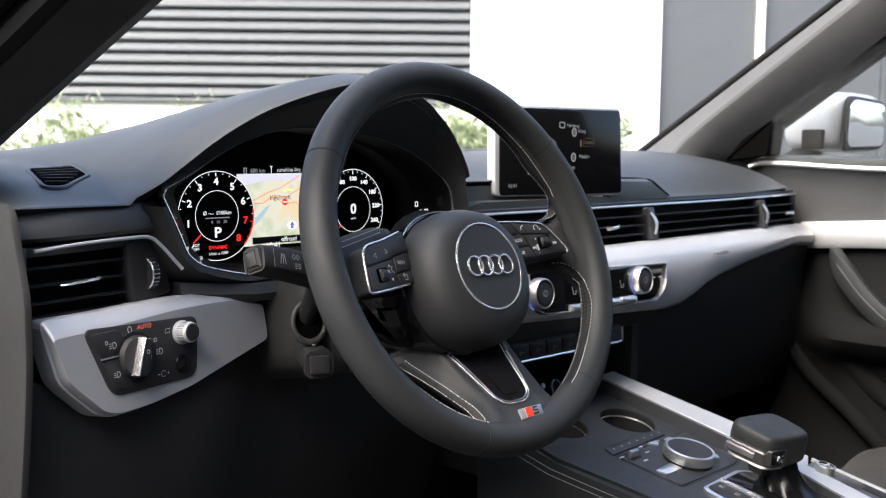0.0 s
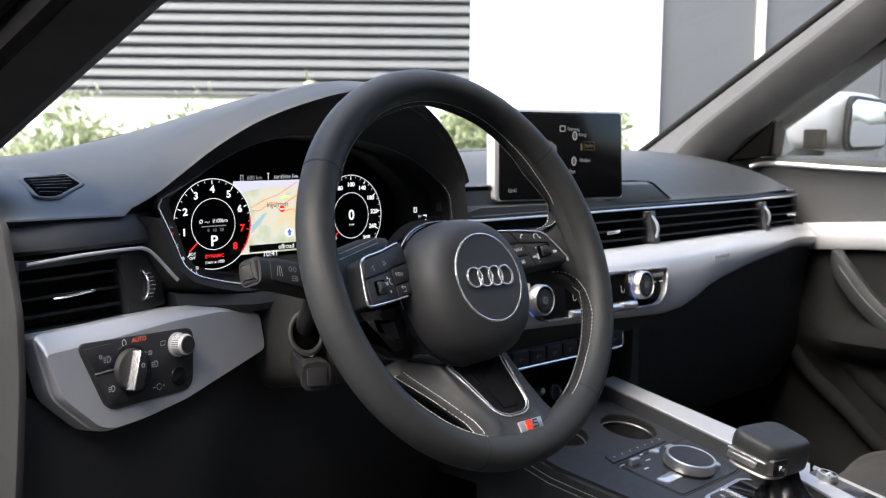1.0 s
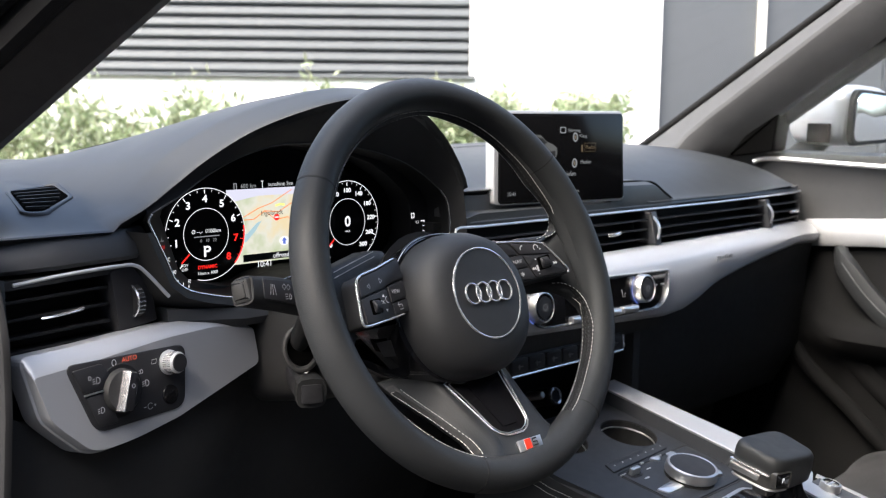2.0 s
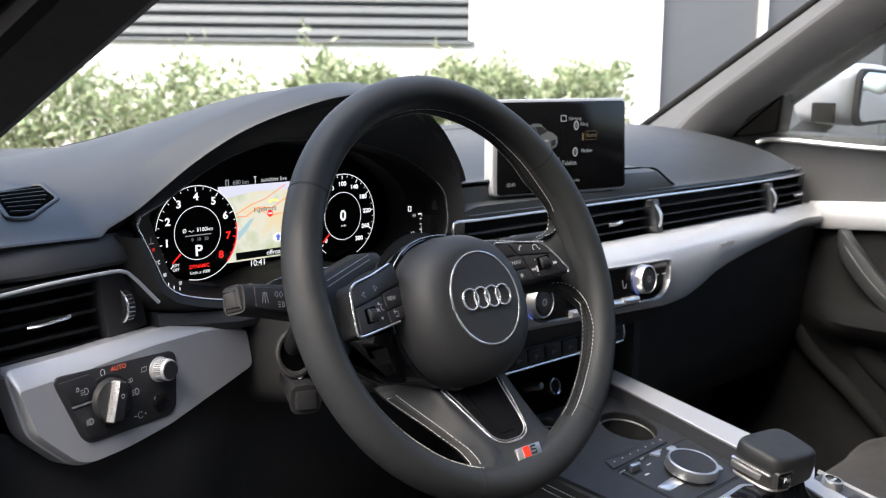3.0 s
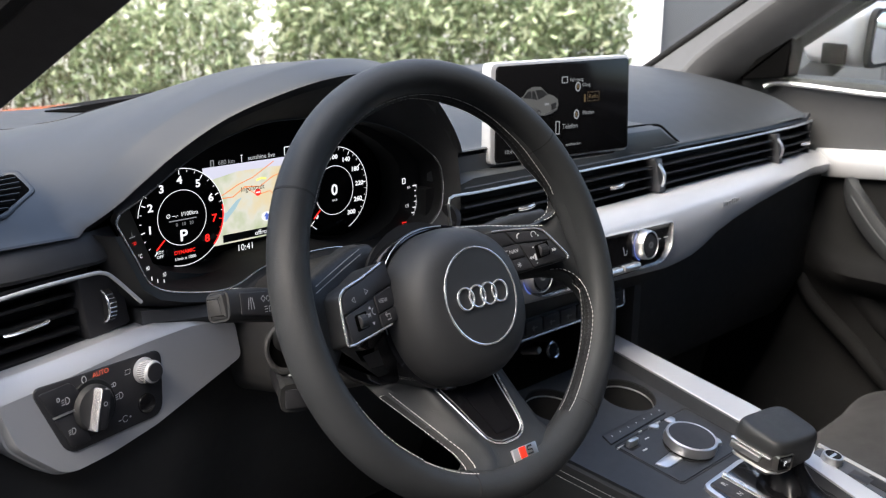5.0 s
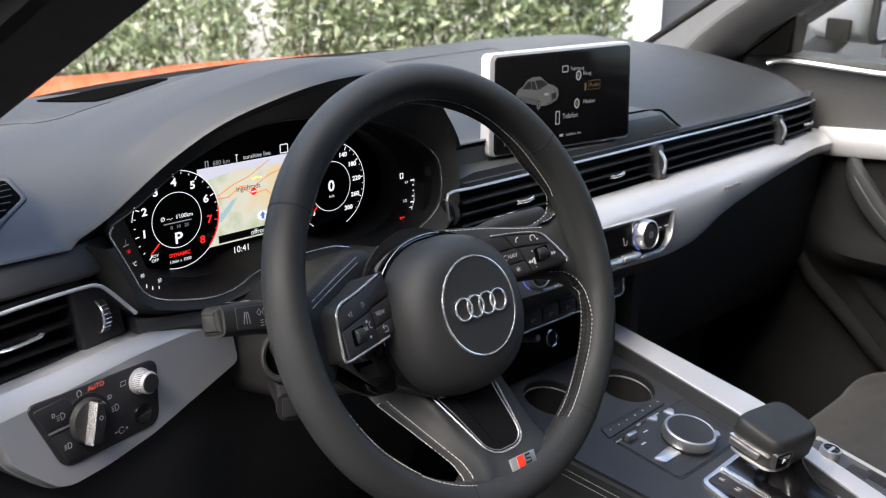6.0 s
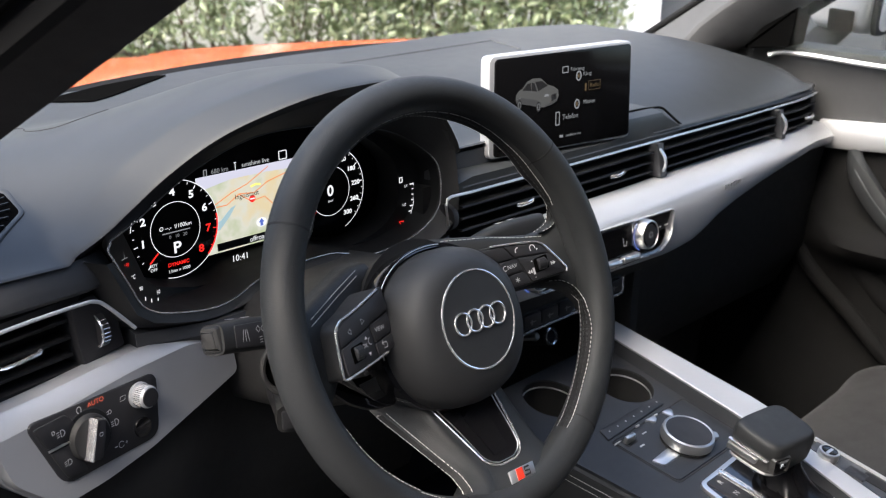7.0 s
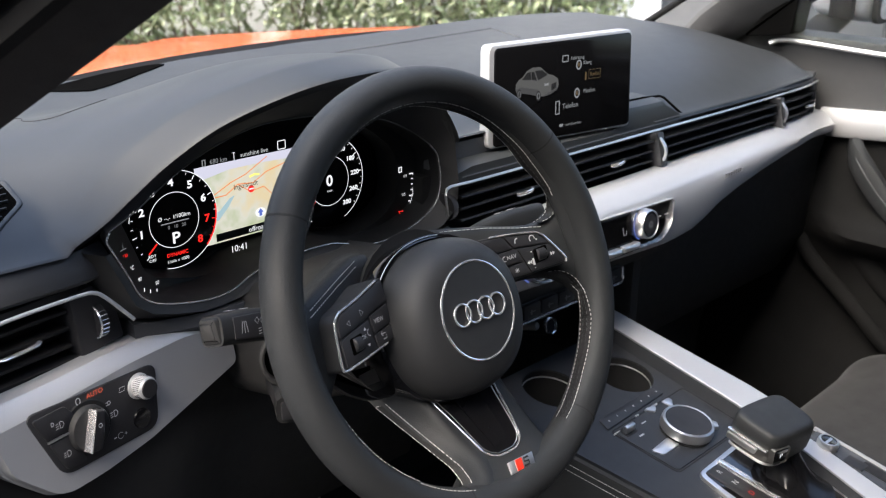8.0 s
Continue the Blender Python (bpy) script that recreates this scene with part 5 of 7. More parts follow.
# ---- steering column and stalks ----
column = thing("steering_column", (0, 0.2, 0.78), "black plastic steering column shroud", "steering column")
cs = []
for y, hx, zt, zb in ((0.085, 0.060, 0.822, 0.735), (0.12, 0.085, 0.826, 0.722), (0.17, 0.098, 0.826, 0.705), (0.24, 0.100, 0.815, 0.69), (0.34, 0.10, 0.80, 0.66)):
    cs.append([(a, y, 0.5 * (zt + zb) + b) for a, b in circle(hx, 28, 0.5 * (zt - zb), 4.0)])
part("shroud", loft(cs), SHROUD, column)
part("cluster_shelf", sweep([(-0.195, 0.212, 0.803), (-0.12, 0.203, 0.797), (0.0, 0.200, 0.798), (0.10, 0.203, 0.797), (0.18, 0.215, 0.803)], [(-0.09, -0.018), (0.004, -0.012), (0.010, -0.004), (0.006, 0.006), (-0.09, 0.008)]), BAND, column)


def stalk(path, name, label, sgn, fronted=True):
    """A lever that rises from its boot and turns out to the side into a flat, thick end."""
    ob = thing(name, path[-1], label, "control stalk", group="column stalks")
    path = smooth_path(path, 6)
    n = len(path)
    secs = []
    for i, p in enumerate(path):
        f = i / (n - 1)
        t = (path[min(n - 1, i + 1)] - path[max(0, i - 1)]).normalized()
        y = (Vector((0, 0.35, 1)) - t * Vector((0, 0.35, 1)).dot(t)).normalized() if f > 0.45 else (Vector((-sgn, 0.0, 0.9)) - t * Vector((-sgn, 0.0, 0.9)).dot(t)).normalized()
        x = t.cross(y)
        hw, hh = 0.0085 + 0.0040 * sstep(0.35, 0.8, f), 0.0085 + 0.0045 * sstep(0.4, 0.75, f) - 0.0012 * sstep(0.85, 1.0, f)
        secs.append([p + x * a_ + y * b_ for a_, b_ in circle(hw, 28, hh, 2.2 + 1.6 * sstep(0.45, 0.7, f))])
    part("lever", loft(secs), LOWER, ob, sharp=50)
    e, d = path[-1], (path[-1] - path[-5]).normalized()
    tm = basis(e, Vector((0, 0.35, 1)).cross(d), (0, 0.35, 1))
    part("end_button", prism(rounded([(-0.0104, -0.0104), (0.0104, -0.0104), (0.0098, 0.0104), (-0.0098, 0.0104)], 0.0035), -0.004, 0.0034, tm, 0.0040), LOWER, ob)
    part("end_face", prism(rounded([(-0.0060, -0.0062), (0.0060, -0.0062), (0.0056, 0.0064), (-0.0056, 0.0064)], 0.002), 0.0, 0.0042, tm, 0.0008), SHROUD, ob, "grey push button on the end")
    q = path[int(n * 0.86)]
    xd = (path[-1] - path[-9]).normalized() * sgn
    if fronted:
        fm = basis(q + Vector((0, -0.944, 0.330)) * 0.0122, xd, (0, 0.35, 1))
        fo = [(sgn * x, z) for x, z in ((0.016, -0.0085), (0.016, 0.0085), (-0.012, 0.0092), (-0.034, 0.0020), (-0.042, -0.0085), (-0.036, -0.0108))]
        part("symbol_field", prism(rounded(fo, 0.002), -0.003, 0.0008, fm, 0.0007), BUTTON, ob)
        tmx = fm @ Matrix.Translation((0, 0, 0.0010))
        marks = bmesh.new()
        for x in (-0.0036, 0.0, 0.0036):
            line2([(sgn * 0.006 + x * 0.9, -0.0045), (sgn * 0.006 + x * 0.45, 0.0045)], 0.0006, tmx, bm=marks)
        for x in (-0.0024, 0.0024):
            line2([(-sgn * 0.010 + x, 0.0010), (-sgn * 0.010 + x * 2.0, 0.0035), (-sgn * 0.010 + x, 0.0060), (-sgn * 0.010 + x * 0.2, 0.0035)], 0.0005, tmx, closed=True, bm=marks)
        line2(arc2(-sgn * 0.013, -0.0045, 0.0024, -90, 90, 7), 0.0006, tmx, closed=True, bm=marks)
        for z in (-0.0065, -0.0045, -0.0025):
            line2([(-sgn * 0.013 - 0.0050, z - 0.0004), (-sgn * 0.013 - 0.0018, z)], 0.0005, tmx, bm=marks)
        part("symbols", marks, PRINT, ob)
    tz = Vector((0, 0.35, 1)).normalized()
    top_m = basis(q + tz * 0.0133, xd, (0, 1, -0.35))
    tb = bmesh.new()
    for ox in (0.004, -0.012):
        line2(arc2(sgn * ox, 0.001, 0.0024, -90, 90, 7), 0.0006, top_m, closed=True, bm=tb)
        bars([(sgn * ox - 0.0062, -0.0014 + 0.0022 * k, sgn * ox - 0.0014, -0.0006 + 0.0022 * k) for k in range(3)], top_m, 0.0003, tb)
    part("top_marks", tb, PRINT, ob)
    return ob


stalk([(-0.094, 0.150, 0.766), (-0.101, 0.137, 0.782), (-0.105, 0.124, 0.798), (-0.112, 0.112, 0.813), (-0.130, 0.102, 0.824), (-0.160, 0.096, 0.8335), (-0.194, 0.091, 0.8405)], "indicator_stalk", "black indicator stalk with white symbols beside the column", -1)
stalk([(0.094, 0.150, 0.766), (0.101, 0.140, 0.790), (0.106, 0.132, 0.810), (0.116, 0.124, 0.827), (0.134, 0.116, 0.834), (0.162, 0.110, 0.8385), (0.200, 0.104, 0.8415)], "wiper_stalk", "black wiper stalk with white symbols beside the column", 1, False)
cc = thing("cruise_stalk", (-0.092, 0.14, 0.74), "short black cruise control lever low on the column", "control stalk", group="column stalks")
part("lever", sweep([(-0.070, 0.19, 0.745), (-0.088, 0.155, 0.740), (-0.105, 0.118, 0.736)], circle(0.0125, 12, 0.0125, 3.5)), BUTTON, cc)
part("end_button", sweep([(-0.103, 0.122, 0.736), (-0.108, 0.112, 0.735)], circle(0.0138, 12, 0.0138, 3.5)), LOWER, cc)
part("end_face", prism(rounded([(-0.0095, -0.0085), (0.0095, -0.0085), (0.0095, 0.0085), (-0.0095, 0.0085)], 0.002), -0.001, 0.0016, basis((-0.1085, 0.111, 0.735), (0.9, -0.42, 0), (0, 0.08, 1)), 0.0010), BUTTON, cc)
for k in range(4):
    part("lever_mark", bars([(-0.005 + 0.0035 * k, -0.004 + 0.0022 * k, -0.0028 + 0.0035 * k, -0.0015 + 0.0022 * k)], basis((-0.101, 0.127, 0.7512), (1, 0, 0), (0, 1, 0.12)), 0.0004), PRINT, cc)
RG = basis((-0.102, 0.135, 0.771), (1, -0.5, 0), (0.2, 0.3, 1))
# near-black disc drawn for the darkness inside the ring
part("boot_well", lathe([(0.0, -0.004), (0.0130, -0.004), (0.0145, -0.001)], RG @ Matrix.Diagonal((1, 1.25, 1, 1)), 32), VOID, column)
part("boot_ring", ring_bm(RG, 0.0152, 0.0026, 40, 8, 1.25), SHROUD, column, "moulded ring round the lever neck")

# ---- left trim, vent and light switch ----
LM = basis((-0.29, 0.1645, 0.760), (1, 0.20, 0), (0, 0.12, 1))


def lpt(x, z):
    """World x, z on the trim's plane, as plane coordinates."""
    k = math.sqrt(1.04)
    return ((x + 0.29) * k, (z - 0.760) * 1.007)


left_trim = thing("switch_trim", (-0.25, 0.18, 0.75), "satin aluminium trim panel around the light switch", "trim panel")
lo = [lpt(*p) for p in ((-0.343, 0.797), (-0.331, 0.745), (-0.321, 0.734), (-0.298, 0.712), (-0.284, 0.7075), (-0.25, 0.709), (-0.203, 0.716), (-0.098, 0.744), (-0.102, 0.786), (-0.150, 0.799), (-0.21, 0.8005), (-0.285, 0.7975))]
lo_r = rounded(lo[::-1], [0.010, 0.012, 0.012, 0.012, 0.010, 0.004, 0.012, 0.012, 0.008, 0.008, 0.008, 0.010], 5)
lo_r = lo_r if area2(lo_r) > 0 else lo_r[::-1]
fold = []
for (x, y), (xi, yi) in zip(lo_r, inset(lo_r, 0.0035)):
    up_ = sstep(0.018, 0.032, y)
    fold.append((xi, yi - up_ * (0.0125 - 0.035 * (x + 0.05))) if x < 0.19 else (xi, yi))
rim_ = inset(lo_r, 0.0012)
tv = [[LM @ Vector((x, y, d)) for x, y in ring_] for ring_, d in ((lo_r, -0.030), (lo_r, -0.011), (rim_, -0.0092), ([((a + 2 * c_) / 3, (b + 2 * d_) / 3) for (a, b), (c_, d_) in zip(rim_, fold)], -0.0020), (fold, 0.0))]
part("panel", loft(tv), SILVER, left_trim, sharp=18)
sw = thing("light_switch", (-0.25, 0.172, 0.755), "black headlamp switch panel with a rotary knob", "light switch")
so_ = rounded([lpt(*p) for p in ((-0.312, 0.785), (-0.289, 0.726), (-0.197, 0.727), (-0.190, 0.781))], [0.010, 0.012, 0.012, 0.010], 5)
swp = part("panel", prism(so_, -0.004, 0.0016, LM, 0.0012), BUTTON, sw)
KB = LM @ Matrix.Translation((*lpt(-0.2625, 0.7555), 0.0016))
part("knob_bezel", lathe([(0.0, 0.0008), (0.0215, 0.0008), (0.0225, 0.0), (0.0225, -0.001)], KB, 40), BLACK, sw)
knob = part("rotary_knob", lathe([(0.0185, 0.0), (0.0180, 0.004), (0.0165, 0.0058), (0.0, 0.0062)], KB, 40), LOWER, sw)
part("knob_grip", prism(rounded([(-0.0050, -0.0160), (0.0044, -0.0160), (0.0056, 0.0155), (-0.0028, 0.0155)], 0.003), 0.004, 0.0145, KB @ Matrix.Rotation(radians(-14), 4, "Z"), 0.0015), BUTTON, knob)
part("grip_edge", prism(rounded([(-0.0068, -0.0168), (-0.0050, -0.0168), (-0.0028, 0.0162), (-0.0038, 0.0162)], 0.001, 2), 0.004, 0.0152, KB @ Matrix.Rotation(radians(-14), 4, "Z"), 0.0008), CHROME, knob, "chrome grip edge")
part("grip_edge", sweep([KB @ Matrix.Rotation(radians(-14), 4, "Z") @ Vector(p) for p in ((0.0030, 0.0158, 0.012), (0.0056, 0.0148, 0.012), (0.0064, 0.002, 0.012), (0.0048, -0.0130, 0.012), (0.0020, -0.0162, 0.012))], circle(0.0006, 6), up=(0, 1, 0)), CHROME, knob)
part("button", prism(rounded([lpt(*p) for p in ((-0.307, 0.780), (-0.298, 0.760), (-0.276, 0.7605), (-0.272, 0.772), (-0.279, 0.781))], 0.003), 0, 0.0030, LM, 0.0008), BUTTON, sw)
part("button", prism(rounded([lpt(*p) for p in ((-0.297, 0.757), (-0.286, 0.731), (-0.268, 0.730), (-0.272, 0.744), (-0.276, 0.757))], 0.003), 0, 0.0030, LM, 0.0008), BUTTON, sw)
part("divider", prism([lpt(-0.2975, 0.7578), lpt(-0.277, 0.7584), lpt(-0.277, 0.7598), lpt(-0.2975, 0.7592)], 0, 0.0036, LM, 0.0004), SATIN, sw, "thin chrome divider")
DK = LM @ Matrix.Translation((*lpt(-0.2105, 0.7685), 0.001))
dimk = part("dimmer_knob", lathe([(0.0108, 0.0), (0.0108, 0.002), (0.0092, 0.003), (0.0092, 0.0125), (0.0080, 0.0142), (0.0, 0.0146)], DK, 48), SILVER, sw, "knurled silver dimmer knob")
kn = bmesh.new()
for i in range(36):
    a = 2 * math.pi * i / 36
    sweep([DK @ Vector((0.0093 * math.cos(a), 0.0093 * math.sin(a), z)) for z in (0.0035, 0.0122)], circle(0.0004, 4), up=(0.1, 1, 0.2), bm=kn)
part("knurling", kn, CHROME, dimk)
part("knob_cap", lathe([(0.0078, 0.0144), (0.0074, 0.0152), (0.0, 0.0154)], DK, 32), BUTTON, dimk)
part("sensor_cap", lathe([(0.0085, 0.0), (0.0080, 0.0014), (0.0, 0.0018)], LM @ Matrix.Translation((*lpt(-0.2125, 0.741), 0.0016)), 28), PIANO, sw)
SWS = LM @ Matrix.Translation((0, 0, 0.0018))


def at(x, z):
    return SWS @ Matrix.Translation((*lpt(x, z), 0))


part("off_mark", line2(arc2(0, 0, 0.0020, 0, 360, 14, 0.0027)[:-1], 0.0007, at(-0.2665, 0.7790), 0.0003, True), PRINT, sw)


def lamp_symbol(x, z, s, rays, up=0.0):
    """A small lamp outline with slanted rays."""
    mm = at(x, z) @ Matrix.Translation((0, 0, up))
    bm = line2(arc2(0, 0, 0.0026 * s, -90, 90, 8) + [(-0.0008, 0.0026 * s), (-0.0008, -0.0026 * s)], 0.00055, mm, 0.0003, True)
    for k in rays:
        line2([(-0.0046 * s, k * 0.0018 * s - 0.0004), (-0.0020 * s, k * 0.0018 * s)], 0.0005, mm, bm=bm)
    part("lamp_symbol", bm, PRINT, sw)


lamp_symbol(-0.2365, 0.7560, 1.0, (-1, 0, 1))
lamp_symbol(-0.2405, 0.7665, 0.6, (-1, 1))
lamp_symbol(-0.2850, 0.7685, 1.0, (-1, 0, 1), 0.0014)
lamp_symbol(-0.2835, 0.7440, 0.9, (-1, 0, 1), 0.0014)
part("dimmer_symbol", line2(arc2(0, 0, 0.0026, 30, 330, 12), 0.0005, at(-0.2350, 0.7360), 0.0003), PRINT, sw)
part("minus_mark", bars([(-0.0065, -0.0003, -0.0040, 0.0003)], at(-0.2350, 0.7360)), PRINT, sw)
part("plus_mark", line2([(0.0040, 0.0), (0.0052, 0.0), (0.0052, 0.0012), (0.0052, -0.0012), (0.0052, 0.0), (0.0064, 0.0)], 0.0005, at(-0.2350, 0.7360)), PRINT, sw)
part("projection_symbol", line2([(-0.003, -0.0015), (-0.002, 0.002), (0.003, 0.002), (0.002, -0.0015)], 0.0005, at(-0.2265, 0.7720), 0.0003, True), PRINT, sw)
lamp_symbol(-0.2920, 0.7715, 0.55, (), 0.0014)
part("auto_text", lettering("AUTO", 0.0056, at(-0.2510, 0.7795)), PRINT_RED, sw)
part("grip_symbol", line2(arc2(0, 0, 0.0016, 0, 360, 10)[:-1], 0.0005, KB @ Matrix.Translation((0.0015, 0.004, 0.0147)), 0.0003, True), PRINT, knob)

vent_l = thing("outer_vent", (-0.29, 0.22, 0.82), "black slatted air vent with a chrome tab", "air vent", group="dashboard vents")
VM = basis((-0.29, 0.203, 0.820), (1, 0.13, 0), (0, 0.05, 1))
part("recess", prism([(-0.053, -0.030), (0.052, -0.026), (0.045, 0.027), (-0.053, 0.024)], -0.05, -0.028, VM), BLACK, vent_l)
part("side_wall", prism(rounded([(0.049, -0.026), (0.089, -0.020), (0.085, 0.006), (0.065, 0.032), (0.043, 0.028)], 0.003), -0.05, 0.002, VM, 0.002), BUTTON, vent_l)
part("top_wall", prism([(-0.055, 0.023), (0.05, 0.026), (0.055, 0.034), (-0.055, 0.030)], -0.05, 0.0, VM), BLACK, vent_l)
part("bottom_wall", prism([(-0.055, -0.034), (0.055, -0.030), (0.055, -0.025), (-0.055, -0.027)], -0.05, -0.002, VM), BLACK, vent_l)
part("end_wall", prism([(-0.066, -0.030), (-0.052, -0.030), (-0.052, 0.032), (-0.066, 0.032)], -0.05, 0.003, VM, 0.002), SOFT, vent_l)
for k, z in enumerate((-0.0155, -0.001, 0.0135)):
    part("slat", prism([(-0.052, -0.0015), (0.044, 0.0005), (0.044, 0.0035), (-0.052, 0.0015)], -0.030, -0.003, VM @ Matrix.Translation((0, z, 0)) @ Matrix.Rotation(radians(-6), 4, "X"), 0.001), VENTSLAT, vent_l)
part("chrome_tab", sweep([VM @ Vector(p) for p in ((-0.022, -0.0020, 0.0010), (-0.017, -0.0014, 0.0050), (-0.006, -0.0004, 0.0062), (0.010, 0.0008, 0.0058), (0.014, 0.0012, 0.0020))], circle(0.0022, 10, 0.0012), up=(0, 0, 1)), CHROME, vent_l, "slim chrome vent tab")
TW = VM @ Matrix.Translation((0.0670, 0.000, -0.0030)) @ Matrix.Rotation(radians(90), 4, "Y")
tw = part("thumb_wheel", lathe([(0.0, -0.0035), (0.0145, -0.0035), (0.0150, -0.003), (0.0150, 0.003), (0.0145, 0.0035), (0.0, 0.0035)], TW, 36), BUTTON, vent_l)
tn = bmesh.new()
for i in range(7):
    a = radians(48 + i * 14)
    sweep([TW @ Vector((-0.0151 * math.sin(a), 0.0151 * math.cos(a), z)) for z in (-0.0028, 0.0028)], circle(0.0006, 4), up=(0, 0, 1), bm=tn)
part("wheel_marks", tn, CHROME, tw)
part("wheel_edge", ring_bm(TW @ Matrix.Translation((0, 0, -0.0036)), 0.0143, 0.0011, 36, 6), CHROME, tw)
strip_way = smooth_path([(-0.340, 0.184, 0.8495), (-0.295, 0.186, 0.8535), (-0.248, 0.188, 0.8555), (-0.2350, 0.188, 0.8545), (-0.2260, 0.187, 0.8480), (-0.206, 0.184, 0.8250)], 8)
part("chrome_strip", sweep(strip_way, circle(0.0016, 8)), SILVER, vent_l, "thin chrome strip over the vent")

# ---- passenger side trim and vents ----
trim = thing("dash_trim", (0.65, 0.17, 0.76), "long satin aluminium dashboard trim with a small badge", "trim panel")
secs = []
for x in np.linspace(0.200, 1.078, 60):
    zt = ip(x, [0.2, 0.4, 0.7, 1.0, 1.078], [0.800, 0.8035, 0.8045, 0.807, 0.803])
    zb = ip(x, [0.2, 0.45, 0.55, 0.60, 0.635, 0.67, 0.72, 0.80, 0.9, 1.0, 1.078], [0.728, 0.716, 0.710, 0.713, 0.722, 0.735, 0.745, 0.755, 0.764, 0.771, 0.766])
    yf = ip(x, [0.2, 0.47, 0.7, 0.95, 1.078], [0.152, 0.152, 0.160, 0.178, 0.190])
    h = zt - zb
    secs.append([(x, yf + 0.036, zt), (x, yf + 0.022, zt - 0.001), (x, yf + 0.007, zt - 0.013), (x, yf + 0.003, zt - 0.018), (x, yf + 0.001, zt - 0.5 * h), (x, yf + 0.001, zb + 0.016), (x, yf + 0.004, zb + 0.006), (x, yf + 0.012, zb), (x, yf + 0.05, zb), (x, yf + 0.05, zt)])
part("panel", loft(secs), SILVER, trim)
part("badge_bars", bars([(-0.030, -0.0030, -0.022, 0.0030), (-0.0205, -0.003, -0.014, 0.002), (-0.0125, -0.003, -0.006, 0.002), (-0.0045, -0.003, 0.000, 0.0035), (0.0015, -0.003, 0.0065, 0.0035), (0.008, -0.003, 0.012, 0.002), (0.0135, -0.003, 0.021, 0.002)], basis((0.700, 0.1588, 0.7805), (1, 0.06, 0.01), (0, 0.05, 1)), 0.0012), SATIN, trim, "raised badge as plain bars")
vents = thing("dash_vents", (0.6, 0.2, 0.83), "long black slatted vent strip across the dashboard", "air vent", group="dashboard vents")
part("recess", sweep([(x, 0.235 + 0.02 * sstep(0.98, 1.08, x), 0.829) for x in np.linspace(0.166, 1.07, 30)], [(-0.02, -0.030), (0.0, -0.030), (0.0, 0.030), (-0.02, 0.030)]), BLACK, vents)
for x0, x1 in ((0.190, 0.552), (0.578, 0.885), (0.907, 1.034)):
    for z in (0.8145, 0.8275, 0.8405):
        part("slat", sweep([(x, 0.199 + 0.012 * sstep(0.95, 1.06, x), z + 0.002 * (x - 0.5)) for x in np.linspace(x0, x1, 12)], [(-0.028, -0.0050), (-0.001, -0.0013), (0.0005, 0.0), (-0.001, 0.0013), (-0.028, -0.0020)]), VENTSLAT, vents)
for x, w in ((0.565, 0.010), (0.896, 0.008)):
    pm = basis((x, 0.196, 0.829), (1, 0, 0), (0, 0.1, 1))
    pst = part("divider", prism(rounded([(-w * 0.75 + 0.005, -0.024), (w * 0.75 + 0.005, -0.024), (w * 0.75 - 0.004, 0.023), (-w * 0.75 - 0.004, 0.023)], 0.003), -0.03, 0.002, pm, 0.0015), BAND, vents)
    part("divider_wheel", loft([[pm @ Vector((x0_ + 0.004 - 0.008 * v, -0.017 + 0.034 * v, 0.0015 + 0.0075 * math.sin(math.pi * v) + dz_)) for x0_, dz_ in ((-0.0036, -0.002), (-0.0026, 0.0), (0.0012, 0.0), (0.0036, -0.003))] for v in np.linspace(0, 1, 12)], closed=False), SATIN, pst, "silver curved thumb wheel")
for x in (0.290, 0.468, 0.988):
    part("chrome_tab", sweep([(x - 0.014, 0.196, 0.8265), (x - 0.010, 0.1925, 0.8268), (x, 0.1910, 0.8276), (x + 0.010, 0.1925, 0.8284), (x + 0.013, 0.196, 0.8286)], circle(0.0011, 10, 0.0022), up=(0, 0, 1)), CHROME, vents, "slim chrome vent tab")
part("thumb_wheel", lathe([(0.0, -0.0035), (0.0145, -0.0035), (0.0150, 0.0), (0.0145, 0.0035), (0.0, 0.0035)], basis((0.180, 0.2125, 0.829), (0, 1, 0), (0, 0, 1)), 32), BUTTON, vents)
cst = [(0.163, 0.194, 0.827), (0.160, 0.195, 0.850), (0.163, 0.196, 0.8555), (0.17, 0.197, 0.857)] + [(x, 0.197 + 0.014 * sstep(0.95, 1.06, x), 0.856 + 0.003 * sstep(0.7, 1.05, x)) for x in np.linspace(0.2, 1.030, 20)]
part("chrome_strip", sweep(cst, circle(0.0016, 8)), SATIN, vents, "long chrome strip above the vents")
part("end_piece", prism(rounded([(1.030, 0.212), (1.050, 0.216), (1.066, 0.230), (1.074, 0.262), (1.030, 0.262)], 0.010, 4), 0.804, 0.8595, None, 0.005), BLACK, vents, "rounded black end piece")

# ---- centre screen ----
SCR = basis((0.3765, 0.2145, 0.9312), (0.222, -0.029, 0.0), (0, 0.03, 1))
screen = thing("centre_screen", SCR.translation, "free-standing centre display in a silver frame showing a dark menu", "screen")
so2 = rounded([(-0.1155, -0.0570), (0.1155, -0.0600), (0.1125, 0.0590), (-0.1145, 0.0575)], 0.008, 5)
part("housing", prism(so2, -0.016, -0.0012, SCR, 0.002), SILVER, screen, "satin silver housing")
gl_o = rounded([(-0.1085, -0.0555), (0.1128, -0.0568), (0.1098, 0.0556), (-0.1075, 0.0540)], 0.006, 5)
glass = part("glass", prism(gl_o, -0.004, 0.0006, SCR, 0.0006), SCREEN, screen, "black glass front")


def scr(name, bm, mt):
    return part(name, bm, mt, glass)


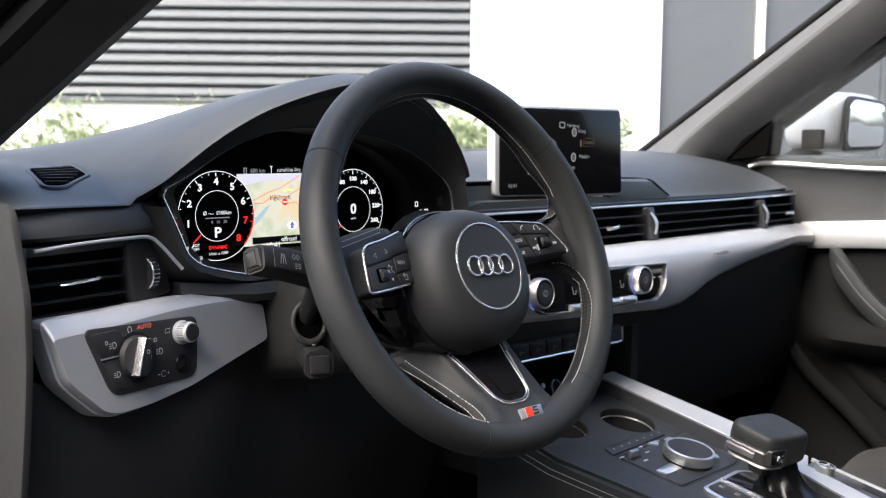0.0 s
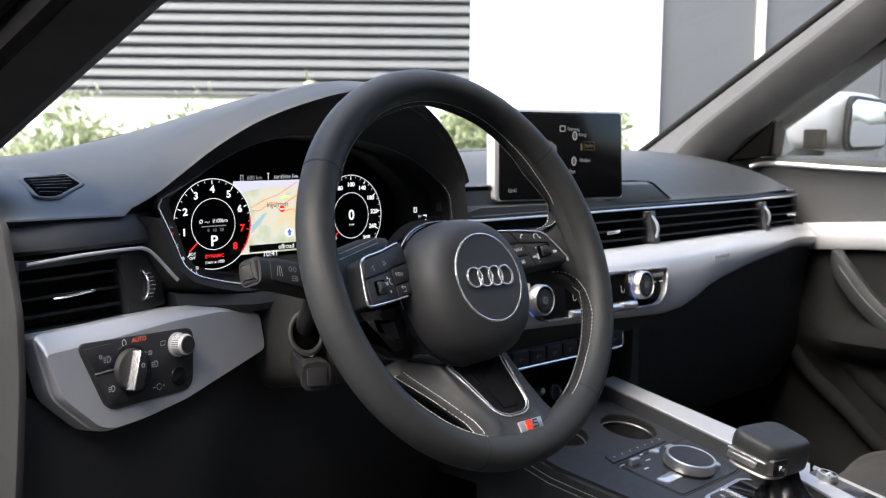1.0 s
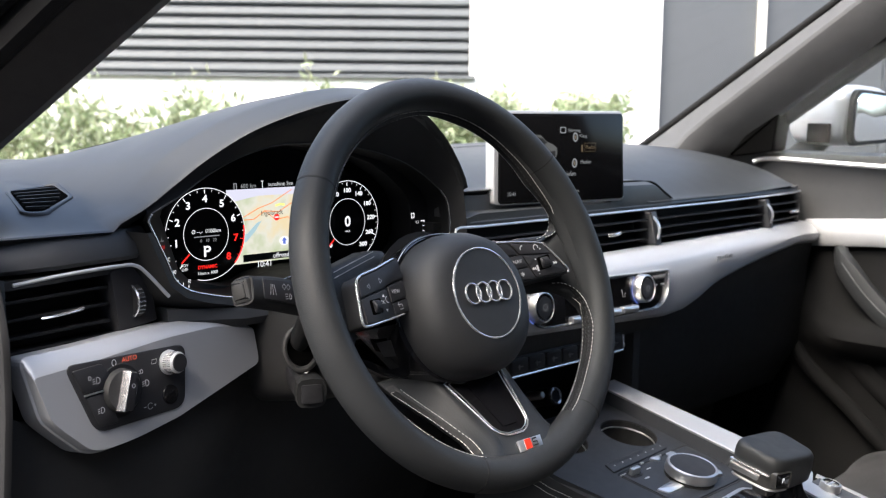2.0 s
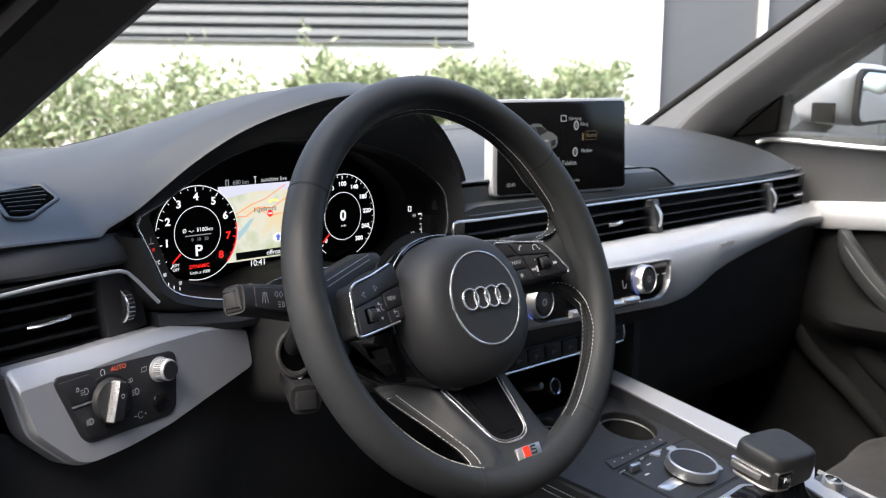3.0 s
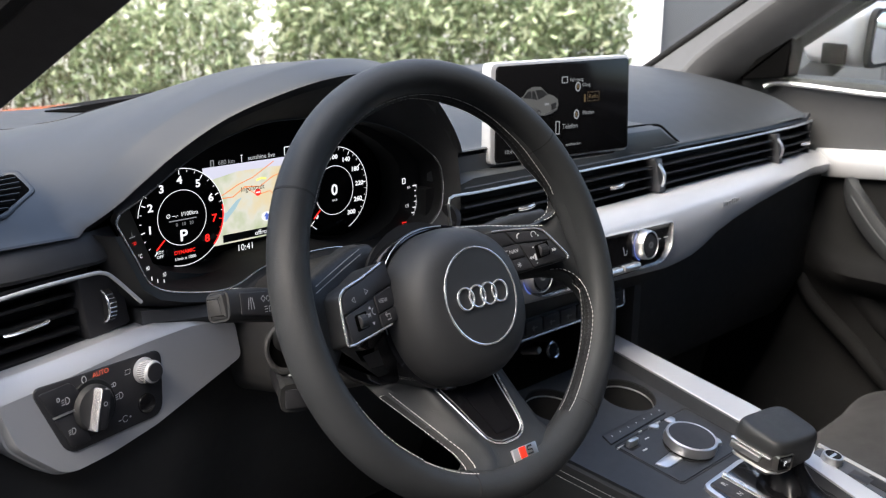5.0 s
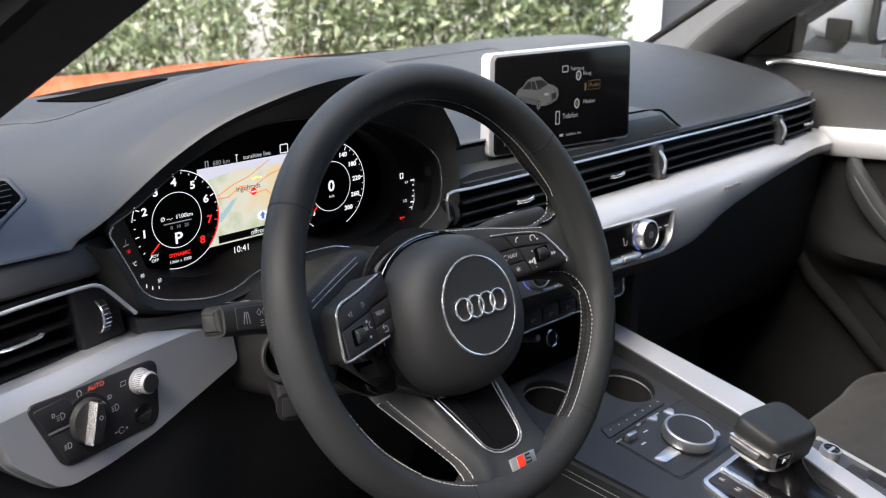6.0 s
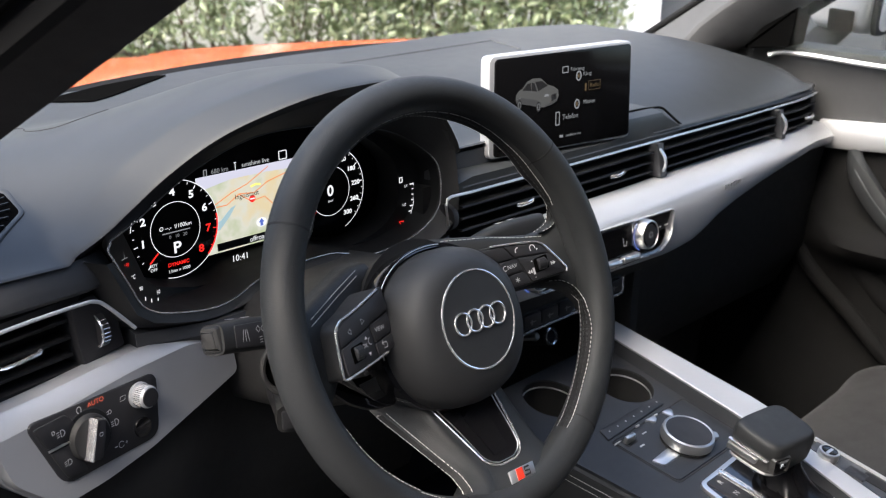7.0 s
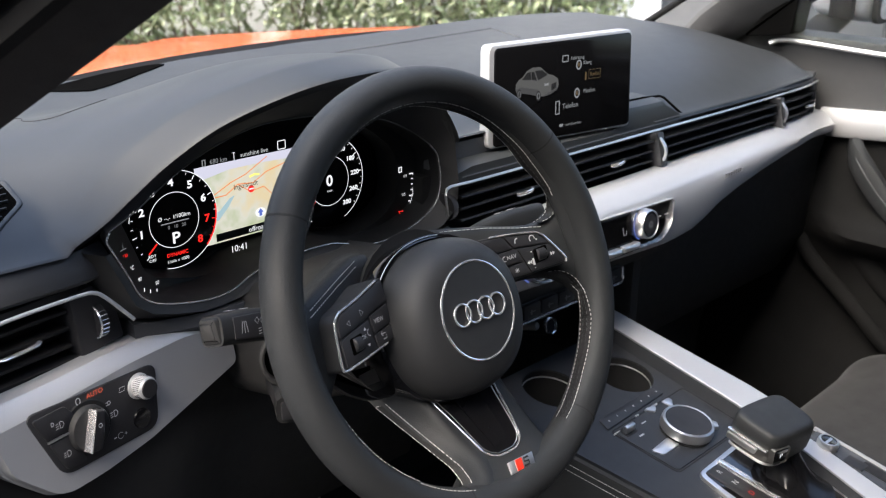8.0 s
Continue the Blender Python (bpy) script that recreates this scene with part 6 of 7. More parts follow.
SM = SCR @ Matrix.Translation((0, 0, 0.0008))
SCAR = glow("display_car", (0.5, 0.5, 0.49), 0.05)
CARB = glow("display_car_shade", (0.16, 0.16, 0.165), 0.10)
car_o = [(-0.0775, 0.0065), (-0.0770, 0.0120), (-0.0730, 0.0165), (-0.0670, 0.0190), (-0.0610, 0.0255), (-0.0520, 0.0285), (-0.0400, 0.0280), (-0.0330, 0.0225), (-0.0290, 0.0195), (-0.0190, 0.0165), (-0.0120, 0.0120), (-0.0110, 0.0050), (-0.0130, 0.0000), (-0.0230, -0.0045), (-0.0340, -0.0060), (-0.0430, -0.0050), (-0.0560, -0.0015), (-0.0680, 0.0010), (-0.0760, 0.0025)]
scr("car_picture", prism(car_o, 0, 0.0002, SM), SCAR)
scr("car_side", prism([(-0.0775, 0.0065), (-0.0700, 0.0085), (-0.0440, 0.0030), (-0.0420, -0.0050), (-0.0560, -0.0015), (-0.0680, 0.0010), (-0.0760, 0.0025)], 0, 0.0004, SM), CARB)
scr("car_windows", prism([(-0.0680, 0.0165), (-0.0605, 0.0235), (-0.0555, 0.0240), (-0.0545, 0.0150)], 0, 0.0006, SM), BLACK)
scr("car_windows", prism([(-0.0535, 0.0148), (-0.0540, 0.0240), (-0.0500, 0.0235), (-0.0455, 0.0130)], 0, 0.0006, SM), BLACK)
scr("car_windscreen", prism([(-0.0435, 0.0135), (-0.0485, 0.0245), (-0.0380, 0.0245), (-0.0290, 0.0185)], 0, 0.0006, SM), BLACK)
scr("car_grille", prism([(-0.0230, 0.0070), (-0.0150, 0.0085), (-0.0150, 0.0020), (-0.0220, -0.0005)], 0, 0.0006, SM), BLACK)
scr("car_lower", prism([(-0.0340, -0.0040), (-0.0130, 0.0015), (-0.0135, -0.0005), (-0.0230, -0.0045), (-0.0330, -0.0060)], 0, 0.0006, SM), CARB)
for x, y in ((-0.0725, 0.0005), (-0.0430, -0.0045)):
    scr("car_wheel", lathe([(0, 0.0007), (0.0060, 0.0007)], SM @ Matrix.Translation((x, y, 0)) @ Matrix.Diagonal((0.6, 1, 1, 1)), 16), BLACK)
    scr("car_rim", line2(arc2(x, y, 0.0020, 0, 360, 12, 0.0036)[:-1], 0.0008, SM, 0.0009, True), S_DIM)
scr("car_light", bars([(-0.0335, 0.0060, -0.0270, 0.0085)], SM, 0.0007), S_DIM)
for tx, x, y, sz, mt in (("Fahrzeug", 0.0185, 0.0335, 0.0062, S_DIM), ("Klang", 0.0350, 0.0265, 0.0062, S_DIM), ("Radio", 0.0480, 0.0120, 0.0070, S_AMBER), ("Medien", 0.0400, -0.0070, 0.0068, S_DIM), ("Telefon", 0.0090, -0.0215, 0.0085, S_DIM)):
    scr("menu_text", lettering(tx, sz, SM @ Matrix.Translation((x, y, 0))), mt)
scr("menu_icon", frame_strip(rounded([(-0.006, 0.030), (0.004, 0.030), (0.004, 0.038), (-0.006, 0.038)], 0.001, 2), 0.0012, 0, 0.0003, SM), S_DIM)
for x, y in ((0.0210, 0.0250), (0.0195, -0.0080)):
    scr("menu_icon", line2(arc2(x, y, 0.0036, 0, 360, 18, 0.0050)[:-1], 0.0020, SM, 0.0003, True), S_DIM)
    scr("icon_core", bars([(x - 0.0012, y - 0.0022, x + 0.0012, y + 0.0022)], SM, 0.0004), S_AMBER)
scr("menu_icon", bars([(0.032, 0.0060, 0.0345, 0.0150)], SM), S_AMBER)
scr("menu_frame", frame_strip([(0.038, 0.0065), (0.058, 0.0065), (0.058, 0.0175), (0.038, 0.0175)], 0.0004, 0, 0.0002, SM), S_AMBER)
scr("phone_icon", frame_strip(rounded([(-0.0150, -0.0300), (-0.0080, -0.0300), (-0.0080, -0.0140), (-0.0150, -0.0140)], 0.001, 2), 0.0012, 0, 0.0003, SM), S_DIM)
scr("footer_text", lettering("sunshine live", 0.0050, SM @ Matrix.Translation((0.0150, -0.0435, 0))), S_DIM)
scr("footer_mark", bars([(-0.0075, -0.0450, -0.0020, -0.0420)], SM), S_DIM)
scr("clock", lettering("10:41", 0.0070, SM @ Matrix.Translation((-0.088, -0.0440, 0))), S_DIM)
scr("menu_icon", bars([(-0.062, -0.0300, -0.056, -0.0240), (-0.054, -0.0285, -0.052, -0.0230)], SM), S_DIM)
plinth = thing("screen_plinth", (0.40, 0.25, 0.87), "grey raised plinth behind and below the centre screen", "dash plinth")
pl = []
for y, z1 in ((0.2045, 0.866), (0.2055, 0.882), (0.209, 0.8885), (0.22, 0.8915), (0.25, 0.893), (0.30, 0.893)):
    k = sstep(0.866, 0.888, z1)
    pl.append([(0.190, y, 0.855), (0.620, y, 0.855), (0.618, y, 0.8615), (0.618 - 0.040 * k, y, z1), (0.49, y, z1 + 0.001), (0.47, y, 0.869), (0.21, y, 0.870), (0.188, y, 0.8655)])
part("body", loft(pl), SOFT, plinth)
part("panel_gap", sweep([(0.500, 0.2275, 0.8935), (0.560, 0.2270, 0.8925), (0.598, 0.2265, 0.8900), (0.606, 0.2245, 0.8872), (0.618, 0.2140, 0.8735), (0.627, 0.2065, 0.8640)], circle(0.0016, 8)), VOID, plinth, "black gap round the raised panel")
part("rear_wall", loft([[(x, 0.236, 0.866), (x, 0.2365, 0.888), (x, 0.243, 0.8885), (x, 0.243, 0.866)] for x in np.linspace(0.175, 0.50, 12)]), BAND, plinth)

# ---- climate panel and centre stack ----
clim = thing("climate_panel", (0.39, 0.15, 0.76), "black climate control panel with two silver-ringed knobs", "climate control")
CM = basis((0.39, 0.1515, 0.758), (1, 0.012, -0.012), (0, 0.10, 1))
co = rounded([(-0.156, 0.030), (0.148, 0.022), (0.142, -0.012), (0.120, -0.029), (-0.130, -0.025), (-0.152, -0.008)], [0.006, 0.008, 0.012, 0.014, 0.014, 0.01], 4)
part("panel", prism(co, -0.010, 0.0010, CM, 0.001), PIANO, clim)
part("chrome_frame", frame_strip(co, 0.0022, -0.004, 0.0034, CM), CHROME, clim, "chrome frame")
for x in (-0.139, 0.076):
    km = CM @ Matrix.Translation((x, 0.003, 0.001))
    kb = part("temperature_knob", lathe([(0.0186, 0.0), (0.0190, 0.002), (0.0182, 0.0105), (0.0176, 0.0122), (0.0168, 0.0126), (0.0164, 0.0110)], km, 44), SATIN, clim, "silver-ringed temperature knob")
    part("knob_face", lathe([(0.0168, 0.0108), (0.0160, 0.0120), (0.0135, 0.0100), (0.0128, 0.0120), (0.0, 0.0122)], km, 36), BUTTON, kb)
    kr = bmesh.new()
    for i in range(20):
        a = 2 * math.pi * i / 20
        sweep([km @ Vector((r_ * math.cos(a), r_ * math.sin(a), 0.0112)) for r_ in (0.0136, 0.0160)], circle(0.0006, 4), up=(0.3, 0.9, 0.2), bm=kr)
    tagged(part("knob_rib", kr, PIANO, kb), kind="stuff")
    part("knob_ring_light", line2(arc2(0, 0, 0.0208, 130 if x > 0 else 190, 245, 18), 0.0014, km, 0.0014), S_BLUE, kb)
    part("knob_mark", line2(arc2(0, 0, 0.0035, 0, 360, 14)[:-1], 0.0007, km @ Matrix.Translation((0, 0, 0.0124)), 0.0003, True), S_DIM, kb)
part("display", prism([(-0.085, -0.018), (0.052, -0.020), (0.052, 0.020), (-0.085, 0.023)], 0.0, 0.0014, CM), SCREEN, clim)
for x in (-0.068, 0.036):
    part("seat_symbol", line2([(x - 0.003, 0.006), (x - 0.001, -0.004), (x + 0.004, -0.004), (x + 0.005, 0.001)], 0.0012, CM, 0.0018), PRINT, clim)
for x, y, w in ((0.110, 0.003, 0.008), (0.058, 0.001, 0.006), (0.126, 0.003, 0.008)):
    part("mark", bars([(x, y, x + w, y + 0.0012)], CM, 0.0012), PRINT, clim)
part("display_figures", lettering("AUTO", 0.007, CM @ Matrix.Translation((-0.045, 0.002, 0.0016))), S_DIM, clim)
for x0, x1 in ((-0.080, -0.045), (-0.042, -0.010), (-0.007, 0.024), (0.027, 0.062)):
    part("rocker_key", prism(rounded([(x0, -0.0245), (x1, -0.0250), (x1, -0.0165), (x0, -0.0160)], 0.002, 2), 0.0, 0.009, CM, 0.003), SATIN, clim, "silver rocker key")
stack = thing("switch_row", (0.36, 0.19, 0.685), "row of black push buttons with a chrome edge strip", "switch row")
SK = basis((0.355, 0.182, 0.684), (1, 0, -0.006), (0, 0.06, 1))
part("panel", prism(rounded([(-0.120, -0.010), (0.118, -0.010), (0.118, 0.012), (-0.120, 0.012)], 0.003), -0.05, 0.0, SK, 0.001), BUTTON, stack)
for k in range(7):
    x = -0.112 + k * 0.0325
    kk = part("button", prism(rounded([(x, -0.0075), (x + 0.030, -0.0075), (x + 0.030, 0.010), (x, 0.010)], 0.002, 2), 0.0, 0.0045, SK, 0.0015), BUTTON, stack)
    part("symbol", bars([(x + 0.010, 0.000, x + 0.020, 0.0012), (x + 0.012, -0.003, x + 0.014, 0.003)], SK, 0.0050), PRINT_DIM, kk)
part("chrome_edge", sweep([SK @ Vector(p) for p in ((-0.122, -0.0105, 0.003), (0.105, -0.0105, 0.004), (0.113, -0.0100, 0.004), (0.1165, -0.0060, 0.004), (0.1170, 0.010, 0.003))], circle(0.0018, 8), up=(0, 1, 0)), CHROME, stack, "chrome edge strip")
part("lower_fascia", loft([[(x, 0.172, 0.735), (x, 0.186, 0.69), (x, 0.30, 0.67), (x, 0.30, 0.735)] for x in (0.20, 0.40, 0.57)]), LOWER, stack)
nook = thing("storage_nook", (0.37, 0.29, 0.60), "dark open storage nook above the console", "storage nook")
part("back_wall", prism([(0.235, 0.55), (0.50, 0.55), (0.52, 0.675), (0.225, 0.675)], 0, 0.01, basis((0, 0.30, 0), (1, 0, 0), (0, 0.15, 1))), LOWER, nook)
for x in (0.222, 0.505):
    part("side_wall", box(x, x + 0.016, 0.185, 0.33, 0.53, 0.69), LOWER, nook)
ST = basis((0.420, 0.262, 0.600), (1, 0, 0), (0, 0.3, 1))
sock = thing("socket_knob", (0.42, 0.26, 0.60), "small round chrome-ringed socket in the nook", "socket")
part("ring", ring_bm(ST @ Matrix.Translation((0, 0, 0.012)), 0.0105, 0.0022, 28, 8), CHROME, sock)
part("cap", lathe([(0.013, -0.03), (0.012, 0.008), (0.009, 0.012), (0.0, 0.011)], ST, 28), BUTTON, sock)
part("side_plug", lathe([(0.006, -0.02), (0.006, 0.006), (0.004, 0.009), (0.0, 0.009)], ST @ Matrix.Translation((-0.022, 0.006, 0)), 18), SATIN, sock)

# ---- centre console ----
# Console coordinates: x across, y along the car; its top climbs forwards.
CON = basis((0.37, 0.046, 0.572), (1, 0, 0), (0, 1, 0.20))


def cz(x, y, h=0.0):
    return CON @ Vector((x - 0.37, (y - 0.046) * 1.0198, h))


console = thing("centre_console", (0.37, 0.0, 0.30), "black centre console with aluminium side rails", "centre console")
top = bmesh.new()
outer = rounded([(0.232, 0.195), (0.452, 0.195), (0.452, -0.42), (0.262, -0.42), (0.250, -0.06), (0.222, 0.09)], 0.006, 3)
holes = [circle(0.0360, 32), circle(0.0365, 32)]
cents = [(0.402, 0.118), (0.300, 0.150)]
loops = [[(x, y) for x, y in outer]] + [[(a + cx, b + cy) for a, b in h][::-1] for h, (cx, cy) in zip(holes, cents)]
edges = []
for lp in loops:
    vs = [top.verts.new(cz(x, y)) for x, y in lp]
    for a, b in zip(vs, vs[1:] + vs[:1]):
        edges.append(top.edges.new((a, b)))
bmesh.ops.triangle_fill(top, use_beauty=True, use_dissolve=False, edges=edges)
wells = [CON @ Vector((cx - 0.37, (cy - 0.046) * 1.0198, 0)) for cx, cy in cents]
bmesh.ops.delete(top, geom=[f for f in top.faces if any((f.calc_center_median() - w).length < 0.0345 for w in wells)], context="FACES_ONLY")
for lp, dep in zip(loops, (0.030, 0.006, 0.006)):
    a = [top.verts.new(cz(x, y)) for x, y in lp]
    b = [top.verts.new(cz(x, y, -dep)) for x, y in lp]
    for i in range(len(lp)):
        j = (i + 1) % len(lp)
        top.faces.new((a[i], a[j], b[j], b[i]))
part("top_plate", top, CONSOLE, console, sharp=30)
for (cx, cy), rr in zip(cents, (0.0360, 0.0365)):
    hm = CON @ Matrix.Translation((cx - 0.37, (cy - 0.046) * 1.0198, 0))
    cup = part("cup_well", lathe([(rr, -0.002), (rr - 0.001, -0.02), (rr - 0.004, -0.070), (rr - 0.010, -0.074), (0.0, -0.074)], hm, 40), BLACK, console)
    part("cup_rim", ring_bm(hm @ Matrix.Translation((0, 0, -0.010)), rr - 0.0008, 0.0009, 40, 6), SATIN, cup)
    part("cup_clip", prism([(-0.006, 0), (0.006, 0), (0.004, 0.012), (-0.004, 0.012)], -0.05, -0.03, hm @ Matrix.Translation((0, -rr + 0.006, 0)), 0.002), LOWER, cup)
side = []
for y in np.linspace(0.20, -0.55, 12):
    xl = ip(y, [-0.5, -0.06, 0.09, 0.2], [0.258, 0.246, 0.218, 0.226])
    side.append([cz(xl + 0.012, y, 0.0), cz(xl, y, -0.006), cz(xl - 0.012, y, -0.04), (xl - 0.018, y, 0.40), (xl - 0.018, y, 0.25), (0.53, y, 0.25), (0.515, y, 0.42), cz(0.50, y, -0.03), cz(0.453, y, -0.02), cz(0.450, y, -0.085), cz(xl + 0.022, y, -0.085), cz(xl + 0.018, y, -0.006)])
part("side_skin", loft(side), LEATHER, console, "leather-look console side")
sb = bmesh.new()
for off in (0.0, 0.006):
    stitches([cz(ip(y, [-0.5, -0.06, 0.09, 0.2], [0.258, 0.246, 0.218, 0.226]) - 0.0035 - off * 0.4, y, -0.013 - off) for y in np.linspace(0.15, -0.40, 20)], bm=sb)
tagged(part("stitching", sb, THREAD, console), kind="stuff")
rail, rail_base = [], []
RY = [-0.45, -0.19, -0.095, 0.0, 0.2]
for y in [0.205, 0.18, 0.15, 0.12, 0.09, 0.06, 0.03, 0.0, -0.03, -0.06, -0.082, -0.0905, -0.094, -0.12, -0.15, -0.19, -0.25, -0.35, -0.45]:
    x0 = ip(y, RY, [0.385, 0.416, 0.437, 0.446, 0.453])
    x1 = ip(y, [-0.45, -0.19, -0.094, -0.084, 0.0, 0.2], [0.420, 0.446, 0.4605, 0.488, 0.494, 0.487])
    h = 0.020
    rail.append([cz(x0, y, h - 0.004), cz(x0 - 0.001, y, h - 0.001), cz(x0 + 0.001, y, h), cz(x1 - 0.002, y, h + 0.001), cz(x1, y, h - 0.002), cz(x1, y, h - 0.008)])
    rail_base.append([cz(x0 - 0.004, y, -0.004), cz(x0 + 0.001, y, h - 0.003), cz(x1 - 0.001, y, h - 0.004), cz(x1 + 0.001, y, -0.03)])
part("rail", loft(rail), SILVER, console, "brushed aluminium rail", sharp=25)
part("rail_base", loft(rail_base), CONSOLE, console)
part("side_panel", loft([[cz(ip(y, [-0.45, -0.19, -0.094], [0.421, 0.447, 0.4615]), y, 0.0), cz(ip(y, [-0.45, -0.19, -0.094], [0.421, 0.447, 0.4615]), y, 0.0200), cz(0.484, y, 0.0190), cz(0.489, y, 0.015), cz(0.492, y, -0.03)] for y in (-0.0925, -0.12, -0.16, -0.2, -0.3, -0.45)]), BAND, console)
part("edge_trim", sweep([cz(0.4845, y, 0.0195) for y in np.linspace(-0.088, -0.45, 8)], [(-0.0022, -0.002), (0.0022, -0.002), (0.0014, 0.0018), (-0.0014, 0.0018)]), SILVER, console)
part("coin_slot", prism(rounded([(-0.009, -0.050), (0.009, -0.050), (0.009, 0.012), (-0.009, 0.012)], 0.004), -0.002, 0.0008, basis(cz(0.470, -0.165, 0.0195), (1, 0, -0.05), (0, 1, 0.2))), BLACK, console)
# control panel of the console
pp = rounded([(0.293, 0.056), (0.440, 0.058), (0.440, -0.020), (0.420, -0.026), (0.300, -0.026)], 0.006, 3)
part("control_panel", prism([((x - 0.37), (y - 0.046) * 1.02) for x, y in pp], -0.004, 0.0016, CON, 0.0010), CONSOLE, console)
part("panel_groove", frame_strip([((x - 0.37), (y - 0.046) * 1.02) for x, y in rounded([(0.290, 0.059), (0.443, 0.061), (0.443, -0.023), (0.421, -0.029), (0.297, -0.029)], 0.007, 3)], 0.0022, -0.002, 0.0004, CON), BLACK, console)
kp = part("key_strip", prism(rounded([(-0.080, 0.0155), (0.040, 0.0205), (0.036, 0.0350), (-0.074, 0.0335)], 0.003), -0.003, 0.0022, CON, 0.0010), CONSOLE, console)
for k in range(7):
    part("key_figure", bars([(-0.066 + 0.0165 * k - 0.0006, 0.0238 + 0.0004 * k, -0.066 + 0.0165 * k + 0.0006, 0.0258 + 0.0004 * k)], CON, 0.0026), PRINT, kp)
tg = CON @ Matrix.Translation((-0.0605, 0.001, 0.0016))
part("toggle_well", prism(rounded([(-0.010, -0.007), (0.010, -0.007), (0.010, 0.007), (-0.010, 0.007)], 0.003), -0.002, 0.0004, tg), BLACK, console)
part("toggle", prism(rounded([(-0.0085, -0.003), (0.0085, -0.003), (0.0085, 0.003), (-0.0085, 0.003)], 0.002), 0.0, 0.009, tg, 0.002), SATIN, console, "silver toggle")
for bar in ((-0.080, 0.006, -0.066, 0.0072), (-0.058, -0.014, -0.050, -0.012), (-0.036, -0.001, -0.028, 0.0004), (-0.030, 0.012, -0.024, 0.0136), (0.004, 0.012, 0.014, 0.0136)):
    part("key_mark", bars([bar], CON, 0.0020), PRINT, console)
part("corner_key", prism(rounded([(-0.069, -0.036), (-0.033, -0.033), (-0.031, -0.050), (-0.063, -0.050)], 0.003), 0.0, 0.0036, CON, 0.0016), SATIN, console, "silver corner key")
part("corner_key", prism(rounded([(0.020, 0.0115), (0.034, 0.0115), (0.036, 0.006), (0.024, -0.004)], 0.003), 0.0, 0.0036, CON, 0.0016), SATIN, console)
part("corner_key", prism(rounded([(-0.012, 0.0135), (0.006, 0.0130), (0.004, 0.0070), (-0.004, 0.0030)], 0.002), 0.0, 0.0040, CON, 0.0016), SATIN, console)
part("corner_key", prism(rounded([(0.022, -0.054), (0.036, -0.060), (0.042, -0.052), (0.030, -0.040)], 0.003), 0.0, 0.0060, CON, 0.0020), SATIN, console)
mk = CON @ Matrix.Translation((-0.003, -0.0385, 0.0)) @ Matrix.Scale(0.96, 4)
dial_ob = thing("menu_knob", mk.translation, "round menu knob with a black touch pad and silver ring", "menu knob")
part("collar", lathe([(0.031, 0.0), (0.031, 0.003), (0.029, 0.0045), (0.0, 0.0045)], mk, 44), BLACK, dial_ob)
part("ring", lathe([(0.0305, 0.005), (0.0318, 0.006), (0.0322, 0.012), (0.0310, 0.0175), (0.0290, 0.0185), (0.0278, 0.0180), (0.0278, 0.010), (0.0305, 0.005)], mk, 64), SATIN, dial_ob, "satin silver ring")
part("touch_pad", lathe([(0.0282, 0.0150), (0.0280, 0.0178), (0.020, 0.0172), (0.0, 0.0168)], mk, 44), BUTTON, dial_ob, "black touch pad")

# gear selector
GM = CON @ Matrix.Translation((-0.005, -0.172, 0.0))
gear = thing("gear_selector", GM.translation, "leather-topped gear selector with a chrome button plate and gaiter", "gear selector")
go = rounded([(-0.054, 0.081), (0.034, 0.085), (0.062, 0.060), (0.060, -0.02), (0.050, -0.14), (-0.060, -0.14), (-0.060, 0.040)], 0.010, 4)
part("base_plate", prism(go, -0.003, 0.0045, GM, 0.0015), SATIN, gear, "silver selector surround")
part("base_inlay", prism(inset(go if area2(go) > 0 else go[::-1], 0.006), 0.0, 0.0055, GM, 0.0006), PIANO, gear)
part("gate_strip", prism(rounded([(-0.048, 0.076), (-0.024, 0.076), (-0.018, -0.12), (-0.048, -0.12)], 0.003), 0.004, 0.0070, GM, 0.0008), BUTTON, gear)
part("strip_edge", prism([(-0.020, 0.078), (-0.013, 0.078), (-0.008, -0.13), (-0.014, -0.13)], 0.004, 0.0078, GM, 0.0005), CHROME, gear)
for k, (s, mt) in enumerate((("R", PRINT), ("N", PRINT), ("D", S_RED), ("S", PRINT))):
    part("gate_letter", lettering(s, 0.009, GM @ Matrix.Translation((-0.035, 0.066 - 0.020 * k, 0.0072)), 0.0003), mt, gear)
boot = []
for h, rx, ry, oy in ((0.005, 0.034, 0.046, 0.004), (0.013, 0.033, 0.044, 0.006), (0.016, 0.026, 0.034, 0.014), (0.025, 0.022, 0.026, 0.022), (0.038, 0.018, 0.020, 0.030), (0.055, 0.016, 0.018, 0.036)):
    boot.append([GM @ Vector((0.018 + a * (1 + 0.05 * math.sin(7 * math.atan2(b, a) + h * 90)), b + oy, h)) for a, b in circle(rx, 36, ry, 2.6)])
bt = part("gaiter", loft(boot), INLAY, gear, "creased black leather gaiter")
KN = CON @ Matrix.Translation((-0.005, -0.131, 0.0505)) @ Matrix.Scale(0.90, 4) @ Matrix.Rotation(radians(-6), 4, "Z")
KNOB = circle(0.0485, 60, 0.0335, 4.6)


def grip_at(a, b, f, s_):
    """The leather grip; it stops higher on the side of the release button."""
    low_ = 0.0195 * (1 - sstep(-0.046, -0.020, a))
    z = low_ + (0.0405 - low_) * f
    return KN @ Vector((a * s_ * (1 + 1.2 * b), b * s_, z + (0.05 * b - 0.05 * a) * (z / 0.04)))


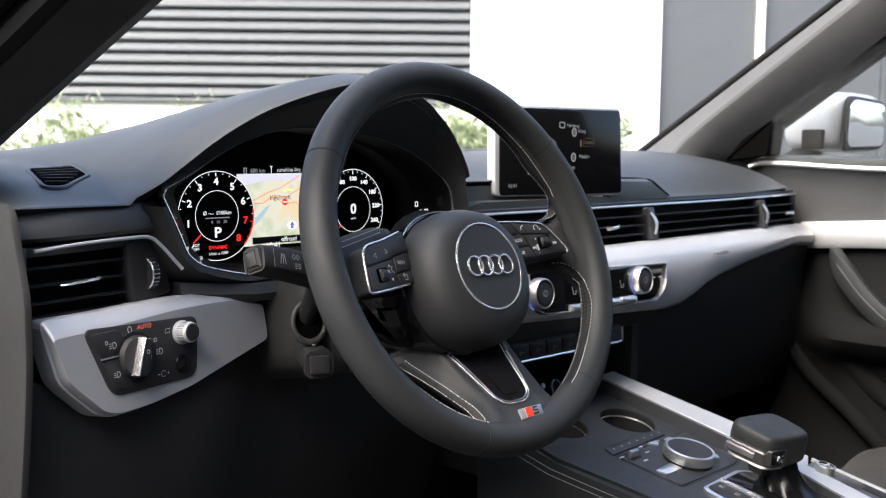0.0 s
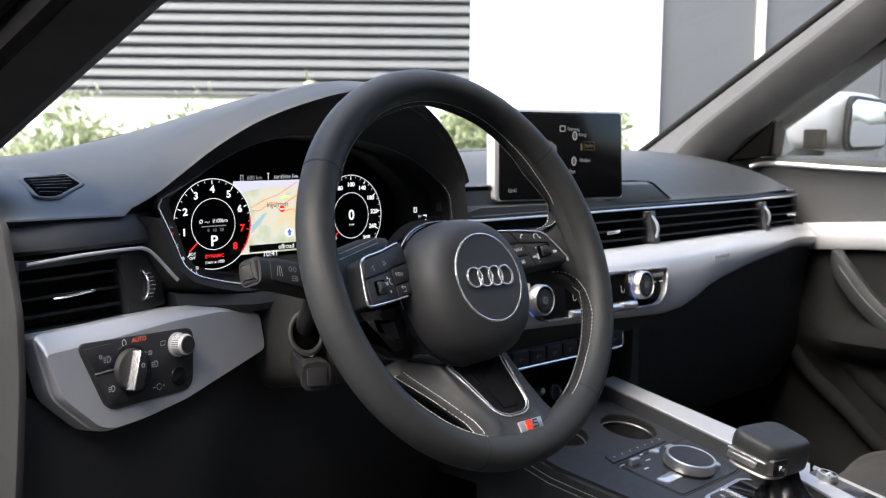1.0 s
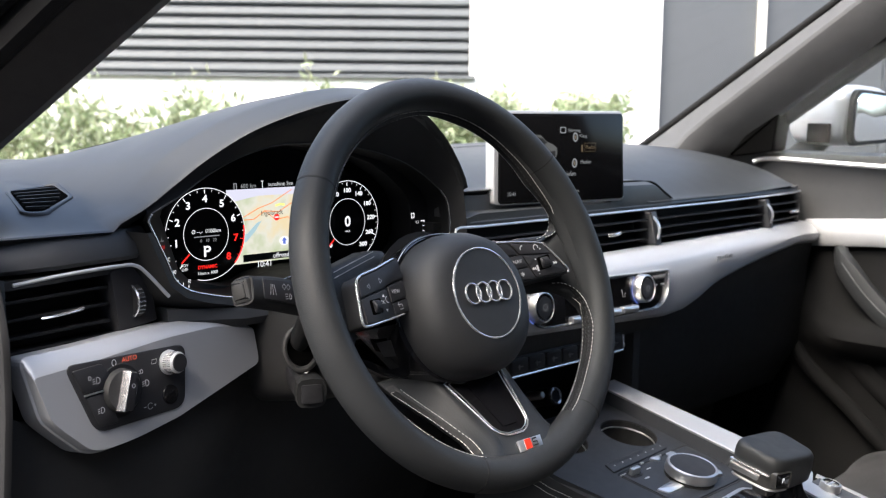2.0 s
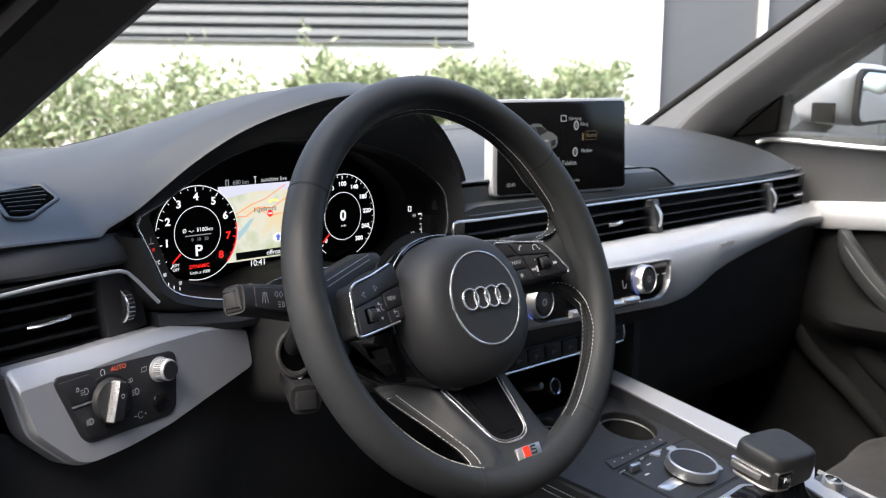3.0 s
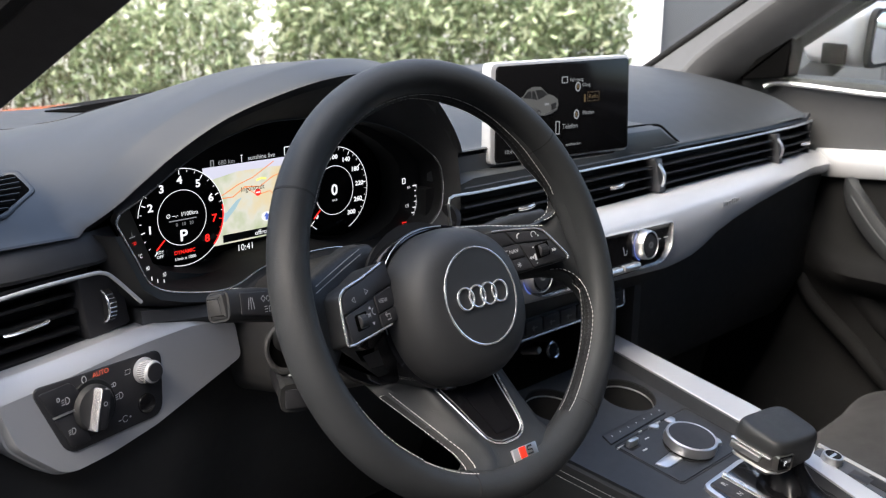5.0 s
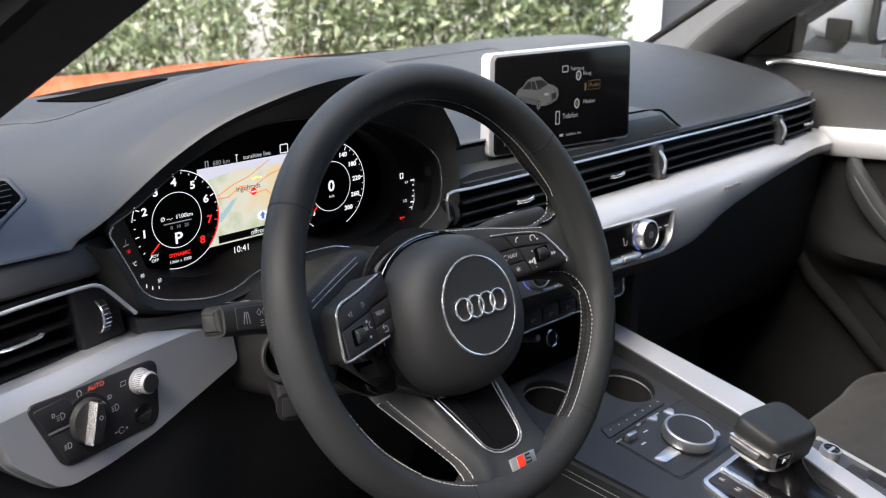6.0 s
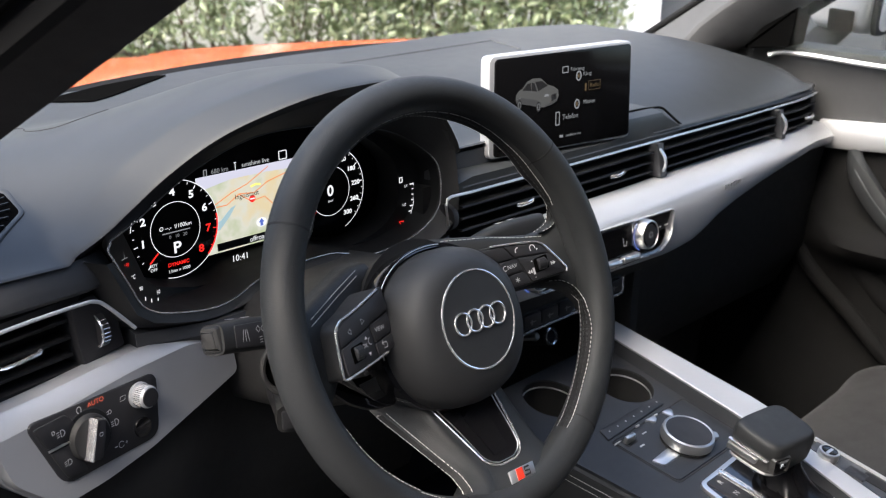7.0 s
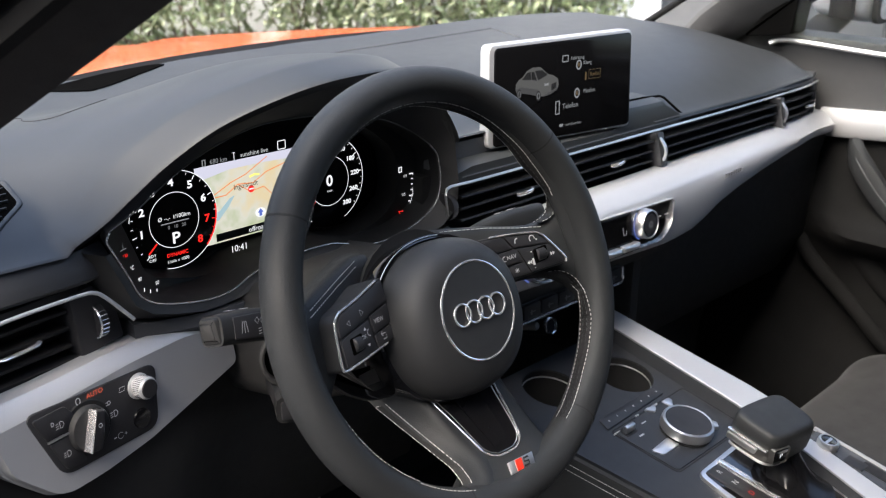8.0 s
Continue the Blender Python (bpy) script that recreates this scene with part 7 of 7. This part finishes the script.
kb = part("knob", loft([[grip_at(a, b, f, s_) for a, b in KNOB] for f, s_ in ((0.0, 0.955), (0.05, 0.985), (0.30, 1.0), (0.60, 0.995), (0.78, 0.975), (0.88, 0.945), (0.95, 0.895), (0.985, 0.82), (1.0, 0.70), (1.02, 0.40))]), LEATHER, gear, "smooth black leather grip", sharp=60)
part("knob_shell", loft([[KN @ Vector((a * s_ * (1 + 1.2 * b), b * s_, z)) for a, b in KNOB] for z, s_ in ((-0.022, 0.34), (-0.010, 0.42), (-0.006, 0.70), (-0.002, 0.90), (0.003, 0.965), (0.021, 0.965), (0.023, 0.90))]), GUN, kb, "dark satin lower shell", sharp=50)
part("knob_lip", sweep([KN @ Vector((a * 0.955 * (1 + 1.2 * b), b * 0.955, 0.0008)) for a, b in KNOB if a < -0.006 and b < 0.026], circle(0.0016, 8), up=(0, 0, 1)), SATIN, kb, "satin lower lip")
bm_ = KN @ basis((-0.0470, 0.000, 0.0185), (0.057, -1, 0), (0.06, 0, 1))
part("knob_strip", prism(rounded([(-0.029, -0.0012), (0.024, -0.0012), (0.024, 0.0018), (-0.029, 0.0018)], 0.0012, 2), -0.003, 0.0022, bm_, 0.0010), CHROME, kb, "bright strip under the leather")
part("release_button", prism(rounded([(-0.028, -0.0115), (0.011, -0.0115), (0.013, -0.0030), (-0.028, -0.0024)], 0.002), -0.003, 0.0020, bm_, 0.0016), SATIN, kb, "satin release button")
pw = KN @ basis((-0.0310, -0.0330, 0.0160), (1, -0.16, 0), (0, 0.10, 1))
part("window", prism(rounded([(-0.0095, -0.0085), (0.0100, -0.0090), (0.0115, 0.0080), (-0.0115, 0.0078)], 0.003), -0.004, 0.0014, pw, 0.0006), PIANO, kb)
part("window_frame", frame_strip(rounded([(-0.0120, -0.0108), (0.0120, -0.0115), (0.0138, 0.0100), (-0.0138, 0.0098)], 0.004), 0.0012, -0.006, 0.0020, pw), GUN, kb)
part("gear_letter", lettering("P", 0.0088, pw @ Matrix.Translation((0, -0.0005, 0.0016)), 0.0003), S_WHITE, kb)
pkm = basis(cz(0.4640, -0.113, 0.0190), (1, 0, -0.05), (0, 1, 0.2)) @ Matrix.Scale(0.86, 4)
pk = thing("volume_knob", pkm.translation, "small knurled silver rotary knob on the console", "rotary knob")
part("ring", lathe([(0.0138, 0.0), (0.0142, 0.002), (0.0138, 0.009), (0.0130, 0.0110), (0.0112, 0.0112), (0.0106, 0.0098)], pkm, 40), SATIN, pk)
part("cap", lathe([(0.0106, 0.0112), (0.0100, 0.0100), (0.0, 0.0096)], pkm, 32), PIANO, pk, "dark recessed cap")
part("cap_bar", bars([(-0.0085, -0.0018, 0.0085, 0.0018)], pkm, 0.0102), SATIN, pk)
part("brake_key", prism(rounded([(-0.011, -0.055), (0.011, -0.055), (0.011, -0.028), (-0.011, -0.028)], 0.002), -0.002, 0.002, pkm, 0.0008), BUTTON, console)

# ---- passenger seat ----
seat = thing("passenger_seat", (0.78, -0.2, 0.26), "dark suede passenger seat with leather bolsters", "car seat")
cu = []
for p in smooth_path([(0.030, 0.345, 0.66), (0.058, 0.365, 0.76), (0.066, 0.392, 0.84), (0.056, 0.418, 0.91), (0.030, 0.436, 0.96), (-0.02, 0.448, 0.99), (-0.12, 0.449, 1.0), (-0.30, 0.436, 1.0), (-0.48, 0.425, 1.0)], 4):
    y, z, w = p
    ring_ = smooth_path([(0.775 + a * w, y, z + b) for a, b in ((-0.255, -0.16), (-0.262, -0.06), (-0.250, -0.008), (-0.225, 0.010), (-0.20, 0.011), (-0.165, 0.003), (-0.08, 0.0), (0.0, -0.001), (0.08, 0.0), (0.165, 0.003), (0.20, 0.011), (0.225, 0.010), (0.250, -0.008), (0.262, -0.06), (0.255, -0.16))], 2)
    cu.append(ring_)
part("cushion", loft(cu), SEATFAB, seat, sharp=60)
bk = []
for k in range(9):
    v = k / 8
    y, z, w = -0.42 - 0.28 * v, 0.44 + 0.62 * v, 1.0 - 0.12 * v
    bk.append([(0.76 + a * w, y + b, z) for a, b in ((-0.26, -0.09), (-0.265, 0.03), (-0.24, 0.075), (-0.20, 0.06), (-0.16, 0.02), (0, 0.015), (0.16, 0.02), (0.20, 0.06), (0.24, 0.075), (0.265, 0.03), (0.26, -0.09))])
part("backrest", loft(bk), SEATFAB, seat, sharp=60)
part("headrest", loft([[(0.76 + a, -0.72 - 0.04 * v + b, 1.10 + 0.17 * v) for a, b in circle(0.13 - 0.01 * v, 24, 0.055, 3.5)] for v in (0, 0.3, 0.7, 1)]), SEATFAB, seat)

# ---- passenger door ----
door = thing("passenger_door", (1.13, -0.1, 0.35), "grey passenger door lining with aluminium band and grab handle", "car door")
NYD = 34
drows, lrows = [], []
for j in range(NYD + 1):
    y = 0.40 - 1.35 * j / NYD
    xo = 1.098 + 0.012 * sstep(0.2, -0.4, y)
    k = sstep(0.13, 0.24, y)
    drows.append([(xo + 0.045, y, 0.922), (xo - 0.006, y, 0.926), (xo - 0.022, y, 0.921), (xo - 0.024, y, 0.912), (xo - 0.012, y, 0.890), (xo - 0.002, y, 0.86), (xo, y, 0.815), (xo + 0.004, y, 0.765), (xo + 0.045, y, 0.765)])
    lrows.append([(xo + 0.045, y, 0.768), (xo + 0.006, y, 0.768), (xo + 0.008, y, 0.70), (xo - 0.010, y, 0.650), (xo - 0.050 + 0.05 * k, y, 0.630), (xo - 0.058 + 0.056 * k, y, 0.608), (xo - 0.040 + 0.04 * k, y, 0.585), (xo + 0.004, y, 0.56), (xo + 0.014, y, 0.42), (xo - 0.02, y, 0.36), (xo - 0.025, y, 0.26), (xo + 0.045, y, 0.26)])
part("upper_lining", loft(drows), DOORGREY, door, "grey soft upper door lining", sharp=50)
part("lower_lining", loft(lrows), DOORLOW, door, "black lower door lining", sharp=50)
stp = [(1.062, 0.316, 0.9035), (1.070, 0.300, 0.9095), (1.0725, 0.26, 0.9105), (1.0765, 0.10, 0.9045), (1.086, -0.2, 0.9000), (1.088, -0.6, 0.898)]
part("light_strip", sweep(smooth_path(stp, 6), [(-0.008, -0.0042), (0.0022, -0.0036), (0.0036, 0.0), (0.0022, 0.0036), (-0.008, 0.0042)]), SATIN, door, "bright metal strip along the door top")
bandp = []
for y in np.linspace(0.222, -0.80, 18):
    x = 1.084 + 0.014 * sstep(0.22, -0.2, y)
    zt, zb = ip(y, [-0.8, 0.05, 0.222], [0.822, 0.818, 0.805]), ip(y, [-0.8, 0.08, 0.222], [0.772, 0.769, 0.758])
    bandp.append([(x + 0.02, y, zt), (x + 0.004, y, zt), (x, y, zt - 0.006), (x - 0.001, y, zb + 0.008), (x + 0.004, y, zb), (x + 0.02, y, zb)])
part("aluminium_band", loft(bandp), SILVER, door, "wide satin aluminium band")
hp_ = smooth_path([(1.112, 0.165, 0.748), (1.082, 0.150, 0.742), (1.070, 0.130, 0.722), (1.070, 0.095, 0.682), (1.072, 0.050, 0.645), (1.078, 0.0, 0.622), (1.09, -0.08, 0.61)], 6)
part("grab_handle", sweep(hp_, circle(0.012, 12, 0.020, 3.0)), LEATHER, door)
part("grab_seam", sweep([p + Vector((-0.0118, 0, 0.004)) for p in hp_], circle(0.0014, 6)), BAND, door)
part("pocket_recess", sweep(smooth_path([(1.108, 0.16, 0.585), (1.106, 0.12, 0.555), (1.106, 0.05, 0.50), (1.106, -0.10, 0.43)], 6), circle(0.012, 10, 0.018)), DOORLOW, door)
part("speaker_rim", sweep(smooth_path([(1.098, 0.235, 0.575), (1.088, 0.20, 0.540), (1.085, 0.12, 0.480), (1.085, 0.03, 0.41), (1.09, -0.1, 0.37)], 6), circle(0.010, 10, 0.014)), DOORLOW, door)
part("latch_cup", sweep(smooth_path([(1.106, 0.150, 0.868), (1.104, 0.118, 0.850), (1.104, 0.10, 0.83), (1.106, 0.09, 0.82)], 6), circle(0.004, 8)), DOORLOW, door)
dw = solo("door_window", prism([(0.40, 0.925), (-0.60, 0.925), (-0.50, 1.22), (-0.10, 1.22)], -0.002, 0.002, basis((1.145, 0, 0), (0, 1, 0), (-0.10, 0, 1))), GLASS, "clear side window glass of the passenger door", "window", "structure")
dw.visible_shadow = False
fr = thing("window_frame", (1.13, 0.3, 0.93), "black window frame with a triangular corner piece", "window frame")
part("corner_piece", prism(rounded([(-0.3550, 0.9130), (-0.2710, 0.9240), (-0.2620, 0.9910), (-0.3240, 0.9510)], 0.006), -0.05, 0.0, basis((1.042, 0, 0), (0, -1, 0), (0, 0, 1)), 0.004), VOID, fr)
part("frame_bar", sweep([(1.10, 0.34, 0.938), (1.085, 0.24, 1.005), (1.065, 0.05, 1.13), (1.03, -0.12, 1.24)], circle(0.012, 10, 0.014, 3)), RUBBER, fr)

# ---- door mirror ----
mirror = thing("door_mirror", (1.26, 0.26, 0.93), "silver door mirror seen through the passenger window", "door mirror")
ms = []
for x, k, yo in ((1.188, 0.66, 0.006), (1.192, 0.84, 0.003), (1.203, 0.93, 0.001), (1.24, 0.98, 0.0), (1.29, 1.0, 0.0), (1.35, 0.97, -0.003), (1.40, 0.85, -0.003), (1.42, 0.6, 0.0)):
    loop = [(-0.072, -0.056), (-0.072, 0.050), (-0.040, 0.060), (0.010, 0.056), (0.055, 0.036), (0.078, 0.004), (0.080, -0.030), (0.066, -0.054), (0.0, -0.058)]
    ms.append([(x + 0.45 * (a * k + 0.072), 0.274 + yo + a * k, 0.988 + b * k) for a, b in rounded(loop, 0.02, 3)])
part("housing", loft(ms), SILVER, mirror, "satin silver housing", sharp=60)
part("glass_rim", prism(rounded([(-0.098, -0.055), (0.092, -0.050), (0.090, 0.044), (-0.085, 0.050)], 0.030, 6), 0, 0.010, basis((1.290, 0.2055, 0.988), (1, 0, 0), (0, 0, 1)), 0.003), RUBBER, mirror)
part("mirror_glass", prism(rounded([(-0.088, -0.047), (0.086, -0.043), (0.084, 0.037), (-0.076, 0.043)], 0.026, 6), 0.008, 0.0115, basis((1.290, 0.2055, 0.988), (1, 0, 0), (0, 0, 1)), 0.0005), MIRROR_G, mirror, "mirror glass")
part("sensor_window", prism(rounded([(-0.030, -0.018), (0.026, -0.018), (0.026, 0.018), (-0.030, 0.018)], 0.004), -0.004, 0.003, basis((1.207, 0.262, 0.956), (-0.45, -1, 0), (0, 0, 1)), 0.001), VOID, mirror)
part("foot", loft([[(x, 0.30 + a, z + b) for a, b in circle(0.035, 16, 0.010)] for x, z in ((1.16, 0.900), (1.20, 0.910), (1.26, 0.930))]), RUBBER, mirror)

# ---- pedals ----
for x, w, h, nm in ((0.00, 0.045, 0.030, "brake_pedal"), (0.135, 0.024, 0.055, "accelerator_pedal"), (-0.155, 0.035, 0.06, "foot_rest")):
    pm = basis((x, 0.44, 0.42), (1, 0, 0), (0, 0.55, 1))
    pd = thing(nm, (x, 0.44, 0.42), "steel-faced pedal with rubber studs in the dark footwell", "pedal", group="pedals")
    part("plate", prism(rounded([(-w, -h), (w, -h), (w, h), (-w, h)], 0.008), -0.006, 0.0, pm, 0.002), SATIN, pd)
    for k in range(3):
        part("stud", prism(rounded([(-w * 0.8, -h * 0.7 + k * h * 0.55), (w * 0.8, -h * 0.7 + k * h * 0.55), (w * 0.8, -h * 0.5 + k * h * 0.55), (-w * 0.8, -h * 0.5 + k * h * 0.55)], 0.002), 0, 0.003, pm, 0.001), RUBBER, pd)
    part("arm", sweep([(x, 0.445, 0.44), (x, 0.50, 0.55), (x, 0.56, 0.70)], circle(0.008, 8)), BLACK, pd)
